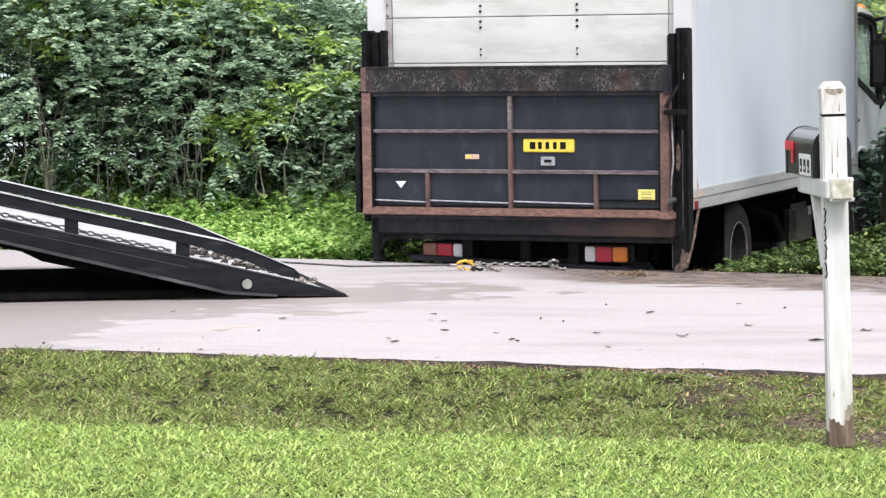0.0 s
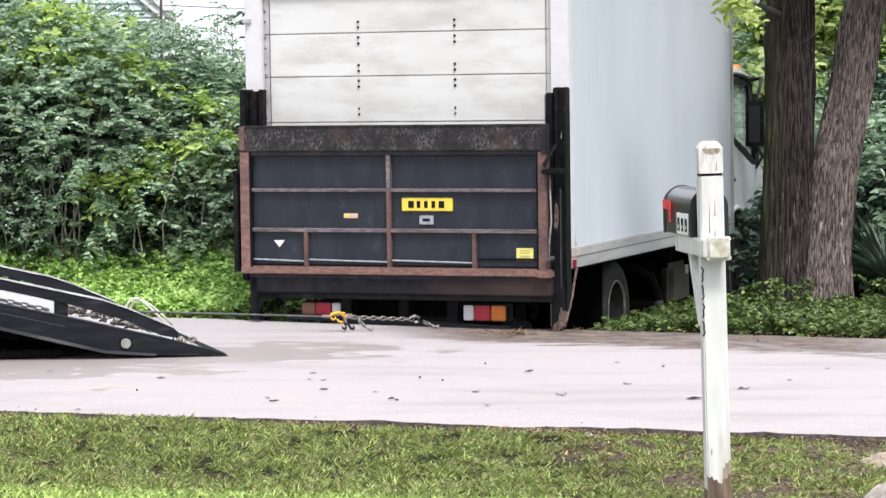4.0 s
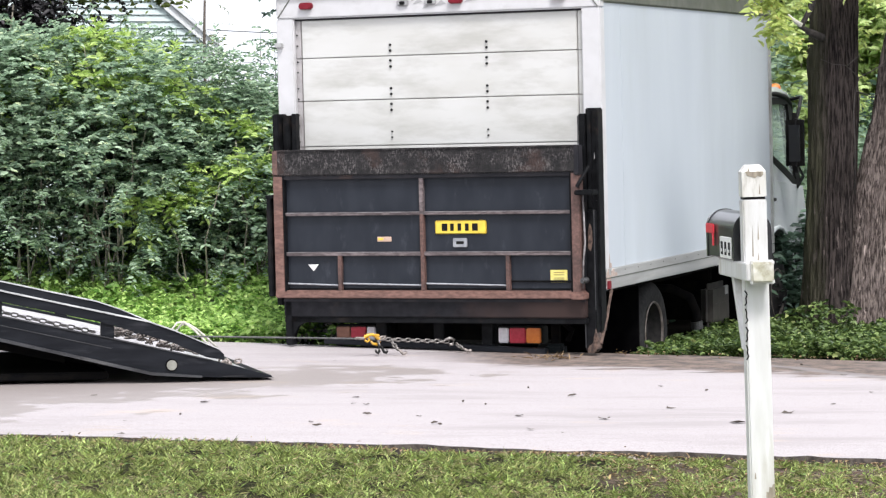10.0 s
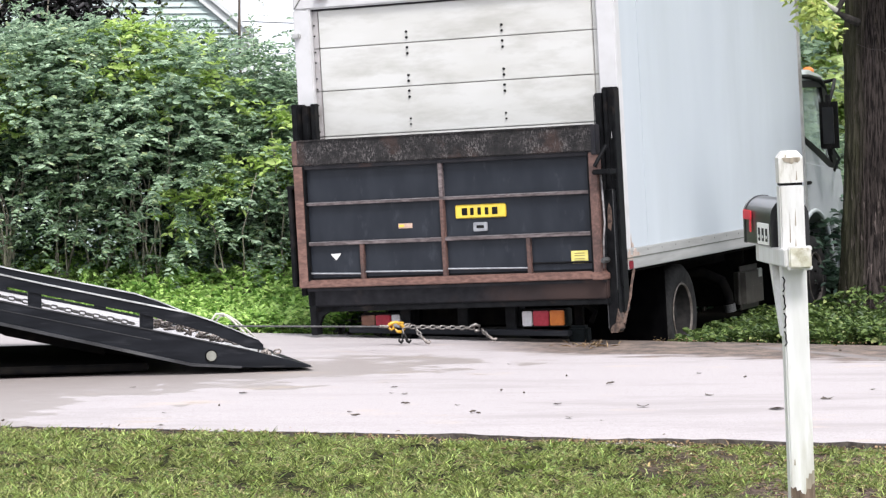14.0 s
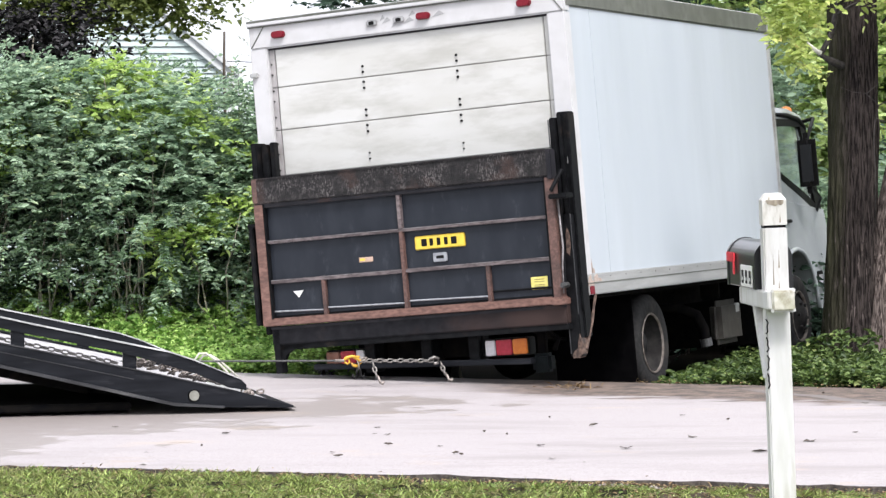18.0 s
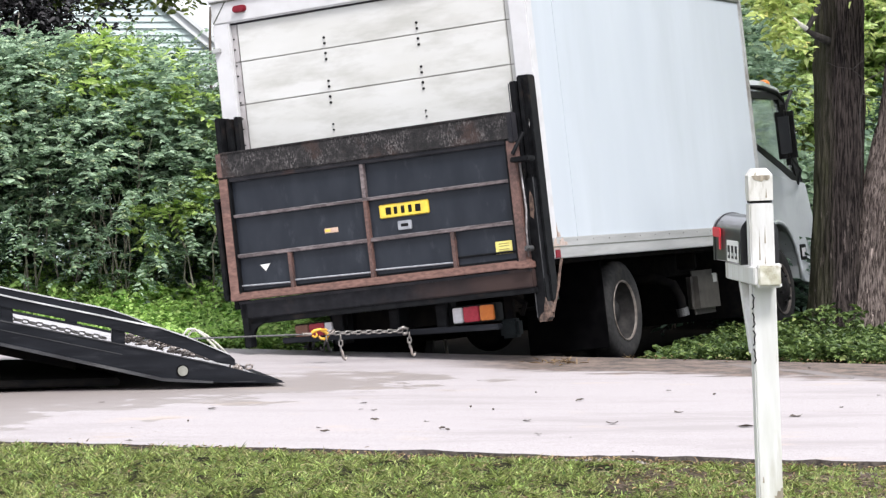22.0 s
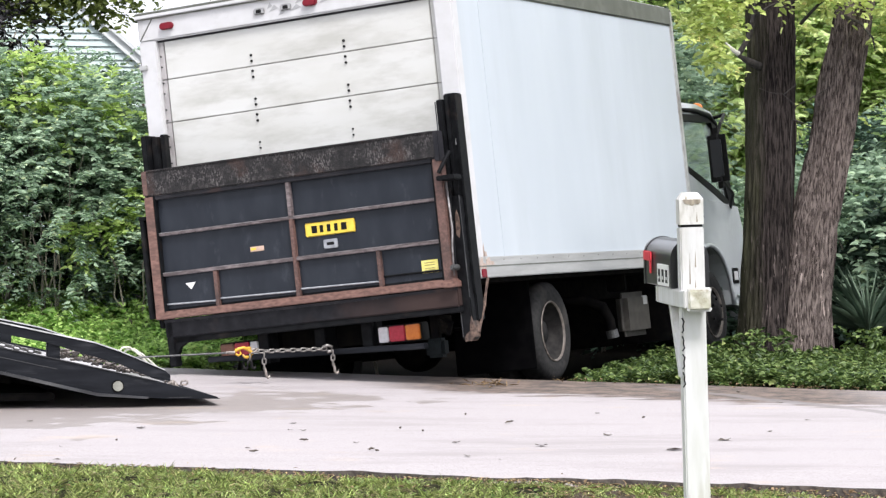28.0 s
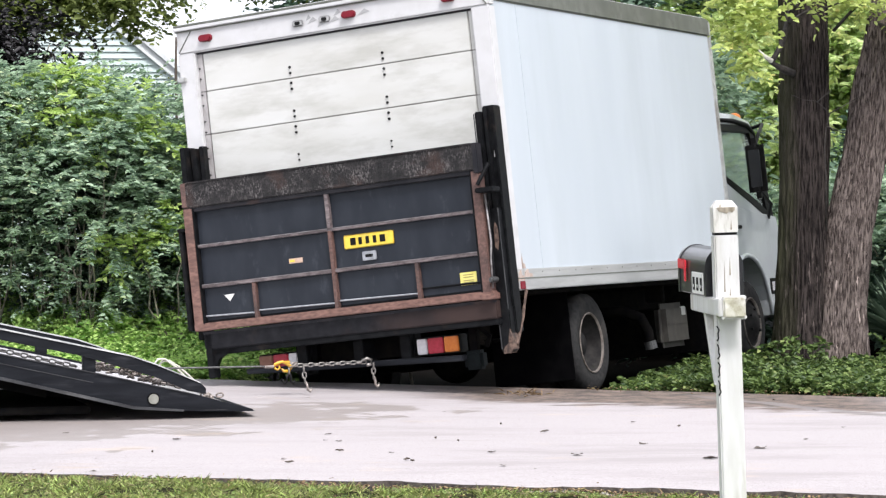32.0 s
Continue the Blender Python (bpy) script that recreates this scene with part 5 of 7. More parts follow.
def bed_gear():
    """Chains on the deck, and a looped strap at its tail."""
    base = Matrix.Translation(BED_AT) @ pose(0, 0, 0, 0, 0, BED_TURN)
    c = empty("deck_chain", base, "steel chain stretched along the bed's side", "chain")
    z = lambda x: 0.123 + (-0.403 - x) * 0.236 + 0.008
    chain_along(c, LINK, (-2.9, 0.11, z(-2.9)), (-1.08, 0.11, z(-1.08) + 0.004), 0.043)
    h = empty("chain_heap", base, "heap of rusty chain by the tail of the bed", "chain")
    r = random.Random(5)
    for i in range(84):
        t = r.random()
        x = -0.96 + 0.44 * t
        lift = 0.10 * (1 - abs(1.7 * t - 0.6))
        share("link", LINK2, h, Matrix.Translation((x, 0.11 + 0.2 * r.random(), z(x) + 0.006 + max(lift, 0.01) * r.random())) @ Euler((0.9 * r.random() - 0.45, 0.9 * r.random() - 0.25, r.random() * 6)).to_matrix().to_4x4())
    chain_along(h, LINK2, (-0.62, 0.13, z(-0.62) + 0.015), (-0.30, 0.13, z(-0.3) + 0.02), 0.044)
    for i in range(9):
        share("link", LINK2, h, Matrix.Translation((-0.31 + 0.12 * r.random(), 0.1 + 0.06 * r.random(), z(-0.3) + 0.025 * r.random() - 0.03)) @ Euler((r.random() * 6, r.random() * 6, r.random() * 6)).to_matrix().to_4x4())
    s = empty("looped_strap", base @ Matrix.Translation((-0.3, 1.5, 0.15)), "cream tow strap standing in a loop", "strap")
    pts = [(-0.1, 0.0, -0.02), (-0.085, 0.0, 0.06), (-0.05, 0.0, 0.105), (0.0, 0.02, 0.105), (0.06, 0.02, 0.06), (0.13, 0.03, -0.01), (0.2, 0.03, -0.09)]
    part("strap", tube(bmesh.new(), pts, 0.0075, 7), M_STRAP, s, "", True)
    part("strap", tube(bmesh.new(), [(x + 0.035, y + 0.03, z * 0.86) for x, y, z in pts], 0.0075, 7), M_STRAP, s, "", True)
    return c, h, s


GEAR = bed_gear()


def tow_chain():
    """Hook, chain and hanging ends, along +x from the hook's eye."""
    T = empty("tow_chain", pose(0.17, 18.9, 0.03), "steel tow chain with a yellow hook, tied to the bumper", "chain")
    hk = part("hook", tube(bmesh.new(), [(-0.085, 0, 0.0), (-0.06, 0, 0.022), (-0.02, 0, 0.03), (0.02, 0, 0.012), (0.045, 0, -0.012), (0.03, 0, -0.036), (-0.01, 0, -0.034), (-0.028, 0, -0.018)], [0.007, 0.011, 0.010, 0.012, 0.013, 0.012, 0.010, 0.007], 10), M_HOOK, T, "yellow painted hook", True)
    part("hook_latch", boxed(-0.015, 0.035, -0.016, 0.016, 0.018, 0.034, 0.006), M_HOOK, hk)
    part("shackle", tube(bmesh.new(), [(0.03, 0.012, -0.01), (0.06, 0.014, 0.016), (0.085, 0.0, 0.02), (0.06, -0.014, 0.0), (0.03, -0.012, -0.01)], 0.007, 7), M_CHAIN2, hk, "", True)
    part("swivel", cyl(bmesh.new(), (-0.15, 0, 0.0), (-0.085, 0, 0.0), 0.010, 10), M_CHAIN2, hk)
    part("hook_eye", tube(bmesh.new(), [(-0.085, 0, 0.0), (-0.07, 0.012, 0.018), (-0.045, 0.012, 0.012), (-0.04, 0, -0.012), (-0.062, -0.012, -0.022), (-0.082, -0.008, -0.01)], 0.0075, 7), M_HOOK, hk, "", True)
    chain_along(T, LINK, (0.05, 0, 0.0), (0.60, 0, 0.0), 0.04)
    part("grab_hook", tube(bmesh.new(), [(0.57, 0, 0.01), (0.60, -0.01, 0.025), (0.635, -0.01, 0.015), (0.63, -0.01, -0.015), (0.6, -0.01, -0.02)], 0.011, 8), M_CHAIN, T, "", True)
    return T


TOW_OB = tow_chain()


def hanging(name, drop, kind):
    """A loose end of chain with a hook, hanging from its origin."""
    T = empty(name, pose(0, 0, 0), "loose chain end with a steel hook", "chain", "loose chain ends")
    chain_along(T, LINK, (0, 0, 0), (0, 0, -drop), 0.04)
    z = -drop
    for k in range(2 if kind else 1):
        f = 1 - 2 * k
        part("end_hook", tube(bmesh.new(), [(0.004 * f, 0, z + 0.012), (0.016 * f, 0.006 * f, z - 0.018), (0.02 * f, 0.006 * f, z - 0.045), (0.03 * f, 0, z - 0.056), (0.042 * f, 0, z - 0.045), (0.042 * f, 0, z - 0.03)], [0.008, 0.009, 0.010, 0.010, 0.008, 0.005], 8), M_INK if kind else M_CHAIN2, T, "black steel hook" if kind else "", True)
    return T


ENDS = [hanging("chain_end", 0.045, 1), hanging("chain_end", 0.11, 0), hanging("chain_end", 0.10, 0)]


def winch_cable():
    """Two straight runs that meet 0.75 m from the hook: bent while the cable is slack."""
    T = empty("winch_cable", pose(0, 0, 0), "steel winch cable from the bed to the hook", "cable")
    part("strand", cyl(bmesh.new(), (-0.75, 0, 0), (0, 0, 0), 0.0065, 8), M_CABLE, T)
    far = part("far_strand", cyl(bmesh.new(), (-0.85, 0, 0), (0, 0, 0), 0.0065, 8), M_CABLE, T)
    far.location = (-0.75, 0, 0)
    return T, far


CABLE_OB, CABLE_FAR = winch_cable()


# ---------------------------------------------------------------- mailbox
def mailbox():
    lean = Matrix.Translation((1.542, 10.44, -0.01)) @ pose(0, 0, 0, 0, -2.0, 0)
    P = empty("mailbox_post", lean, "leaning white-painted wooden mailbox post, bare and rotten at its foot", "post")
    w = 0.0468
    bm = boxed(-w, w, -w, w, 0.0, 1.282, 0.006)
    part("post", bm, M_POST, P)
    bm = bmesh.new()
    q = [[bm.verts.new((i * h, j * h, z)) for i, j in ((-1, -1), (1, -1), (1, 1), (-1, 1))] for h, z in ((w, 1.29), (w, 1.387), (0.031, 1.41), (0.026, 1.413))]
    for lo, hi in zip(q, q[1:]):
        for k in range(4):
            bm.faces.new((lo[k], lo[(k + 1) % 4], hi[(k + 1) % 4], hi[k]))
    bm.faces.new(q[0][::-1])
    bm.faces.new(q[-1])
    part("post_cap", bm, M_CAPWOOD, P, "weathered cap with bevelled top")
    part("bare_patch", prism(bmesh.new(), [(-0.034, 1.387), (0.036, 1.387), (0.036, 1.374), (0.026, 1.366), (0.014, 1.37), (0.004, 1.362), (-0.012, 1.368), (-0.026, 1.372)], -w - 0.0015, -w + 0.001, "y"), M_WOOD, P, "bare weathered patch under the cap's edge")
    part("cap_groove", boxed(-0.042, 0.042, -0.042, 0.042, 1.28, 1.292, 0), M_INK, P)
    bm = boxed(-w - 0.0025, w + 0.0025, -w - 0.0025, w + 0.0025, 0.0, 0.066, 0.004)
    part("bare_foot", bm, M_DAMPWOOD, P, "bare rotten wood at the foot")
    edge = [(-w, 0.06), (w, 0.06), (w, 0.128), (0.036, 0.124), (0.030, 0.105), (0.016, 0.108), (0.010, 0.086), (-0.004, 0.090), (-0.010, 0.104), (-0.022, 0.100), (-0.028, 0.117), (-0.040, 0.110), (-w, 0.120)]
    part("bare_streak", prism(bmesh.new(), edge, -w - 0.0018, -w + 0.001, "y"), M_DAMPWOOD, P, "ragged upper edge of the bare wood")
    part("grey_streak", prism(bmesh.new(), [(0.011, 0.09), (0.017, 0.104), (0.031, 0.101), (w, 0.12), (w, 0.178), (0.038, 0.177), (0.036, 0.165), (0.025, 0.166), (0.022, 0.146), (0.013, 0.149)], -w - 0.0013, -w + 0.001, "y"), M_WOOD, P, "grey bare wood under flaked paint")
    part("grey_streak", prism(bmesh.new(), [(-0.031, 0.2), (-0.024, 0.2), (-0.026, 0.226), (-0.029, 0.22)], -w - 0.0013, -w + 0.001, "y"), M_WOOD, P)
    for x, z, h in ((-0.012, 1.12, 0.12), (0.01, 1.16, 0.07), (0.02, 1.32, 0.04), (-0.02, 1.395, 0.012), (0.008, 1.06, 0.03)):
        part("paint_crack", prism(bmesh.new(), [(x - 0.003, z - h / 2), (x + 0.003, z - h / 2), (x + 0.001, z + h / 2)], -w - 0.0015, -w + 0.001, "y"), M_WOOD, P)
    arm = part("cross_arm", boxed(-0.058, 0.038, -0.12, 0.42, 0.970, 1.038, 0.004, Matrix.Translation((0, 0, 0)) @ pose(0, 0, 0, 0, 0, 4)), M_POST, P, "white wooden arm under the mailbox")
    part("arm_end", boxed(-0.032, 0.054, -0.135, -0.1, 0.964, 1.042, 0.006), M_MOSSY, arm, "mossy weathered arm end")
    part("end_moulding", boxed(-0.036, 0.058, -0.128, -0.104, 1.03, 1.049, 0.004), M_POST, arm)
    part("end_moulding", boxed(-0.036, 0.058, -0.128, -0.104, 0.957, 0.975, 0.004), M_POST, arm)
    part("brace", prism(bmesh.new(), [(-0.01, 0.70), (0.03, 0.70), (0.27, 0.97), (0.2, 0.97)], -0.056, -0.025, "x"), M_POST, P, "slanted white brace")
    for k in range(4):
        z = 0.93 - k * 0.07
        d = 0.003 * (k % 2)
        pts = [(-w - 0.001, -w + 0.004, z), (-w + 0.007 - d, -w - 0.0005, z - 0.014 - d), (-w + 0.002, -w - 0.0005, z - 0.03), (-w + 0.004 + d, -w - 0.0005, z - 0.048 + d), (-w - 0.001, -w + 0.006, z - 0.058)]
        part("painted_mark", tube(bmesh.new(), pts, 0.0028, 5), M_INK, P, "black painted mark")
    # the box
    B = empty("mailbox", lean @ Matrix.Translation((0.006, 0.09, 1.039)) @ pose(0, 0, 0, 0, 0, 5), "glossy black metal mailbox with a red flag", "mailbox")
    hw, hs = 0.073, 0.114
    arc = [(-hw, 0.0), (hw, 0.0)] + [(hw * math.cos(a), hs + hw * math.sin(a)) for a in [math.pi * k / 36 for k in range(37)]]
    sh = part("shell", prism(bmesh.new(), arc, 0.0, 0.48, "y"), M_MBOX, B)
    bv = sh.modifiers.new("soft", "BEVEL")
    bv.width, bv.segments, bv.limit_method = 0.004, 2, "ANGLE"
    big = [(x * 1.05, z * 1.02 - 0.001) for x, z in arc]
    part("end_rim", prism(bmesh.new(), big, -0.006, 0.012, "y"), M_MBOX, B)
    part("door", prism(bmesh.new(), big, 0.465, 0.492, "y"), M_MBOX, B)
    fl = part("flag", boxed(-hw - 0.010, -hw - 0.004, 0.33, 0.47, 0.095, 0.135, 0.003), M_FLAG, B, "red signal flag")
    part("flag_arm", boxed(-hw - 0.010, -hw - 0.004, 0.335, 0.36, 0.045, 0.12, 0.003), M_FLAG, fl)
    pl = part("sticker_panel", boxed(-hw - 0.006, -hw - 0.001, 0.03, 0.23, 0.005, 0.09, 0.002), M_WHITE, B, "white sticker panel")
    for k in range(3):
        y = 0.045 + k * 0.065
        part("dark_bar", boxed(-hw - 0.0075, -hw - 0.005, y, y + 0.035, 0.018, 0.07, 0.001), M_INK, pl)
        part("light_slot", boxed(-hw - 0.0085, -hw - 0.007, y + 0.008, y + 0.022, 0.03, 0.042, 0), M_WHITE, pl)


mailbox()


# ---------------------------------------------------------------- house beyond the hedge
def house():
    H = empty("house", pose(-1.84, 34, 0, 0, 0, 4.5) @ Matrix.Translation((1.84, 0, 0)), "pale mint clapboard house with a white-trimmed gable", "house")
    ridge_x, slope, eave_x, eave_z = -5.4, 0.82, -1.83, 2.67
    top = lambda x: eave_z + slope * (eave_x - abs(x - ridge_x) - ridge_x) if x > ridge_x else eave_z + slope * (eave_x - ridge_x - (ridge_x - x))
    wall = part("wall", prism(bmesh.new(), [(-9.0, -0.1), (-1.92, -0.1), (-1.92, 2.55), (ridge_x, top(ridge_x) - 0.14), (-9.0, 2.6)], 0.02, 0.2, "y"), M_SIDING, H, "pale mint clapboard wall")
    z = 0.3
    rake = lambda h: min(-1.9, eave_x - (h + 0.06 - eave_z) / slope)
    while z < top(ridge_x) - 0.3:
        lo, hi = rake(z), rake(z + 0.079)
        bm = bmesh.new()
        v = [bm.verts.new(c) for x, h in ((lo, z), (hi, z + 0.079)) for c in ((max(-9.0, 2 * ridge_x - x), -0.016 if h == z else 0.004, h), (x, -0.016 if h == z else 0.004, h), (x, 0.018, h), (max(-9.0, 2 * ridge_x - x), 0.018, h))]
        for f in ((0, 1, 5, 4), (1, 2, 6, 5), (2, 3, 7, 6), (3, 0, 4, 7), (3, 2, 1, 0), (4, 5, 6, 7)):
            bm.faces.new([v[i] for i in f])
        part("board", bm, M_SIDING, wall)
        z += 0.083
    for s in (1, -1):
        e = ridge_x + s * (eave_x + 0.03 - ridge_x)
        dz = top(ridge_x)
        r = part("roof", prism(bmesh.new(), [(ridge_x, dz + 0.03), (e, eave_z - 0.08), (e, eave_z - 0.05), (ridge_x, dz + 0.06)], -0.06, 7.5, "y"), M_ROOF, H, "grey shingle roof")
        part("barge_board", prism(bmesh.new(), [(ridge_x, dz + 0.0), (e, eave_z - 0.11), (e, eave_z - 0.045), (ridge_x, dz + 0.065)], -0.085, -0.06, "y"), M_TRIM, r, "white barge board")
        part("frieze_board", prism(bmesh.new(), [(ridge_x, dz - 0.125), (e, eave_z - 0.235), (e, eave_z - 0.10), (ridge_x, dz + 0.01)], -0.045, -0.024, "y"), M_TRIM, r, "white frieze board")
        part("rake_bead", prism(bmesh.new(), [(ridge_x, dz - 0.125), (e, eave_z - 0.235), (e, eave_z - 0.21), (ridge_x, dz - 0.10)], -0.058, -0.045, "y"), M_TRIM, r)
    part("eave_return", boxed(-1.95, -1.79, -0.08, 0.3, 2.46, 2.54, 0.01), M_TRIM, H)
    part("corner_board", boxed(-1.98, -1.88, -0.03, 0.03, 0.0, 2.5, 0.005), M_TRIM, H)
    part("side_wall", boxed(-2.05, -1.92, 0.2, 7.0, -0.1, 2.5, 0), M_SIDING, H)
    for pts, r in (([(-1.9, 40, 2.52), (-1.0, 40, 2.47), (0.5, 40, 2.42), (3.0, 40, 2.4)], 0.0035),):
        w = part("utility_wire", tube(bmesh.new(), pts, r, 5), M_INK, None)
        tagged(w, "thin dark overhead wire beyond the hedge", "wire", "overhead wires")
    w = part("utility_wire", tube(bmesh.new(), [(-3.0, 40, 3.02), (-1.5, 40, 2.95), (0.5, 40, 2.93), (3.5, 40, 3.0)], 0.007, 5), M_INK, None)
    tagged(w, "thin dark overhead wire beyond the hedge", "wire", "overhead wires")


house()


def neighbour_house():
    """Clapboard house that stands off to the side and shows only as a reflection in the cab's window."""
    H = empty("neighbour_house", pose(14.2, 33.9, 0, 0, 0, -45), "pale mint clapboard house beside the road, mirrored in the cab window", "house")
    wall = part("wall", boxed(-4.5, 4.5, 0.02, 0.2, -0.2, 4.4, 0), M_SIDING, H)
    z = -0.1
    while z < 4.3:
        part("board", prism(bmesh.new(), [(-0.03, z), (0.01, z + 0.2), (0.018, z + 0.2), (0.018, z)], -4.5, 4.5, "x"), M_SIDING, wall)
        z += 0.205
    part("roof", prism(bmesh.new(), [(-0.5, 4.3), (-0.5, 4.42), (3.2, 6.6), (6.9, 4.42), (6.9, 4.3), (3.2, 6.4)], -4.9, 4.9, "x"), M_ROOF, H)
    for x in (-4.4, 4.4):
        part("side_wall", boxed(x - 0.1, x + 0.1, 0.2, 6.4, -0.2, 4.4, 0), M_SIDING, H)


neighbour_house()


# ---------------------------------------------------------------- plants
def stems(parent, base, n, height, spread, r0, rnd, name="stem", material=None):
    ends = []
    for _ in range(n):
        a = rnd.uniform(0, math.tau)
        p = [Vector(base) + Vector((0.08 * math.cos(a), 0.08 * math.sin(a), 0))]
        k = 6
        for i in range(1, k + 1):
            f = i / k
            p.append(Vector(base) + Vector((spread * f**1.4 * math.cos(a) + rnd.uniform(-0.06, 0.06), spread * f**1.4 * math.sin(a) + rnd.uniform(-0.06, 0.06), height * f * rnd.uniform(0.93, 1.0))))
        part(name, tube(bmesh.new(), p, [r0 * (1 - 0.8 * i / k) for i in range(k + 1)], 6), material or M_TWIG, parent, "", True)
        ends.append(p)
    return ends


def shrub(x, y, h, rad, n, per, lsize, seed, inner, outer, fresh=0.1, label="", name="hedge_shrub", zlow=0.3):
    rnd = random.Random(seed)
    z0 = ground_z(x, y)
    T = empty(name, pose(x, y, z0), label, "shrub", "hedge shrubs")
    stems(T, (0, 0, 0), 5, h * 0.85, rad * 0.5, 0.012, rnd)
    if outer is M_HEDGE and name == "hedge_shrub":
        for k in range(2):
            stems(T, (rnd.uniform(-0.4, 0.4), rnd.uniform(-0.5, -0.25), 0), 1, rnd.uniform(1.0, 1.5), 0.05, 0.014, rnd)

    def origin(k):
        a, u = rng.uniform(0, math.tau, k), rng.uniform(0, 1, k)
        z = zlow + (h - zlow) * u**0.48
        shelf = np.round(z / 0.2 + 0.9 * np.sin(2 * a + seed)) - 0.9 * np.sin(2 * a + seed)
        z = np.clip(shelf * 0.2 + rng.normal(0, 0.035, k), zlow, h)
        prof = np.sqrt(np.clip(1 - ((z / h - 0.5) / 0.63) ** 2, 0.05, 1))
        lump = 1 + 0.22 * np.sin(3 * a + seed + 2.3 * z) + 0.15 * np.sin(5 * a - 4 * z + seed)
        r = rad * prof * lump * rng.uniform(0.35, 1.0, k) ** 0.45
        return np.stack([r * np.cos(a), r * np.sin(a), z], 1)

    def out(p):
        d = p * np.array([1.0, 1.0, 0.0])
        d /= np.linalg.norm(d, axis=1)[:, None] + 1e-6
        d[:, 1] -= 0.35
        d[:, 2] = 0.1 + 0.6 * (p[:, 2] / h - 0.4)
        return d

    def clumps(k):
        """Bases gathered in clumps, with gaps that go deep."""
        p = origin(4 * k)
        f = np.array([0.42 * (e / h - 0.5) + noise.noise((2.1 * (a + x), 2.1 * (c + y), 3.2 * e)) for a, c, e in p])
        ok = p[f > -0.16]
        return ok[:k]

    def patch(lo, hi):
        def pick(k):
            p = origin(6 * k)
            f = np.array([0.5 * (e / h - 0.6) + noise.noise((1.5 * (a + x), 1.5 * (c + y), 2.2 * e)) for a, c, e in p])
            ok = p[(f > lo) & (f <= hi)]
            return ok[:k] if len(ok) >= k else np.concatenate([ok, p[:k - len(ok)]])
        return pick

    k2 = int(n * fresh)
    for nm, cnt, mt, org in (("crown", n - k2, outer, clumps), ("young_growth", k2, M_HEDGE2, patch(0.22, 2.0))):
        if cnt > 70:
            leaf_mesh(nm, *sprays(cnt, org, 0.24, out, 0.26, 0.46, per, lsize, 0.52), mt, T)
    # Inner leaves; in the hedge their dark tone stands in for shade.
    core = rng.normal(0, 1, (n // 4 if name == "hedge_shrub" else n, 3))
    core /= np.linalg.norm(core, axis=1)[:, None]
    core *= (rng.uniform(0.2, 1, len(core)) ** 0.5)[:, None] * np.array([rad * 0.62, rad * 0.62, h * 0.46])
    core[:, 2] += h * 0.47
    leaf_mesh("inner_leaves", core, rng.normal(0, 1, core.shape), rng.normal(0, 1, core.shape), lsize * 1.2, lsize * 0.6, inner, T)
    return T


def hedge():
    lab = "dense green hedge shrub with small drooping leaves beside the road"
    row = [(-5.6, 22.5, 2.35), (-4.75, 22.1, 2.4), (-3.95, 22.4, 2.3), (-3.2, 22.0, 2.28), (-2.45, 22.3, 2.28), (-1.75, 22.05, 2.2), (-1.1, 22.4, 2.14), (-0.45, 22.2, 2.1), (0.2, 22.9, 2.05)]
    for i, (x, y, h) in enumerate(row):
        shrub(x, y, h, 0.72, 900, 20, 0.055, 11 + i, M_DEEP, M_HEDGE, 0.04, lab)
    # Back row in the dark leaf, which paints the shade behind the front row.
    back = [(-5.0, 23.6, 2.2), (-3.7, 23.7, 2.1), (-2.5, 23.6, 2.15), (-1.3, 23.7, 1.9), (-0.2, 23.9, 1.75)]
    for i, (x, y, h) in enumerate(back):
        shrub(x, y, h, 0.9, 1100, 10, 0.09, 41 + i, M_DEEP, M_DEEP, 0.0, "shrub in the depth of the hedge, its leaves coloured as in shade")


hedge()


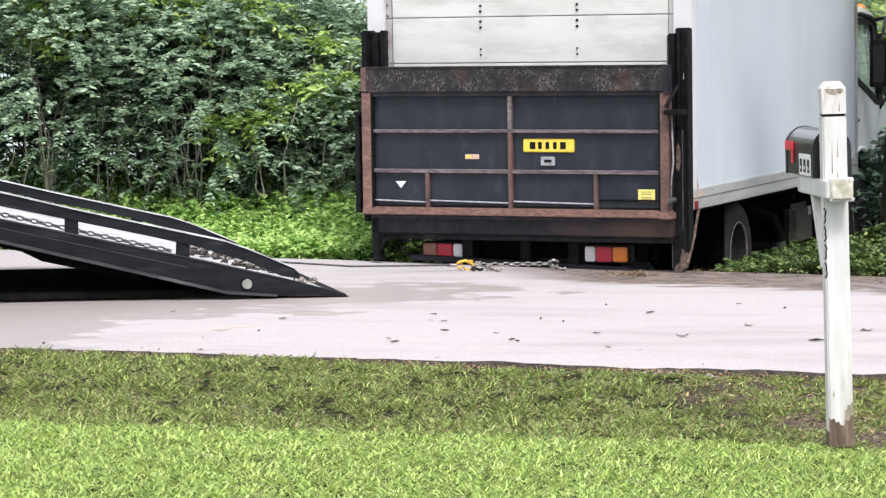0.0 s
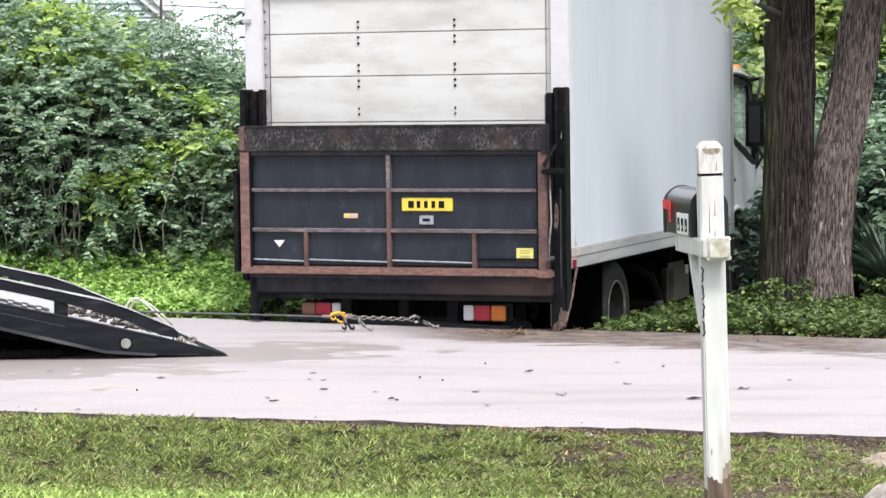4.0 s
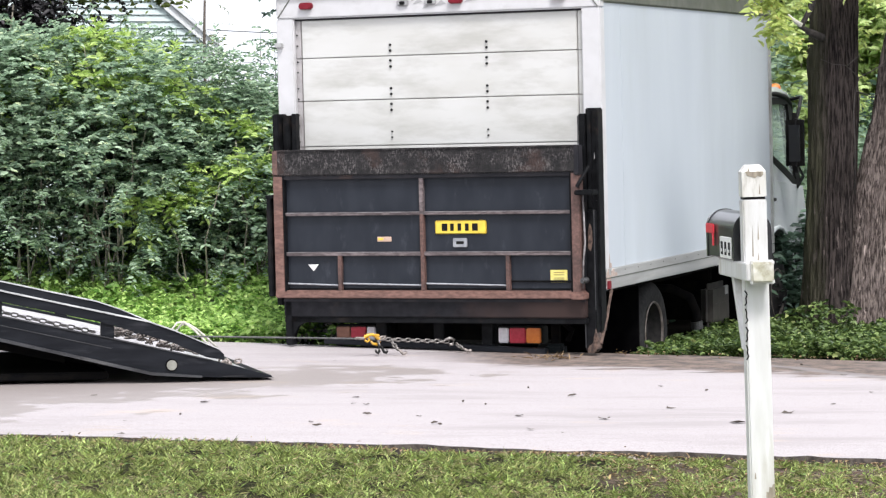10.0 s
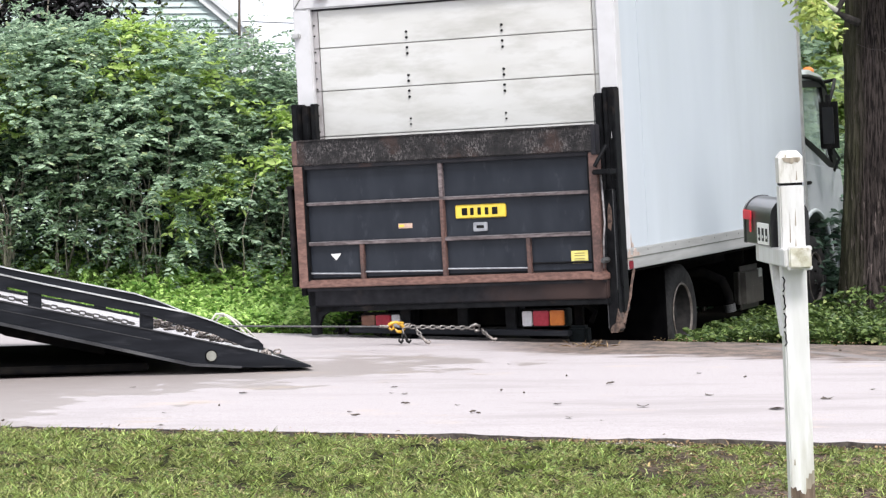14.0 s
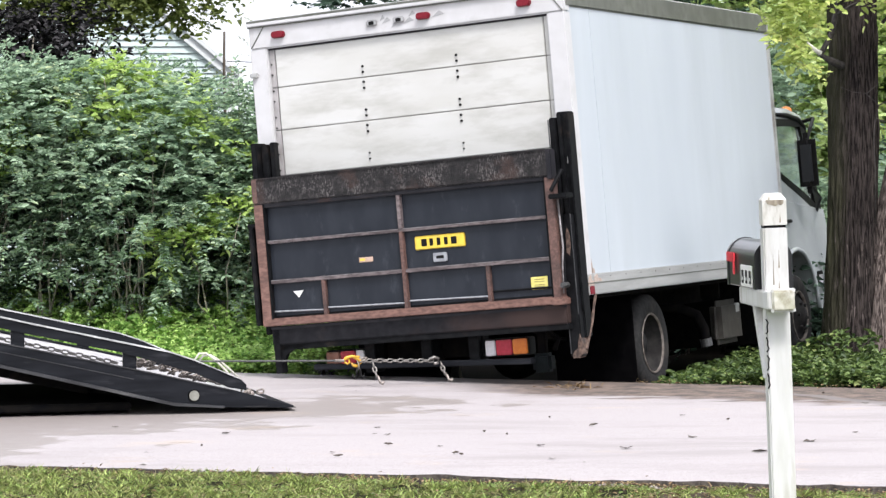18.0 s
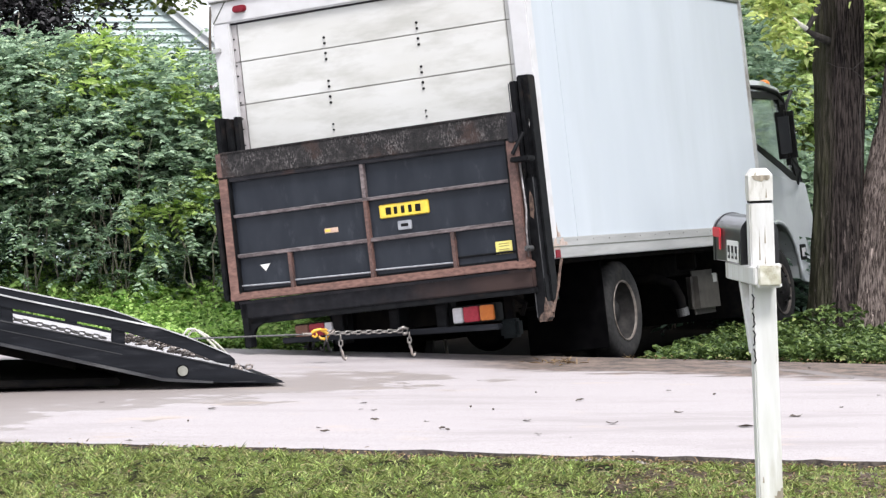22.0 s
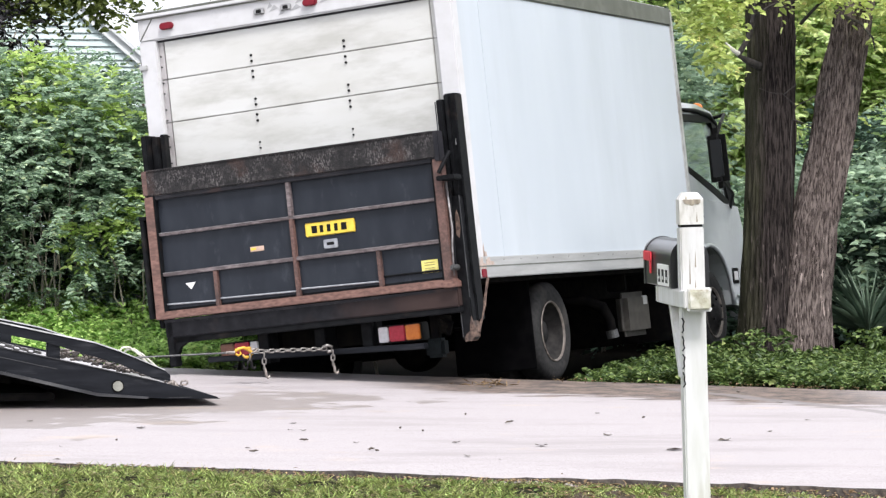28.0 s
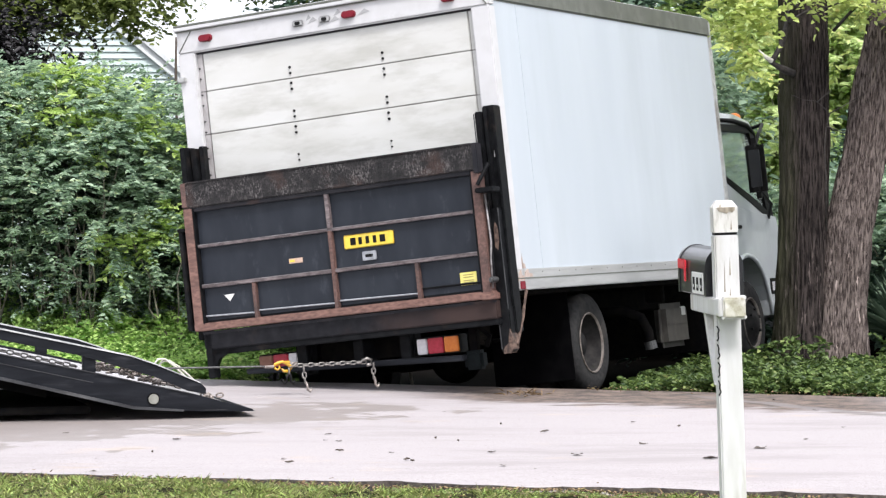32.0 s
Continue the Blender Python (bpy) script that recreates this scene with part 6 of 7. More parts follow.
def background_plants():
    lab = "tall dark green bush behind the twin-trunk tree"
    spots = [(3.0, 26.5, 3.0, 1.0), (4.6, 27.4, 1.25, 1.0), (6.2, 26.6, 2.0, 1.2), (2.0, 28.0, 2.5, 1.1), (7.6, 28.0, 2.2, 1.3), (5.3, 25.2, 1.7, 0.8), (6.6, 24.8, 1.5, 0.8), (3.4, 24.6, 1.0, 0.6)]
    for i, (x, y, h, r) in enumerate(spots):
        shrub(x, y, h, r, 900, 9, 0.10, 61 + i, M_DEEP, M_HEDGE if i in (0, 1, 3, 4, 5) else M_DEEP, 0.25 if i in (1, 2) else 0.06, lab, "background_bush")
    far = "tall green thicket far behind the tree"
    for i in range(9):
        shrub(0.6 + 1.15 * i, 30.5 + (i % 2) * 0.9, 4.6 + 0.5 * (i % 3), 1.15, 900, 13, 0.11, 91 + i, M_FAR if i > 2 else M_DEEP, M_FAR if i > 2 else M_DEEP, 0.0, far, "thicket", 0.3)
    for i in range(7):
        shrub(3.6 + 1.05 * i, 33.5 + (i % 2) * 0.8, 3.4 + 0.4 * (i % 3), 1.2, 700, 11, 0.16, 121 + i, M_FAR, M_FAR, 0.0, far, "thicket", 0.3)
    # plum-leaved bush at the far left, over the hedge
    T = empty("plum_bush", pose(-2.95, 23.2, ground_z(-2.95, 23.2)), "dark plum-leaved bush rising over the hedge", "shrub")
    stems(T, (0, 0, 0), 5, 2.8, 0.5, 0.03, random.Random(3))
    O = lambda k: np.stack([rng.normal(0, 0.3, k), rng.normal(0, 0.25, k), rng.normal(2.5, 0.2, k)], 1)
    leaf_mesh("crown", *sprays(520, O, 0.6, lambda p: rng.normal(0, 1, p.shape), 0.2, 0.2, 9, 0.062, 0.6), M_PURPLE, T)
    # young shoots in the hedge, tall weeds at its foot, a thin sapling behind
    shoots = [(-3.1, 21.7, [(-0.2, 1.98), (0.05, 1.9), (0.15, 1.74), (-0.1, 1.6)], 16), (-2.0, 21.6, [(-0.35, 1.95), (-0.1, 2.02), (0.15, 1.94), (0.35, 1.9), (0.0, 1.72), (0.55, 1.84)], 13), (-0.9, 21.6, [(-0.2, 1.96), (0.1, 1.9), (0.35, 1.88)], 14), (-2.15, 21.95, [(-0.3, 2.2), (-0.1, 2.3), (0.12, 2.28), (0.3, 2.16), (0.5, 2.08)], 24), (-2.75, 21.9, [(-0.2, 2.1), (0.05, 2.16), (0.0, 1.9)], 20), (-1.3, 21.45, [(-0.4, 1.08), (-0.3, 1.2), (-0.05, 1.28), (0.1, 1.38), (0.3, 1.42), (0.45, 1.46)], 17)]
    for x, y, tufts, n in shoots:
        Y = empty("young_bush", pose(x, y, ground_z(x, y)), "young yellow-green shoots standing out of the hedge", "shrub", "young shoots")
        stems(Y, (0, 0, 0), 4, tufts[len(tufts) // 2][1], 0.35, 0.012, random.Random(n))
        at = np.array([(a, 0, z) for a, z in tufts])
        O = lambda k, at=at: at[np.arange(k) % len(at)] + rng.normal(0, 1, (k, 3)) * np.array([0.11, 0.08, 0.05])
        leaf_mesh("crown", *sprays(n * len(tufts), O, 0.5, lambda p: np.column_stack([rng.normal(0, 1, len(p)), np.full(len(p), -0.5), rng.normal(0.25, 0.4, len(p))]), 0.35, 0.22, 9, 0.075, 0.5), M_YOUNG, Y)
    for i in range(9):
        x, h = -3.0 + 0.36 * i + rng.uniform(-0.1, 0.1), rng.uniform(0.28, 0.55)
        y = far_edge(x) + rng.uniform(1.2, 1.9)
        Y = empty("tall_weed", pose(x, y, ground_z(x, y)), "broad-leaved light green weed at the hedge's foot", "plant", "weeds at the hedge")
        stems(Y, (0, 0, 0), 3, h, 0.15, 0.006, random.Random(i))
        O = lambda k, h=h: np.column_stack([rng.normal(0, 0.13, (k, 2)), rng.uniform(0.3, 1.0, k) * h])
        leaf_mesh("leaves", *sprays(26, O, 0.5, lambda p: rng.normal(0, 1, p.shape) * np.array([1, 1, 0.4]), 0.4, 0.16, 7, 0.075, 0.62), M_VERGE, Y)
    Y = empty("sapling", pose(-1.41, 24.0, -0.05), "thin sparse sapling rising above the hedge", "tree")
    part("stem", tube(bmesh.new(), [(0, 0, 0), (0.01, 0, 1.5), (-0.005, 0, 2.4), (0.0, 0, 2.72)], [0.016, 0.015, 0.013, 0.011], 7), M_DEBRIS, Y, "", True)
    O = lambda k: np.column_stack([rng.normal(0.0, 0.16, k), rng.normal(0, 0.12, k), rng.uniform(1.9, 3.3, k)])
    leaf_mesh("leaves", *sprays(44, O, 0.6, lambda p: rng.normal(0, 1, p.shape), 0.2, 0.16, 6, 0.04, 0.5), M_OAK, Y)
    for x, y, z in ((-0.87, 22.6, 2.36), (-0.75, 22.6, 2.26), (-1.55, 22.4, 2.35), (-3.05, 22.0, 2.52), (-2.82, 22.0, 2.42), (-2.3, 22.1, 2.44), (-1.98, 22.1, 2.42), (-1.8, 22.0, 2.36), (-1.2, 22.3, 2.28), (-0.5, 22.1, 2.22), (-0.28, 22.2, 2.18), (-3.6, 22.1, 2.46)):
        Y = empty("hedge_sprig", pose(x, y, 1.6), "thin sprig standing up from the hedge", "twig", "hedge sprigs")
        part("stem", tube(bmesh.new(), [(0, 0, 0), (0.01, 0, 0.3), (0, 0, z - 1.6)], [0.005, 0.004, 0.002], 5), M_DEBRIS, Y)
        O = lambda k, z=z: np.column_stack([rng.normal(0, 0.03, (k, 2)), rng.uniform(0.2, z - 1.58, k)])
        leaf_mesh("leaves", *sprays(22, O, 0.6, lambda p: rng.normal(0, 1, p.shape), 0.2, 0.1, 6, 0.045, 0.5), M_HEDGE, Y)
    for x, y, s in ((3.22, 20.6, 0.4), (3.4, 21.0, 0.34), (3.12, 20.9, 0.42), (3.56, 20.9, 0.36), (4.6, 21.4, 0.2), (5.2, 21.6, 0.24)):
        Y = empty("leafy_clump", pose(x, y, ground_z(x, y)), "dark leafy clump at the tree's foot", "plant", "clumps at the tree")
        O = lambda k, s=s: np.column_stack([rng.normal(0, 0.16, (k, 2)), rng.uniform(0.1, 1.0, k) * s])
        leaf_mesh("leaves", *sprays(70, O, 0.5, lambda p: rng.normal(0, 1, p.shape) * np.array([1, 1, 0.4]), 0.4, 0.15, 7, 0.055, 0.6), M_IVY, Y)
    # strap-leaved plant
    for x, y, s in ((4.78, 22.7, 0.75), (5.35, 22.9, 0.8)):
        Y = empty("yucca", pose(x, y, ground_z(x, y)), "grey-green strap-leaved plant beside the tree", "plant", "strap-leaved plants")
        k = 84
        a, e = rng.uniform(0, math.tau, k), rng.uniform(0.25, 1.35, k)
        D = np.stack([np.cos(a) * np.cos(e), np.sin(a) * np.cos(e), np.sin(e)], 1)
        leaf_mesh("leaves", D * 0.03 + np.array([0, 0, 0.12]), D, np.cross(D, (0, 0, 1.0)) + 0.01, rng.uniform(0.55, 0.85, k) * s, 0.027, M_YUCCA, Y, fold=0.1, blade=True)


background_plants()


def trunk(bm, pts, radii, seg, seed, ridge):
    """A trunk with deep vertical furrows."""
    n = len(pts)
    sub = 16
    P, R = [], []
    for i in range(n - 1):
        for j in range(sub):
            f = j / sub
            P.append(Vector(pts[i]).lerp(Vector(pts[i + 1]), f))
            R.append(radii[i] * (1 - f) + radii[i + 1] * f)
    P.append(Vector(pts[-1]))
    R.append(radii[-1])
    rings = []
    for p, r in zip(P, R):
        ring = []
        for k in range(seg):
            a = k * math.tau / seg
            c, s = math.cos(a), math.sin(a)
            v = noise.noise((c * 7 + seed, s * 7, p.z * 1.1)) + 0.6 * noise.noise((c * 16 + seed, s * 16, p.z * 3.0))
            big = noise.noise((c * 1.2 + seed * 2, s * 1.2, p.z * 0.7))
            rr = r * (1 + 0.10 * big) + ridge * (abs(v) * 2.2 - 0.6)
            ring.append(bm.verts.new((p.x + rr * c, p.y + rr * s, p.z)))
        rings.append(ring)
    for r, s in zip(rings, rings[1:]):
        for k in range(seg):
            bm.faces.new((r[k], r[(k + 1) % seg], s[(k + 1) % seg], s[k]))
    return bm


def big_tree():
    T = empty("twin_trunk_tree", pose(3.85, 22.0, -0.1), "large tree with two furrowed trunks and lime-green leaves", "tree")
    part("trunk", trunk(bmesh.new(), [(-0.03, 0, 0), (-0.05, 0, 0.5), (-0.045, 0, 1.2), (-0.045, 0, 2.6), (-0.1, 0.1, 4.2), (-0.25, 0.2, 6.5)], [0.27, 0.215, 0.195, 0.19, 0.17, 0.09], 160, 3.0, 0.021), M_BARK, T, "dark mossy trunk", True)
    part("trunk", trunk(bmesh.new(), [(0.22, -0.03, 0), (0.24, -0.03, 0.5), (0.32, -0.02, 1.1), (0.45, 0, 1.7), (0.58, 0, 2.5), (0.85, 0, 4.2), (1.3, 0.1, 6.5)], [0.27, 0.215, 0.195, 0.175, 0.155, 0.13, 0.07], 160, 9.0, 0.017), M_BARK2, T, "paler leaning trunk", True)
    limbs = [
        [(-0.14, -0.12, 2.37), (-0.26, -0.24, 2.41), (-0.36, -0.3, 2.46), (-0.27, -0.3, 2.62), (-0.21, -0.3, 2.9), (-0.15, -0.3, 3.4)],
        [(-0.23, -0.3, 2.78), (-0.1, -0.4, 2.86), (0.08, -0.45, 2.9), (0.4, -0.5, 3.02)],
        [(0.16, -0.2, 2.72), (0.26, -0.4, 2.86), (0.42, -0.45, 3.0), (0.7, -0.4, 3.2)],
        [(0.5, -0.25, 2.78), (0.62, -0.35, 2.72), (0.72, -0.35, 2.6), (0.74, -0.35, 2.5)],
        [(-0.18, -0.3, 2.9), (-0.42, -1.2, 3.0), (-0.75, -2.3, 2.92), (-1.05, -3.1, 2.8), (-1.3, -3.5, 2.86)],
        [(0.66, 0.0, 3.3), (0.95, -0.3, 3.25), (1.4, -0.4, 3.0), (1.9, -0.5, 2.75)],
        [(-0.15, 0.1, 4.2), (-0.9, -0.3, 4.8), (-1.8, -0.6, 5.1)],
        [(0.8, 0, 4.0), (1.5, -0.4, 4.6), (2.4, -0.6, 4.9)],
        [(0.0, 0.1, 3.6), (0.2, 1.0, 4.2), (0.1, 1.8, 4.6)],
    ]
    for k, L in enumerate(limbs):
        part("limb", tube(bmesh.new(), L, [(0.036 if k in (0, 4) else 0.014 if k in (1, 2, 3) else 0.045) * (1 - 0.6 * i / (len(L) - 1)) for i in range(len(L))], 8), M_LIMB, T, "", True)
    for L in ([(0.1, -0.22, 1.1), (0.09, -0.27, 1.5), (0.07, -0.3, 1.77), (0.08, -0.3, 1.91), (0.11, -0.3, 2.05), (0.06, -0.31, 2.1), (0.0, -0.31, 2.15), (-0.1, -0.3, 2.16), (-0.19, -0.28, 2.2)],
              [(0.01, -0.31, 2.14), (0.05, -0.32, 2.18), (0.1, -0.32, 2.22), (0.12, -0.32, 2.23)], [(0.11, -0.3, 2.05), (0.22, -0.32, 2.11), (0.375, -0.32, 2.2), (0.36, -0.32, 2.24)],
              [(0.09, -0.29, 1.95), (0.2, -0.32, 1.9), (0.26, -0.33, 1.92)]):
        part("bare_twig", tube(bmesh.new(), L, [0.005 * (1 - 0.6 * i / (len(L) - 1)) for i in range(len(L))], 5), M_LIMB, T, "", True)
    part("broken_stub", tube(bmesh.new(), [(-0.36, -0.31, 2.47), (-0.41, -0.33, 2.5), (-0.47, -0.33, 2.56)], [0.024, 0.016, 0.006], 8), M_STRAP, T, "pale broken end of a limb")
    # hanging lime foliage round the lower limbs, and the high crown
    low = [(-1.03, -3.12, 2.64, 0.08), (-0.95, -3.08, 2.47, 0.09), (-1.06, -3.17, 2.79, 0.09), (-0.9, -3.04, 2.66, 0.08), (-0.99, -3.12, 2.36, 0.07), (-0.92, -3.04, 2.86, 0.11), (-1.1, -3.26, 2.9, 0.1), (-1.06, -3.12, 2.52, 0.08), (-0.97, -3.1, 2.75, 0.1), (-0.88, -3.05, 2.98, 0.12), (0.1, -0.45, 3.1, 0.12), (0.25, -0.5, 2.98, 0.08), (0.45, -0.5, 2.94, 0.09), (0.62, -0.5, 2.95, 0.09), (0.9, -0.4, 2.88, 0.1), (-0.08, -0.5, 3.02, 0.07), (0.3, 0.4, 2.95, 0.14), (0.75, -0.35, 3.0, 0.12), (1.1, -0.4, 2.8, 0.16), (1.5, -0.4, 2.7, 0.22), (1.9, -0.5, 2.6, 0.22), (0.2, 0.9, 2.6, 0.24), (-0.6, 1.2, 2.85, 0.3), (0.25, 1.0, 2.15, 0.22), (1.0, 1.4, 2.6, 0.35), (1.5, 1.4, 2.3, 0.35)]
    for x, y, z, r in low:
        O = lambda k, x=x, y=y, z=z, r=r: np.array([x, y, z]) + rng.normal(0, 1, (k, 3)) * np.array([r, r, r * 0.6])
        leaf_mesh("foliage", *sprays(13, O, 0.6, lambda p: rng.normal(0, 1, p.shape) * np.array([1, 1, 0.3]), 0.5, 0.17, 7, 0.07, 0.6), M_LIME, T)
    for i in range(12):
        a, r = rng.uniform(0, math.tau), rng.uniform(0.3, 2.6)
        c = np.array([0.6 + r * math.cos(a), 1.6 + r * 0.7 * math.sin(a), rng.uniform(5.6, 7.6) - 0.2 * r])
        O = lambda k, c=c: c + rng.normal(0, 0.4, (k, 3))
        leaf_mesh("crown", *sprays(60, O, 0.6, lambda p: rng.normal(0, 1, p.shape), 0.4, 0.3, 7, 0.10, 0.45), M_LIME, T)
    # tree out of sight to the left, whose boughs hang into view
    U = empty("side_tree", pose(-5.4, 24.5, -0.1), "leafy tree whose boughs hang over the hedge", "tree")
    part("trunk", trunk(bmesh.new(), [(0, 0, 0), (0.05, 0, 1.5), (0.1, 0, 3.5), (0.0, 0, 5.5)], [0.25, 0.2, 0.16, 0.08], 48, 5.0, 0.012), M_BARK, U, "", True)
    for L in ([(0.05, 0, 3.0), (1.0, -0.2, 3.6), (2.2, -0.4, 3.65), (3.0, -0.5, 3.4)], [(0.05, 0, 3.4), (1.4, 0.3, 4.2), (3.0, 0.2, 4.3), (4.4, 0, 4.0)], [(0, 0, 2.6), (0.8, -0.5, 3.1), (1.6, -0.8, 3.1)]):
        part("bough", tube(bmesh.new(), L, [0.05, 0.035, 0.02, 0.01][:len(L)], 7), M_BARK, U, "", True)
    for x, y, z, r, n in ((2.3, -0.45, 3.2, 0.26, 90), (2.75, -0.45, 3.12, 0.24, 90), (3.1, -0.45, 3.17, 0.2, 34), (3.4, -0.4, 3.25, 0.16, 18), (2.5, -0.3, 3.45, 0.3, 90), (3.2, -0.3, 3.55, 0.28, 45), (2.0, -0.5, 3.0, 0.3, 80), (3.75, -0.2, 3.0, 0.12, 6), (2.55, -0.4, 3.0, 0.2, 45), (2.95, -0.4, 3.02, 0.16, 42), (3.3, -0.4, 3.08, 0.17, 44), (3.6, -0.35, 3.14, 0.15, 34), (3.52, -0.4, 2.9, 0.07, 9), (3.78, -0.4, 2.86, 0.06, 5), (3.95, -0.35, 3.2, 0.14, 14), (3.1, -0.4, 3.3, 0.25, 60), (0.2, 0, 4.6, 0.8, 150)):
        O = lambda k, x=x, y=y, z=z, r=r: np.array([x, y, z]) + rng.normal(0, 1, (k, 3)) * np.array([r, r, r * 0.6])
        leaf_mesh("foliage", *sprays(n, O, 0.6, lambda p: rng.normal(0, 1, p.shape) * np.array([1, 1, 0.3]), 0.5, 0.22, 9, 0.078, 0.6), M_OAK, U)
    part("bough", tube(bmesh.new(), [(0.05, 0, 3.6), (2.2, 0.3, 4.4), (4.6, 0.1, 3.9), (6.9, 0.0, 3.45)], [0.05, 0.04, 0.025, 0.012], 7), M_BARK, U, "", True)
    for k in range(9):
        x, r = 4.55 + 0.27 * k, 0.17
        z = 3.38 + 0.06 * math.sin(2.3 * k)
        O = lambda n, x=x, z=z, r=r: np.array([x, 0.1, z]) + rng.normal(0, 1, (n, 3)) * np.array([r, r, r * 0.6])
        leaf_mesh("foliage", *sprays(34, O, 0.6, lambda p: rng.normal(0, 1, p.shape) * np.array([1, 1, 0.3]), 0.5, 0.2, 9, 0.07, 0.6), M_BOUGH, U)


big_tree()


def ivy():
    """Low leafy ground cover along the far side of the road."""
    def bank(name, label, n, pick, hmax, leaf, material, twig):
        def origin(k):
            P = pick(k)
            z = np.array([max(ground_z(x, y), -0.08) for x, y in P])
            return np.column_stack([P, z + hmax(P) * rng.uniform(0.1, 1.0, k) ** 0.7])
        ob = leaf_mesh(name, *sprays(n, origin, 0.7, lambda p: np.column_stack([rng.normal(0, 1, (len(p), 2)), np.full(len(p), 0.5)]), 0.3, twig, 7, leaf, 0.7), material)
        tagged(ob, label, "ground cover", kind="stuff")

    def right(k):
        x = rng.uniform(1.92, 8.0, k)
        f = np.array([far_edge(v) for v in x])
        d = rng.uniform(0, 1, k) ** 1.3 * 3.6
        return np.column_stack([x + 0.35 * np.clip(d - 0.5, 0, 4), f + 0.1 + d])

    def left(k):
        x = rng.uniform(-7.0, -0.75, k)
        f = np.array([far_edge(v) for v in x])
        d = rng.uniform(0, 1, k) ** 1.2 * 2.9
        return np.column_stack([x + 0.3 * d, f + 0.1 + d])

    def bump(P):
        return np.array([0.12 + 0.09 * noise.noise((x * 1.7, y * 1.7, 4)) for x, y in P])

    bank("ground_ivy", "low bright green ivy beneath the tree", 9500, right, lambda P: 0.8 * bump(P) * np.clip((P[:, 0] - 1.7) / 0.7, 0.3, 1.0) * (1 - 0.75 * np.clip((P[:, 1] - np.array([far_edge(x) for x, _ in P]) - 0.7) / 1.3, 0, 1)), 0.041, M_IVY, 0.09)
    bank("ground_ivy", "bright green ground cover before the hedge", 16000, left, lambda P: 1.15 * bump(P) + 0.22 * np.clip(P[:, 1] - np.array([far_edge(x) for x, _ in P]) - 0.6, 0, 2.2), 0.045, M_VERGE, 0.11)


ivy()


def grass():
    n = 420000
    x, y = rng.uniform(-2.7, 3.3, n), rng.uniform(8.7, 14.2, n)
    edge = np.array([near_edge(v) for v in x])
    keep = (y < edge + 0.03 + rng.normal(0, 0.06, n)) & ((y > 10.6) | (rng.uniform(0, 1, n) < 0.75))
    bare = np.array([noise.noise((a * 1.1, b * 1.6, 9)) for a, b in zip(x, y)])
    fleck = np.array([noise.noise((a * 6, b * 6, 2)) for a, b in zip(x, y)])
    pit = np.array([noise.noise((a * 10.5, b * 4.2, 4)) for a, b in zip(x, y)])
    dry = np.clip((y - 10.66 + 0.22 * x + 0.12 * fleck) / 0.22, 0, 1)
    mud = 0.7 * np.exp(-(((x - 1.68) / 0.24) ** 2 + ((y - 11.0) / 0.6) ** 2)) + 0.6 * np.exp(-(((x - 1.22) / 0.24) ** 2 + ((y - 12.2) / 0.45) ** 2)) + 1.2 * np.exp(-(((x - 2.66) / 0.36) ** 2 + ((y - 12.1) / 0.55) ** 2)) + 0.9 * np.exp(-(((x - 2.3) / 0.3) ** 2 + ((y - 10.8) / 0.25) ** 2)) + (0.2 + 0.9 * np.clip((x + 0.6) / 2.6, 0, 1)) * np.exp(-((y - edge + 0.03) / (0.1 + 0.06 * np.clip(x, 0, 2))) ** 2)
    keep &= rng.uniform(0, 1, n) > np.clip(dry * (0.30 + 0.2 * bare + 0.45 * fleck + 0.45 * pit) + 0.85 * mud * (0.55 + 1.3 * fleck + 0.6 * pit) + np.clip(1.0 * pit + 0.5 * fleck, 0, 0.62), 0, 0.97)
    x, y, dry, mud = x[keep], y[keep], dry[keep], mud[keep]
    z = np.array([ground_z(a, b) for a, b in zip(x, y)])
    k = len(x)
    a = rng.uniform(0, math.tau, k)
    lean = rng.uniform(0.5, 2.6, k)
    D = np.column_stack([np.cos(a) * lean, np.sin(a) * lean, np.ones(k)])
    tuft = np.array([noise.noise((u * 9, v * 5, 6)) + 0.5 * noise.noise((u * 22, v * 12, 1)) for u, v in zip(x, y)])
    L = rng.uniform(0.02, 0.055, k) * (1 + dry * np.clip(0.05 + 1.0 * tuft, -0.5, 0.55)) * (1 - 0.6 * np.clip(mud, 0, 1))
    S = np.cross(D, (0.2, 0.1, 1.0)) + rng.normal(0, 0.4, (k, 3))
    P = np.column_stack([x, y, z - 0.004])
    W = rng.uniform(0.0032, 0.0076, k) * (1 - 0.22 * dry)
    near = rng.uniform(0, 1, k) > dry * 0.8
    for sel, m, lab in ((near, M_BLADE, "fresh green lawn grass"), (~near, M_BLADE2, "thin dull grass by the road's edge")):
        tagged(leaf_mesh("lawn_grass", P[sel], D[sel], S[sel], L[sel], W[sel], m, fold=0.05, blade=True), lab, "grass", kind="stuff")
    # dead blades lying among the green
    dd = (rng.uniform(0, 1, k) < 0.02 + 0.03 * dry)
    q = P[dd] + np.array([0, 0, 0.012])
    tagged(leaf_mesh("dead_blades", q, np.column_stack([rng.normal(0, 1, (len(q), 2)), rng.uniform(-0.05, 0.35, len(q))]), rng.normal(0, 1, q.shape), rng.uniform(0.03, 0.07, len(q)), 0.004, M_THATCH, fold=0.05, blade=True), "straw-coloured dead grass in the lawn", "grass", kind="stuff")
    # broad weeds and clover
    c = rng.uniform(0, 1, k) > 0.968
    q = P[c] + np.array([0, 0, 0.02])
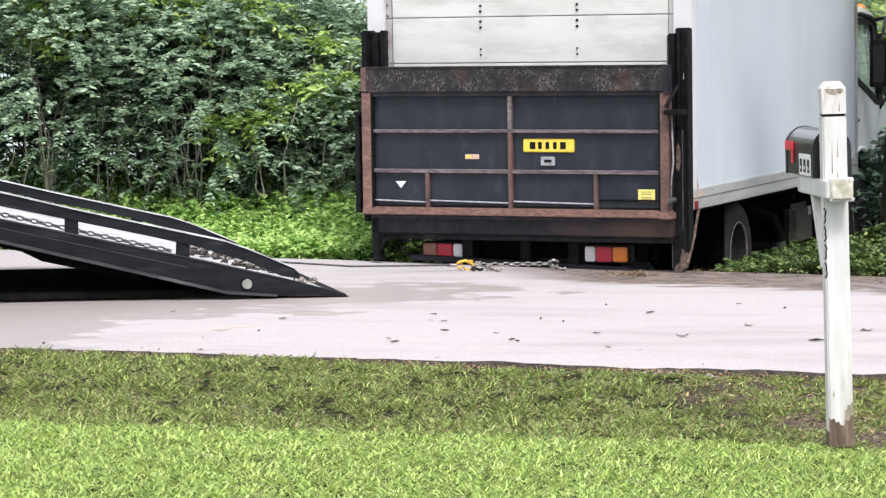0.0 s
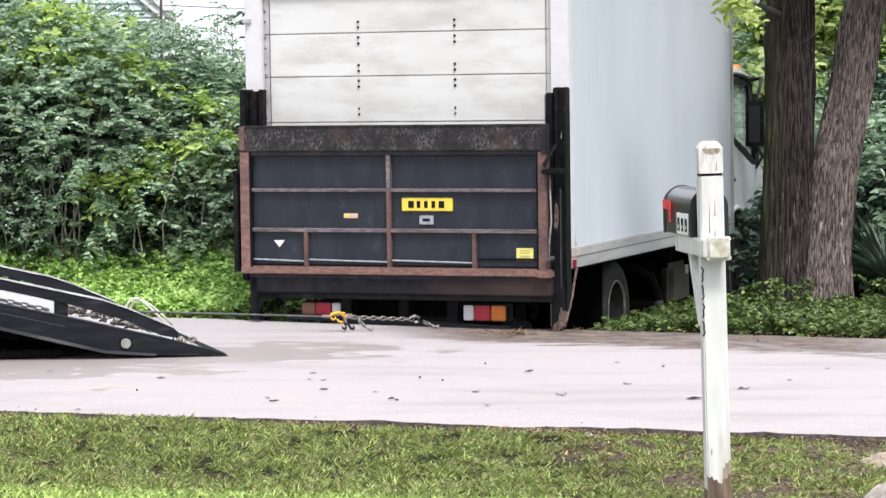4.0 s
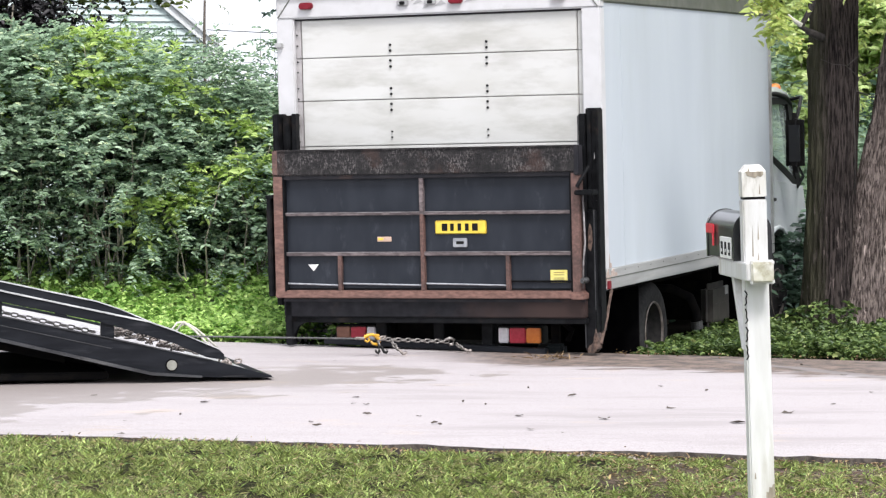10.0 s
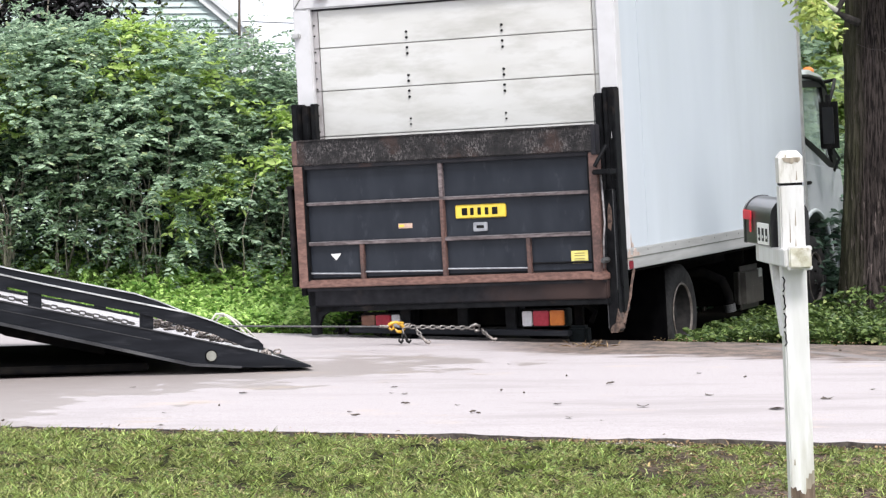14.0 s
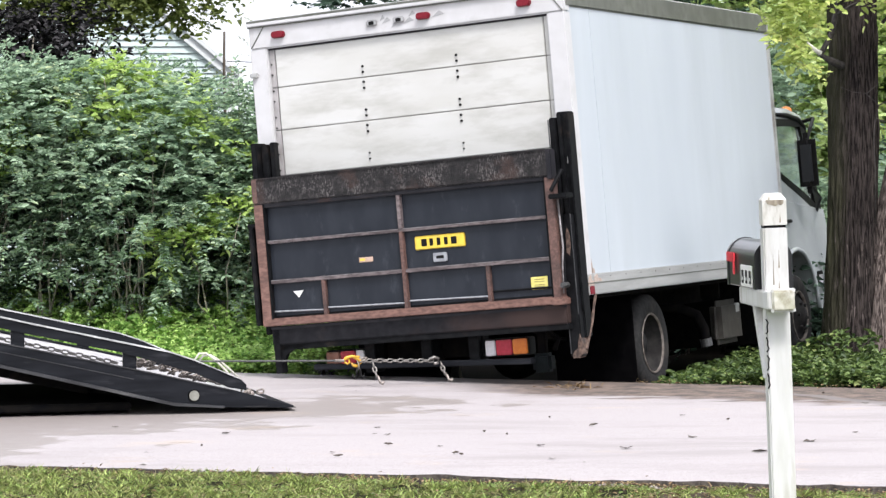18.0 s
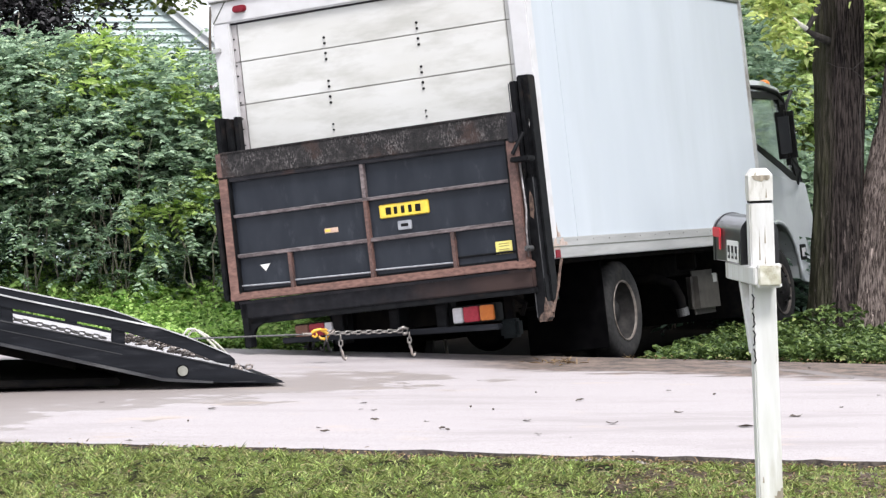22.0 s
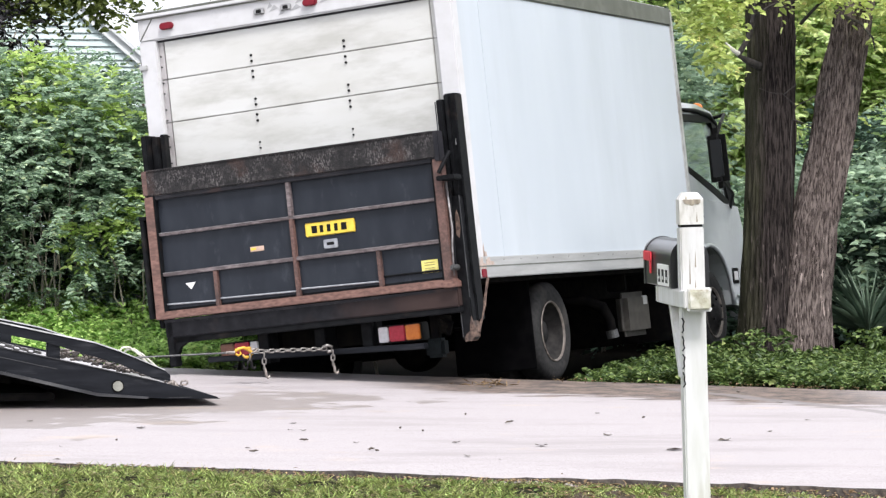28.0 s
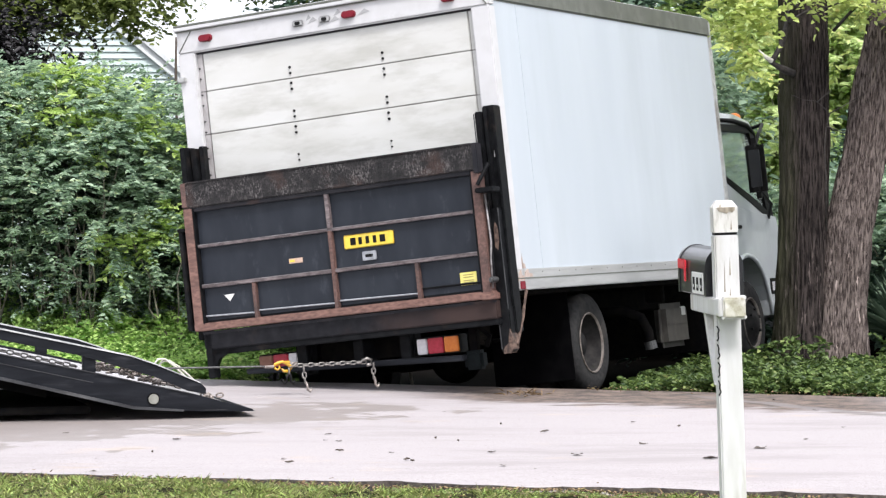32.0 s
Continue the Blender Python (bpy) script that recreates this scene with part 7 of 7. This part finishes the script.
    tagged(leaf_mesh("lawn_weeds", q, np.column_stack([rng.normal(0, 1, (len(q), 2)), np.full(len(q), 0.25)]), rng.normal(0, 1, q.shape), rng.uniform(0.012, 0.024, len(q)), rng.uniform(0.008, 0.015, len(q)), M_LAWNWEED), "small broad-leaved weeds in the lawn", "weeds", kind="stuff")
    # leaf litter: lawn, road's edges
    m = 11000
    lx, ly = rng.uniform(-2.6, 3.2, m), rng.uniform(10.8, 13.6, m)
    e = np.array([near_edge(v) for v in lx])
    ok = (ly < e) & (rng.uniform(0, 1, m) < 0.03 + 0.3 * np.exp(-(((lx - 1.75) / 0.6) ** 2 + ((ly - 11.5) / 0.9) ** 2)) + 0.6 * np.exp(-(((lx - 1.22) / 0.22) ** 2 + ((ly - 12.2) / 0.4) ** 2)) + 0.6 * np.exp(-((ly - e) / 0.15) ** 2))
    lx, ly = lx[ok], ly[ok]
    fx = rng.uniform(1.7, 5.5, 220)
    fy = np.array([far_edge(v) for v in fx]) + rng.normal(0.0, 0.12, 220)
    ex = np.r_[rng.uniform(-2.6, 3.2, 300), rng.uniform(-0.3, 3.2, 400)]
    ey = np.array([near_edge(v) for v in ex]) + rng.normal(-0.22, 0.09, 700)
    X, Y = np.r_[lx, fx, ex], np.r_[ly, fy, ey]
    Z = np.array([max(ground_z(a, b) + 0.025 if b < near_edge(a) else 0.006, -0.05) for a, b in zip(X, Y)])
    D = np.column_stack([rng.normal(0, 1, (len(X), 2)), rng.normal(0.1, 0.15, len(X))])
    S = np.cross(D, (0, 0, 1.0))
    tagged(leaf_mesh("leaf_litter", np.column_stack([X, Y, Z]), D, S, rng.uniform(0.010, 0.04, len(X)), rng.uniform(0.004, 0.018, len(X)), M_DRY), "dry brown fallen leaves", "leaves", kind="stuff")


grass()


def road_debris():
    r = random.Random(21)
    spots = [(1.19, 15.53, 0.09), (1.68, 14.87, 0.035), (0.82, 14.46, 0.035), (0.01, 14.55, 0.05), (-0.9, 15.24, 0.035), (1.27, 14.3, 0.045), (0.36, 14.1, 0.06), (-0.05, 15.5, 0.03), (0.0, 15.1, 0.025), (-0.25, 14.0, 0.05), (1.95, 14.1, 0.05), (2.3, 14.6, 0.05), (0.55, 15.2, 0.03)]
    spots += [(r.uniform(-2.2, 3.0), r.uniform(13.5, 18.0), r.uniform(0.01, 0.03)) for _ in range(26)]
    for i, (x, y, s) in enumerate(spots):
        if y < near_edge(x) + 0.05 or y > far_edge(x) - 0.1:
            continue
        bm = bmesh.new()
        a = r.uniform(0, 3)
        if i % 3 == 0 or s > 0.06:
            p = [Vector((s * (k / 4 - 0.5) * math.cos(a), s * (k / 4 - 0.5) * math.sin(a) + r.uniform(-0.1, 0.1) * s, 0.008 + r.uniform(0, 0.004))) for k in range(5)]
            tube(bm, p, [0.002, 0.005, 0.006, 0.005, 0.002], 6)
            ob = part("twig", bm, M_DEBRIS)
            tagged(ob, "dark bit of twig on the road", "twig", "scraps on the road")
        else:
            v = [bm.verts.new((s * (0.75 * math.cos(a + k * 0.9) + 0.3 * r.uniform(-1, 1)), s * (0.5 * math.sin(a + k * 0.9) + 0.2 * r.uniform(-1, 1)), r.uniform(0.001, 0.35 * s))) for k in range(7)]
            c = bm.verts.new((0, 0, 0.003))
            for k in range(7):
                bm.faces.new((c, v[k], v[(k + 1) % 7]))
            ob = part("fallen_leaf", bm, M_DEBRIS)
            tagged(ob, "curled dry leaf on the road", "leaf", "scraps on the road")
        ob.location = (x, y, 0.001)
    # tuft of dead grass by the lorry's foot
    T = np.column_stack([rng.normal(1.24, 0.09, 45), rng.normal(18.1, 0.06, 45), np.full(45, 0.004)])
    D = np.column_stack([rng.normal(0, 1, (45, 2)), rng.uniform(0.1, 0.9, 45)])
    tagged(leaf_mesh("dead_grass", T, D, np.cross(D, (0, 0, 1.0)), rng.uniform(0.04, 0.10, 45), 0.008, M_DRY, blade=True), "tuft of dead grass on the road", "grass", kind="stuff")

    # bare dirt, a half-buried stone and grit on the lawn's corner
    def lump(cx, cy, rx, ry, h, seed, rings, seg):
        bm = bmesh.new()
        z0 = ground_z(cx, cy) - 0.012
        top = bm.verts.new((cx, cy, z0 + h))
        last = None
        for i in range(1, rings + 1):
            f = i / rings
            ring = []
            for j in range(seg):
                q = math.tau * j / seg
                wob = 1 + 0.22 * noise.noise((1.6 * math.cos(q) + seed, 1.6 * math.sin(q), f))
                px, py = cx + rx * f * wob * math.cos(q), cy + ry * f * wob * math.sin(q)
                ring.append(bm.verts.new((px, py, z0 + h * (1 - f**2.4) * (1 + 0.35 * noise.noise((px * 9, py * 9, seed)) + 0.3 * noise.noise((px * 31, py * 31, seed))) - 0.02 * (i == rings))))
            for j in range(seg):
                k = (j + 1) % seg
                bm.faces.new((top, ring[j], ring[k]) if last is None else (last[j], ring[j], ring[k], last[k]))
            last = ring
        return bm

    tagged(part("bare_dirt", lump(2.68, 11.86, 0.36, 0.32, 0.05, 2.0, 9, 40), M_SAND, None, "", True), "low pale tongue of bare dirt beside the lawn", "dirt")
    tagged(part("stone", lump(2.37, 10.86, 0.17, 0.17, 0.085, 7.0, 10, 40), M_STONE, None, "", True), "pale rough stone half buried in the lawn", "stone")
    bm = bmesh.new()
    for _ in range(260):
        x = r.uniform(0.9, 3.1)
        y = near_edge(x) - abs(r.gauss(0.06, 0.07))
        z, e = ground_z(x, y), r.uniform(0.003, 0.011)
        v = [bm.verts.new((x + e * r.uniform(0.6, 1.3) * a, y + e * r.uniform(0.6, 1.3) * b, z + 0.012 + e * c)) for a, b, c in ((-1, -0.6, 0), (1, -0.7, 0), (0.2, 1, 0), (0, 0, 1.1))]
        for f in ((0, 1, 3), (1, 2, 3), (2, 0, 3)):
            bm.faces.new([v[k] for k in f])
    tagged(part("edge_grit", bm, M_STONE), "loose pale grit crumbled from the road's edge", "gravel", kind="stuff")


road_debris()

# ---------------------------------------------------------------- what moves
TRUCK = [
    (0, 0.595, 19.094, 0.398, 0.74, -0.61, -23.11),
    (1, 0.588, 19.095, 0.395, 0.78, -0.84, -23.11),
    (2, 0.588, 19.097, 0.396, 0.82, -0.72, -23.14),
    (3, 0.588, 19.092, 0.396, 0.82, -0.75, -23.06),
    (4, 0.591, 19.092, 0.398, 0.71, -0.70, -23.10),
    (4.5, 0.584, 19.076, 0.401, 0.76, -0.84, -23.14),
    (6.5, 0.569, 19.057, 0.405, 0.81, -0.98, -23.14),
    (7, 0.559, 19.046, 0.408, 0.82, -1.08, -23.12),
    (8, 0.549, 19.040, 0.407, 0.84, -1.23, -23.28),
    (9, 0.538, 19.010, 0.408, 0.76, -1.15, -23.25),
    (10, 0.530, 19.026, 0.408, 0.88, -1.21, -23.46),
    (11, 0.517, 19.016, 0.410, 0.86, -1.35, -23.63),
    (12, 0.501, 19.014, 0.413, 0.85, -1.46, -23.84),
    (13, 0.475, 19.012, 0.418, 0.84, -1.65, -24.03),
    (13.5, 0.445, 18.988, 0.430, 0.69, -2.21, -24.33),
    (15.5, 0.398, 18.959, 0.453, 0.47, -3.26, -24.81),
    (16, 0.366, 18.942, 0.469, 0.32, -3.95, -25.11),
    (17, 0.329, 18.902, 0.486, 0.07, -4.57, -25.47),
    (18, 0.283, 18.879, 0.501, -0.15, -5.16, -25.90),
    (19, 0.235, 18.852, 0.517, -0.35, -5.80, -26.33),
    (20, 0.187, 18.830, 0.534, -0.43, -6.43, -26.44),
    (21, 0.157, 18.808, 0.542, -0.56, -6.96, -26.60),
    (22, 0.148, 18.797, 0.547, -0.68, -7.04, -26.79),
    (23, 0.140, 18.774, 0.549, -0.75, -7.18, -27.13),
    (24, 0.137, 18.741, 0.553, -0.76, -7.10, -26.97),
    (24.5, 0.132, 18.729, 0.556, -0.75, -7.12, -26.94),
    (26.5, 0.125, 18.717, 0.559, -0.78, -7.28, -27.06),
    (27, 0.120, 18.709, 0.561, -0.80, -7.35, -27.15),
    (28, 0.115, 18.715, 0.561, -0.78, -7.38, -27.19),
    (29, 0.113, 18.716, 0.561, -0.86, -7.43, -27.26),
    (30, 0.117, 18.713, 0.558, -0.86, -7.27, -27.19),
    (31, 0.134, 18.728, 0.553, -0.86, -7.09, -27.16),
    (32, 0.143, 18.718, 0.551, -0.83, -6.98, -27.21),
]
BED = [
    (0, 0.000, 0.000),
    (2, -0.004, -0.004),
    (4, 0.004, -0.000),
    (4.5, 0.007, 0.002),
    (6.5, 0.008, 0.004),
    (8, 0.015, 0.009),
    (10, 0.020, 0.013),
    (12, 0.026, 0.018),
    (13.5, 0.027, 0.017),
    (15.5, 0.027, 0.017),
    (17, 0.028, 0.017),
    (19, 0.027, 0.017),
    (21, 0.034, 0.016),
    (23, 0.049, 0.024),
    (24.5, 0.057, 0.029),
    (26.5, 0.062, 0.032),
    (28, 0.079, 0.040),
    (30, 0.085, 0.037),
    (32, 0.080, 0.032),
]

# seconds, the hook, and where its chain is tied
TOW = [
    (0, 0.174, 18.600, 0.035, 0.755, 18.720, 0.035),
    (1, 0.159, 18.650, 0.038, 0.741, 18.700, 0.038),
    (2, 0.148, 18.562, 0.068, 0.731, 18.750, 0.043),
    (4, 0.126, 18.424, 0.097, 0.715, 18.790, 0.048),
    (7, 0.099, 18.434, 0.103, 0.690, 18.780, 0.068),
    (9, 0.077, 18.395, 0.111, 0.658, 18.740, 0.062),
    (13, 0.004, 18.424, 0.117, 0.585, 18.760, 0.072),
    (16, -0.110, 18.365, 0.154, 0.484, 18.680, 0.122),
    (19, -0.255, 18.282, 0.188, 0.342, 18.580, 0.166),
    (23, -0.348, 18.213, 0.206, 0.249, 18.500, 0.206),
    (28, -0.376, 18.169, 0.218, 0.218, 18.455, 0.222),
    (30, -0.384, 18.150, 0.214, 0.221, 18.430, 0.218),
    (32, -0.349, 18.159, 0.197, 0.257, 18.440, 0.204),
]


def along(a, b):
    return Matrix.Translation(a) @ (Vector(b) - Vector(a)).to_track_quat("X", "Z").to_matrix().to_4x4()


def motions():
    walk(TRUCK_OB, [(t, pose(*r)) for t, *r in TRUCK])
    x0 = TRUCK[0]
    turn = {}
    for t, x, y, *_ in TRUCK:
        turn[t] = math.degrees(((x - x0[1]) * 0.42 + (y - x0[2]) * 0.91) / HUB_R)
    for w in WHEELS:
        p = w.location.copy()
        walk(w, [(t, pose(*p, -a)) for t, a in turn.items()])
    base = Matrix.Translation(BED_AT) @ pose(0, 0, 0, 0, 0, BED_TURN)
    rows = [(t, base @ pose(a, 0, b, -34.0 * max(b, 0.0))) for t, a, b in BED]
    walk(BED_OB, rows)
    walk(GEAR[0], rows)
    walk(GEAR[1], rows)
    walk(GEAR[2], [(t, m @ Matrix.Translation((-0.3, 1.5, 0.15 - 0.14 * (t < 1) - 0.04 * (t == 2)))) for t, m in rows])
    walk(TOW_OB, [(r[0], along(r[1:4], r[4:7])) for r in TOW])
    cable = []
    for t, x, y, z, *_ in TOW:
        q = Vector((-0.95, 18.0, 0.07 + 0.09 * min(1, t / 4) + 0.04 * (t > 14)))
        d = (Vector((x, y, z)) - q).normalized()
        cable.append((t, along(Vector((x, y, z)) - 0.14 * d, Vector((x, y, z)))))
    walk(CABLE_OB, cable)
    walk(CABLE_FAR, [(t, pose(-0.75, 0, 0, 0, a, b)) for t, a, b in ((0, 4.0, 7.0), (0.5, 3.0, 5.0), (1.0, 0.6, 0.8), (2.0, 0, 0), (32.0, 0, 0))])
    for ob, f, n in zip(ENDS, (0.04, 0.2, 0.98), (0.115, 0.18, 0.17)):
        out = []
        for t, *r in TOW:
            p = Vector(r[:3]).lerp(Vector(r[3:]), f) - Vector((0, 0.015, 0.012))
            tip = math.degrees(math.acos(max(0.02, min(1.0, (p.z - 0.012) / n))))
            out.append((t, Matrix.Translation(p) @ pose(0, 0, 0, -tip, 0, 25)))
        walk(ob, out)


motions()
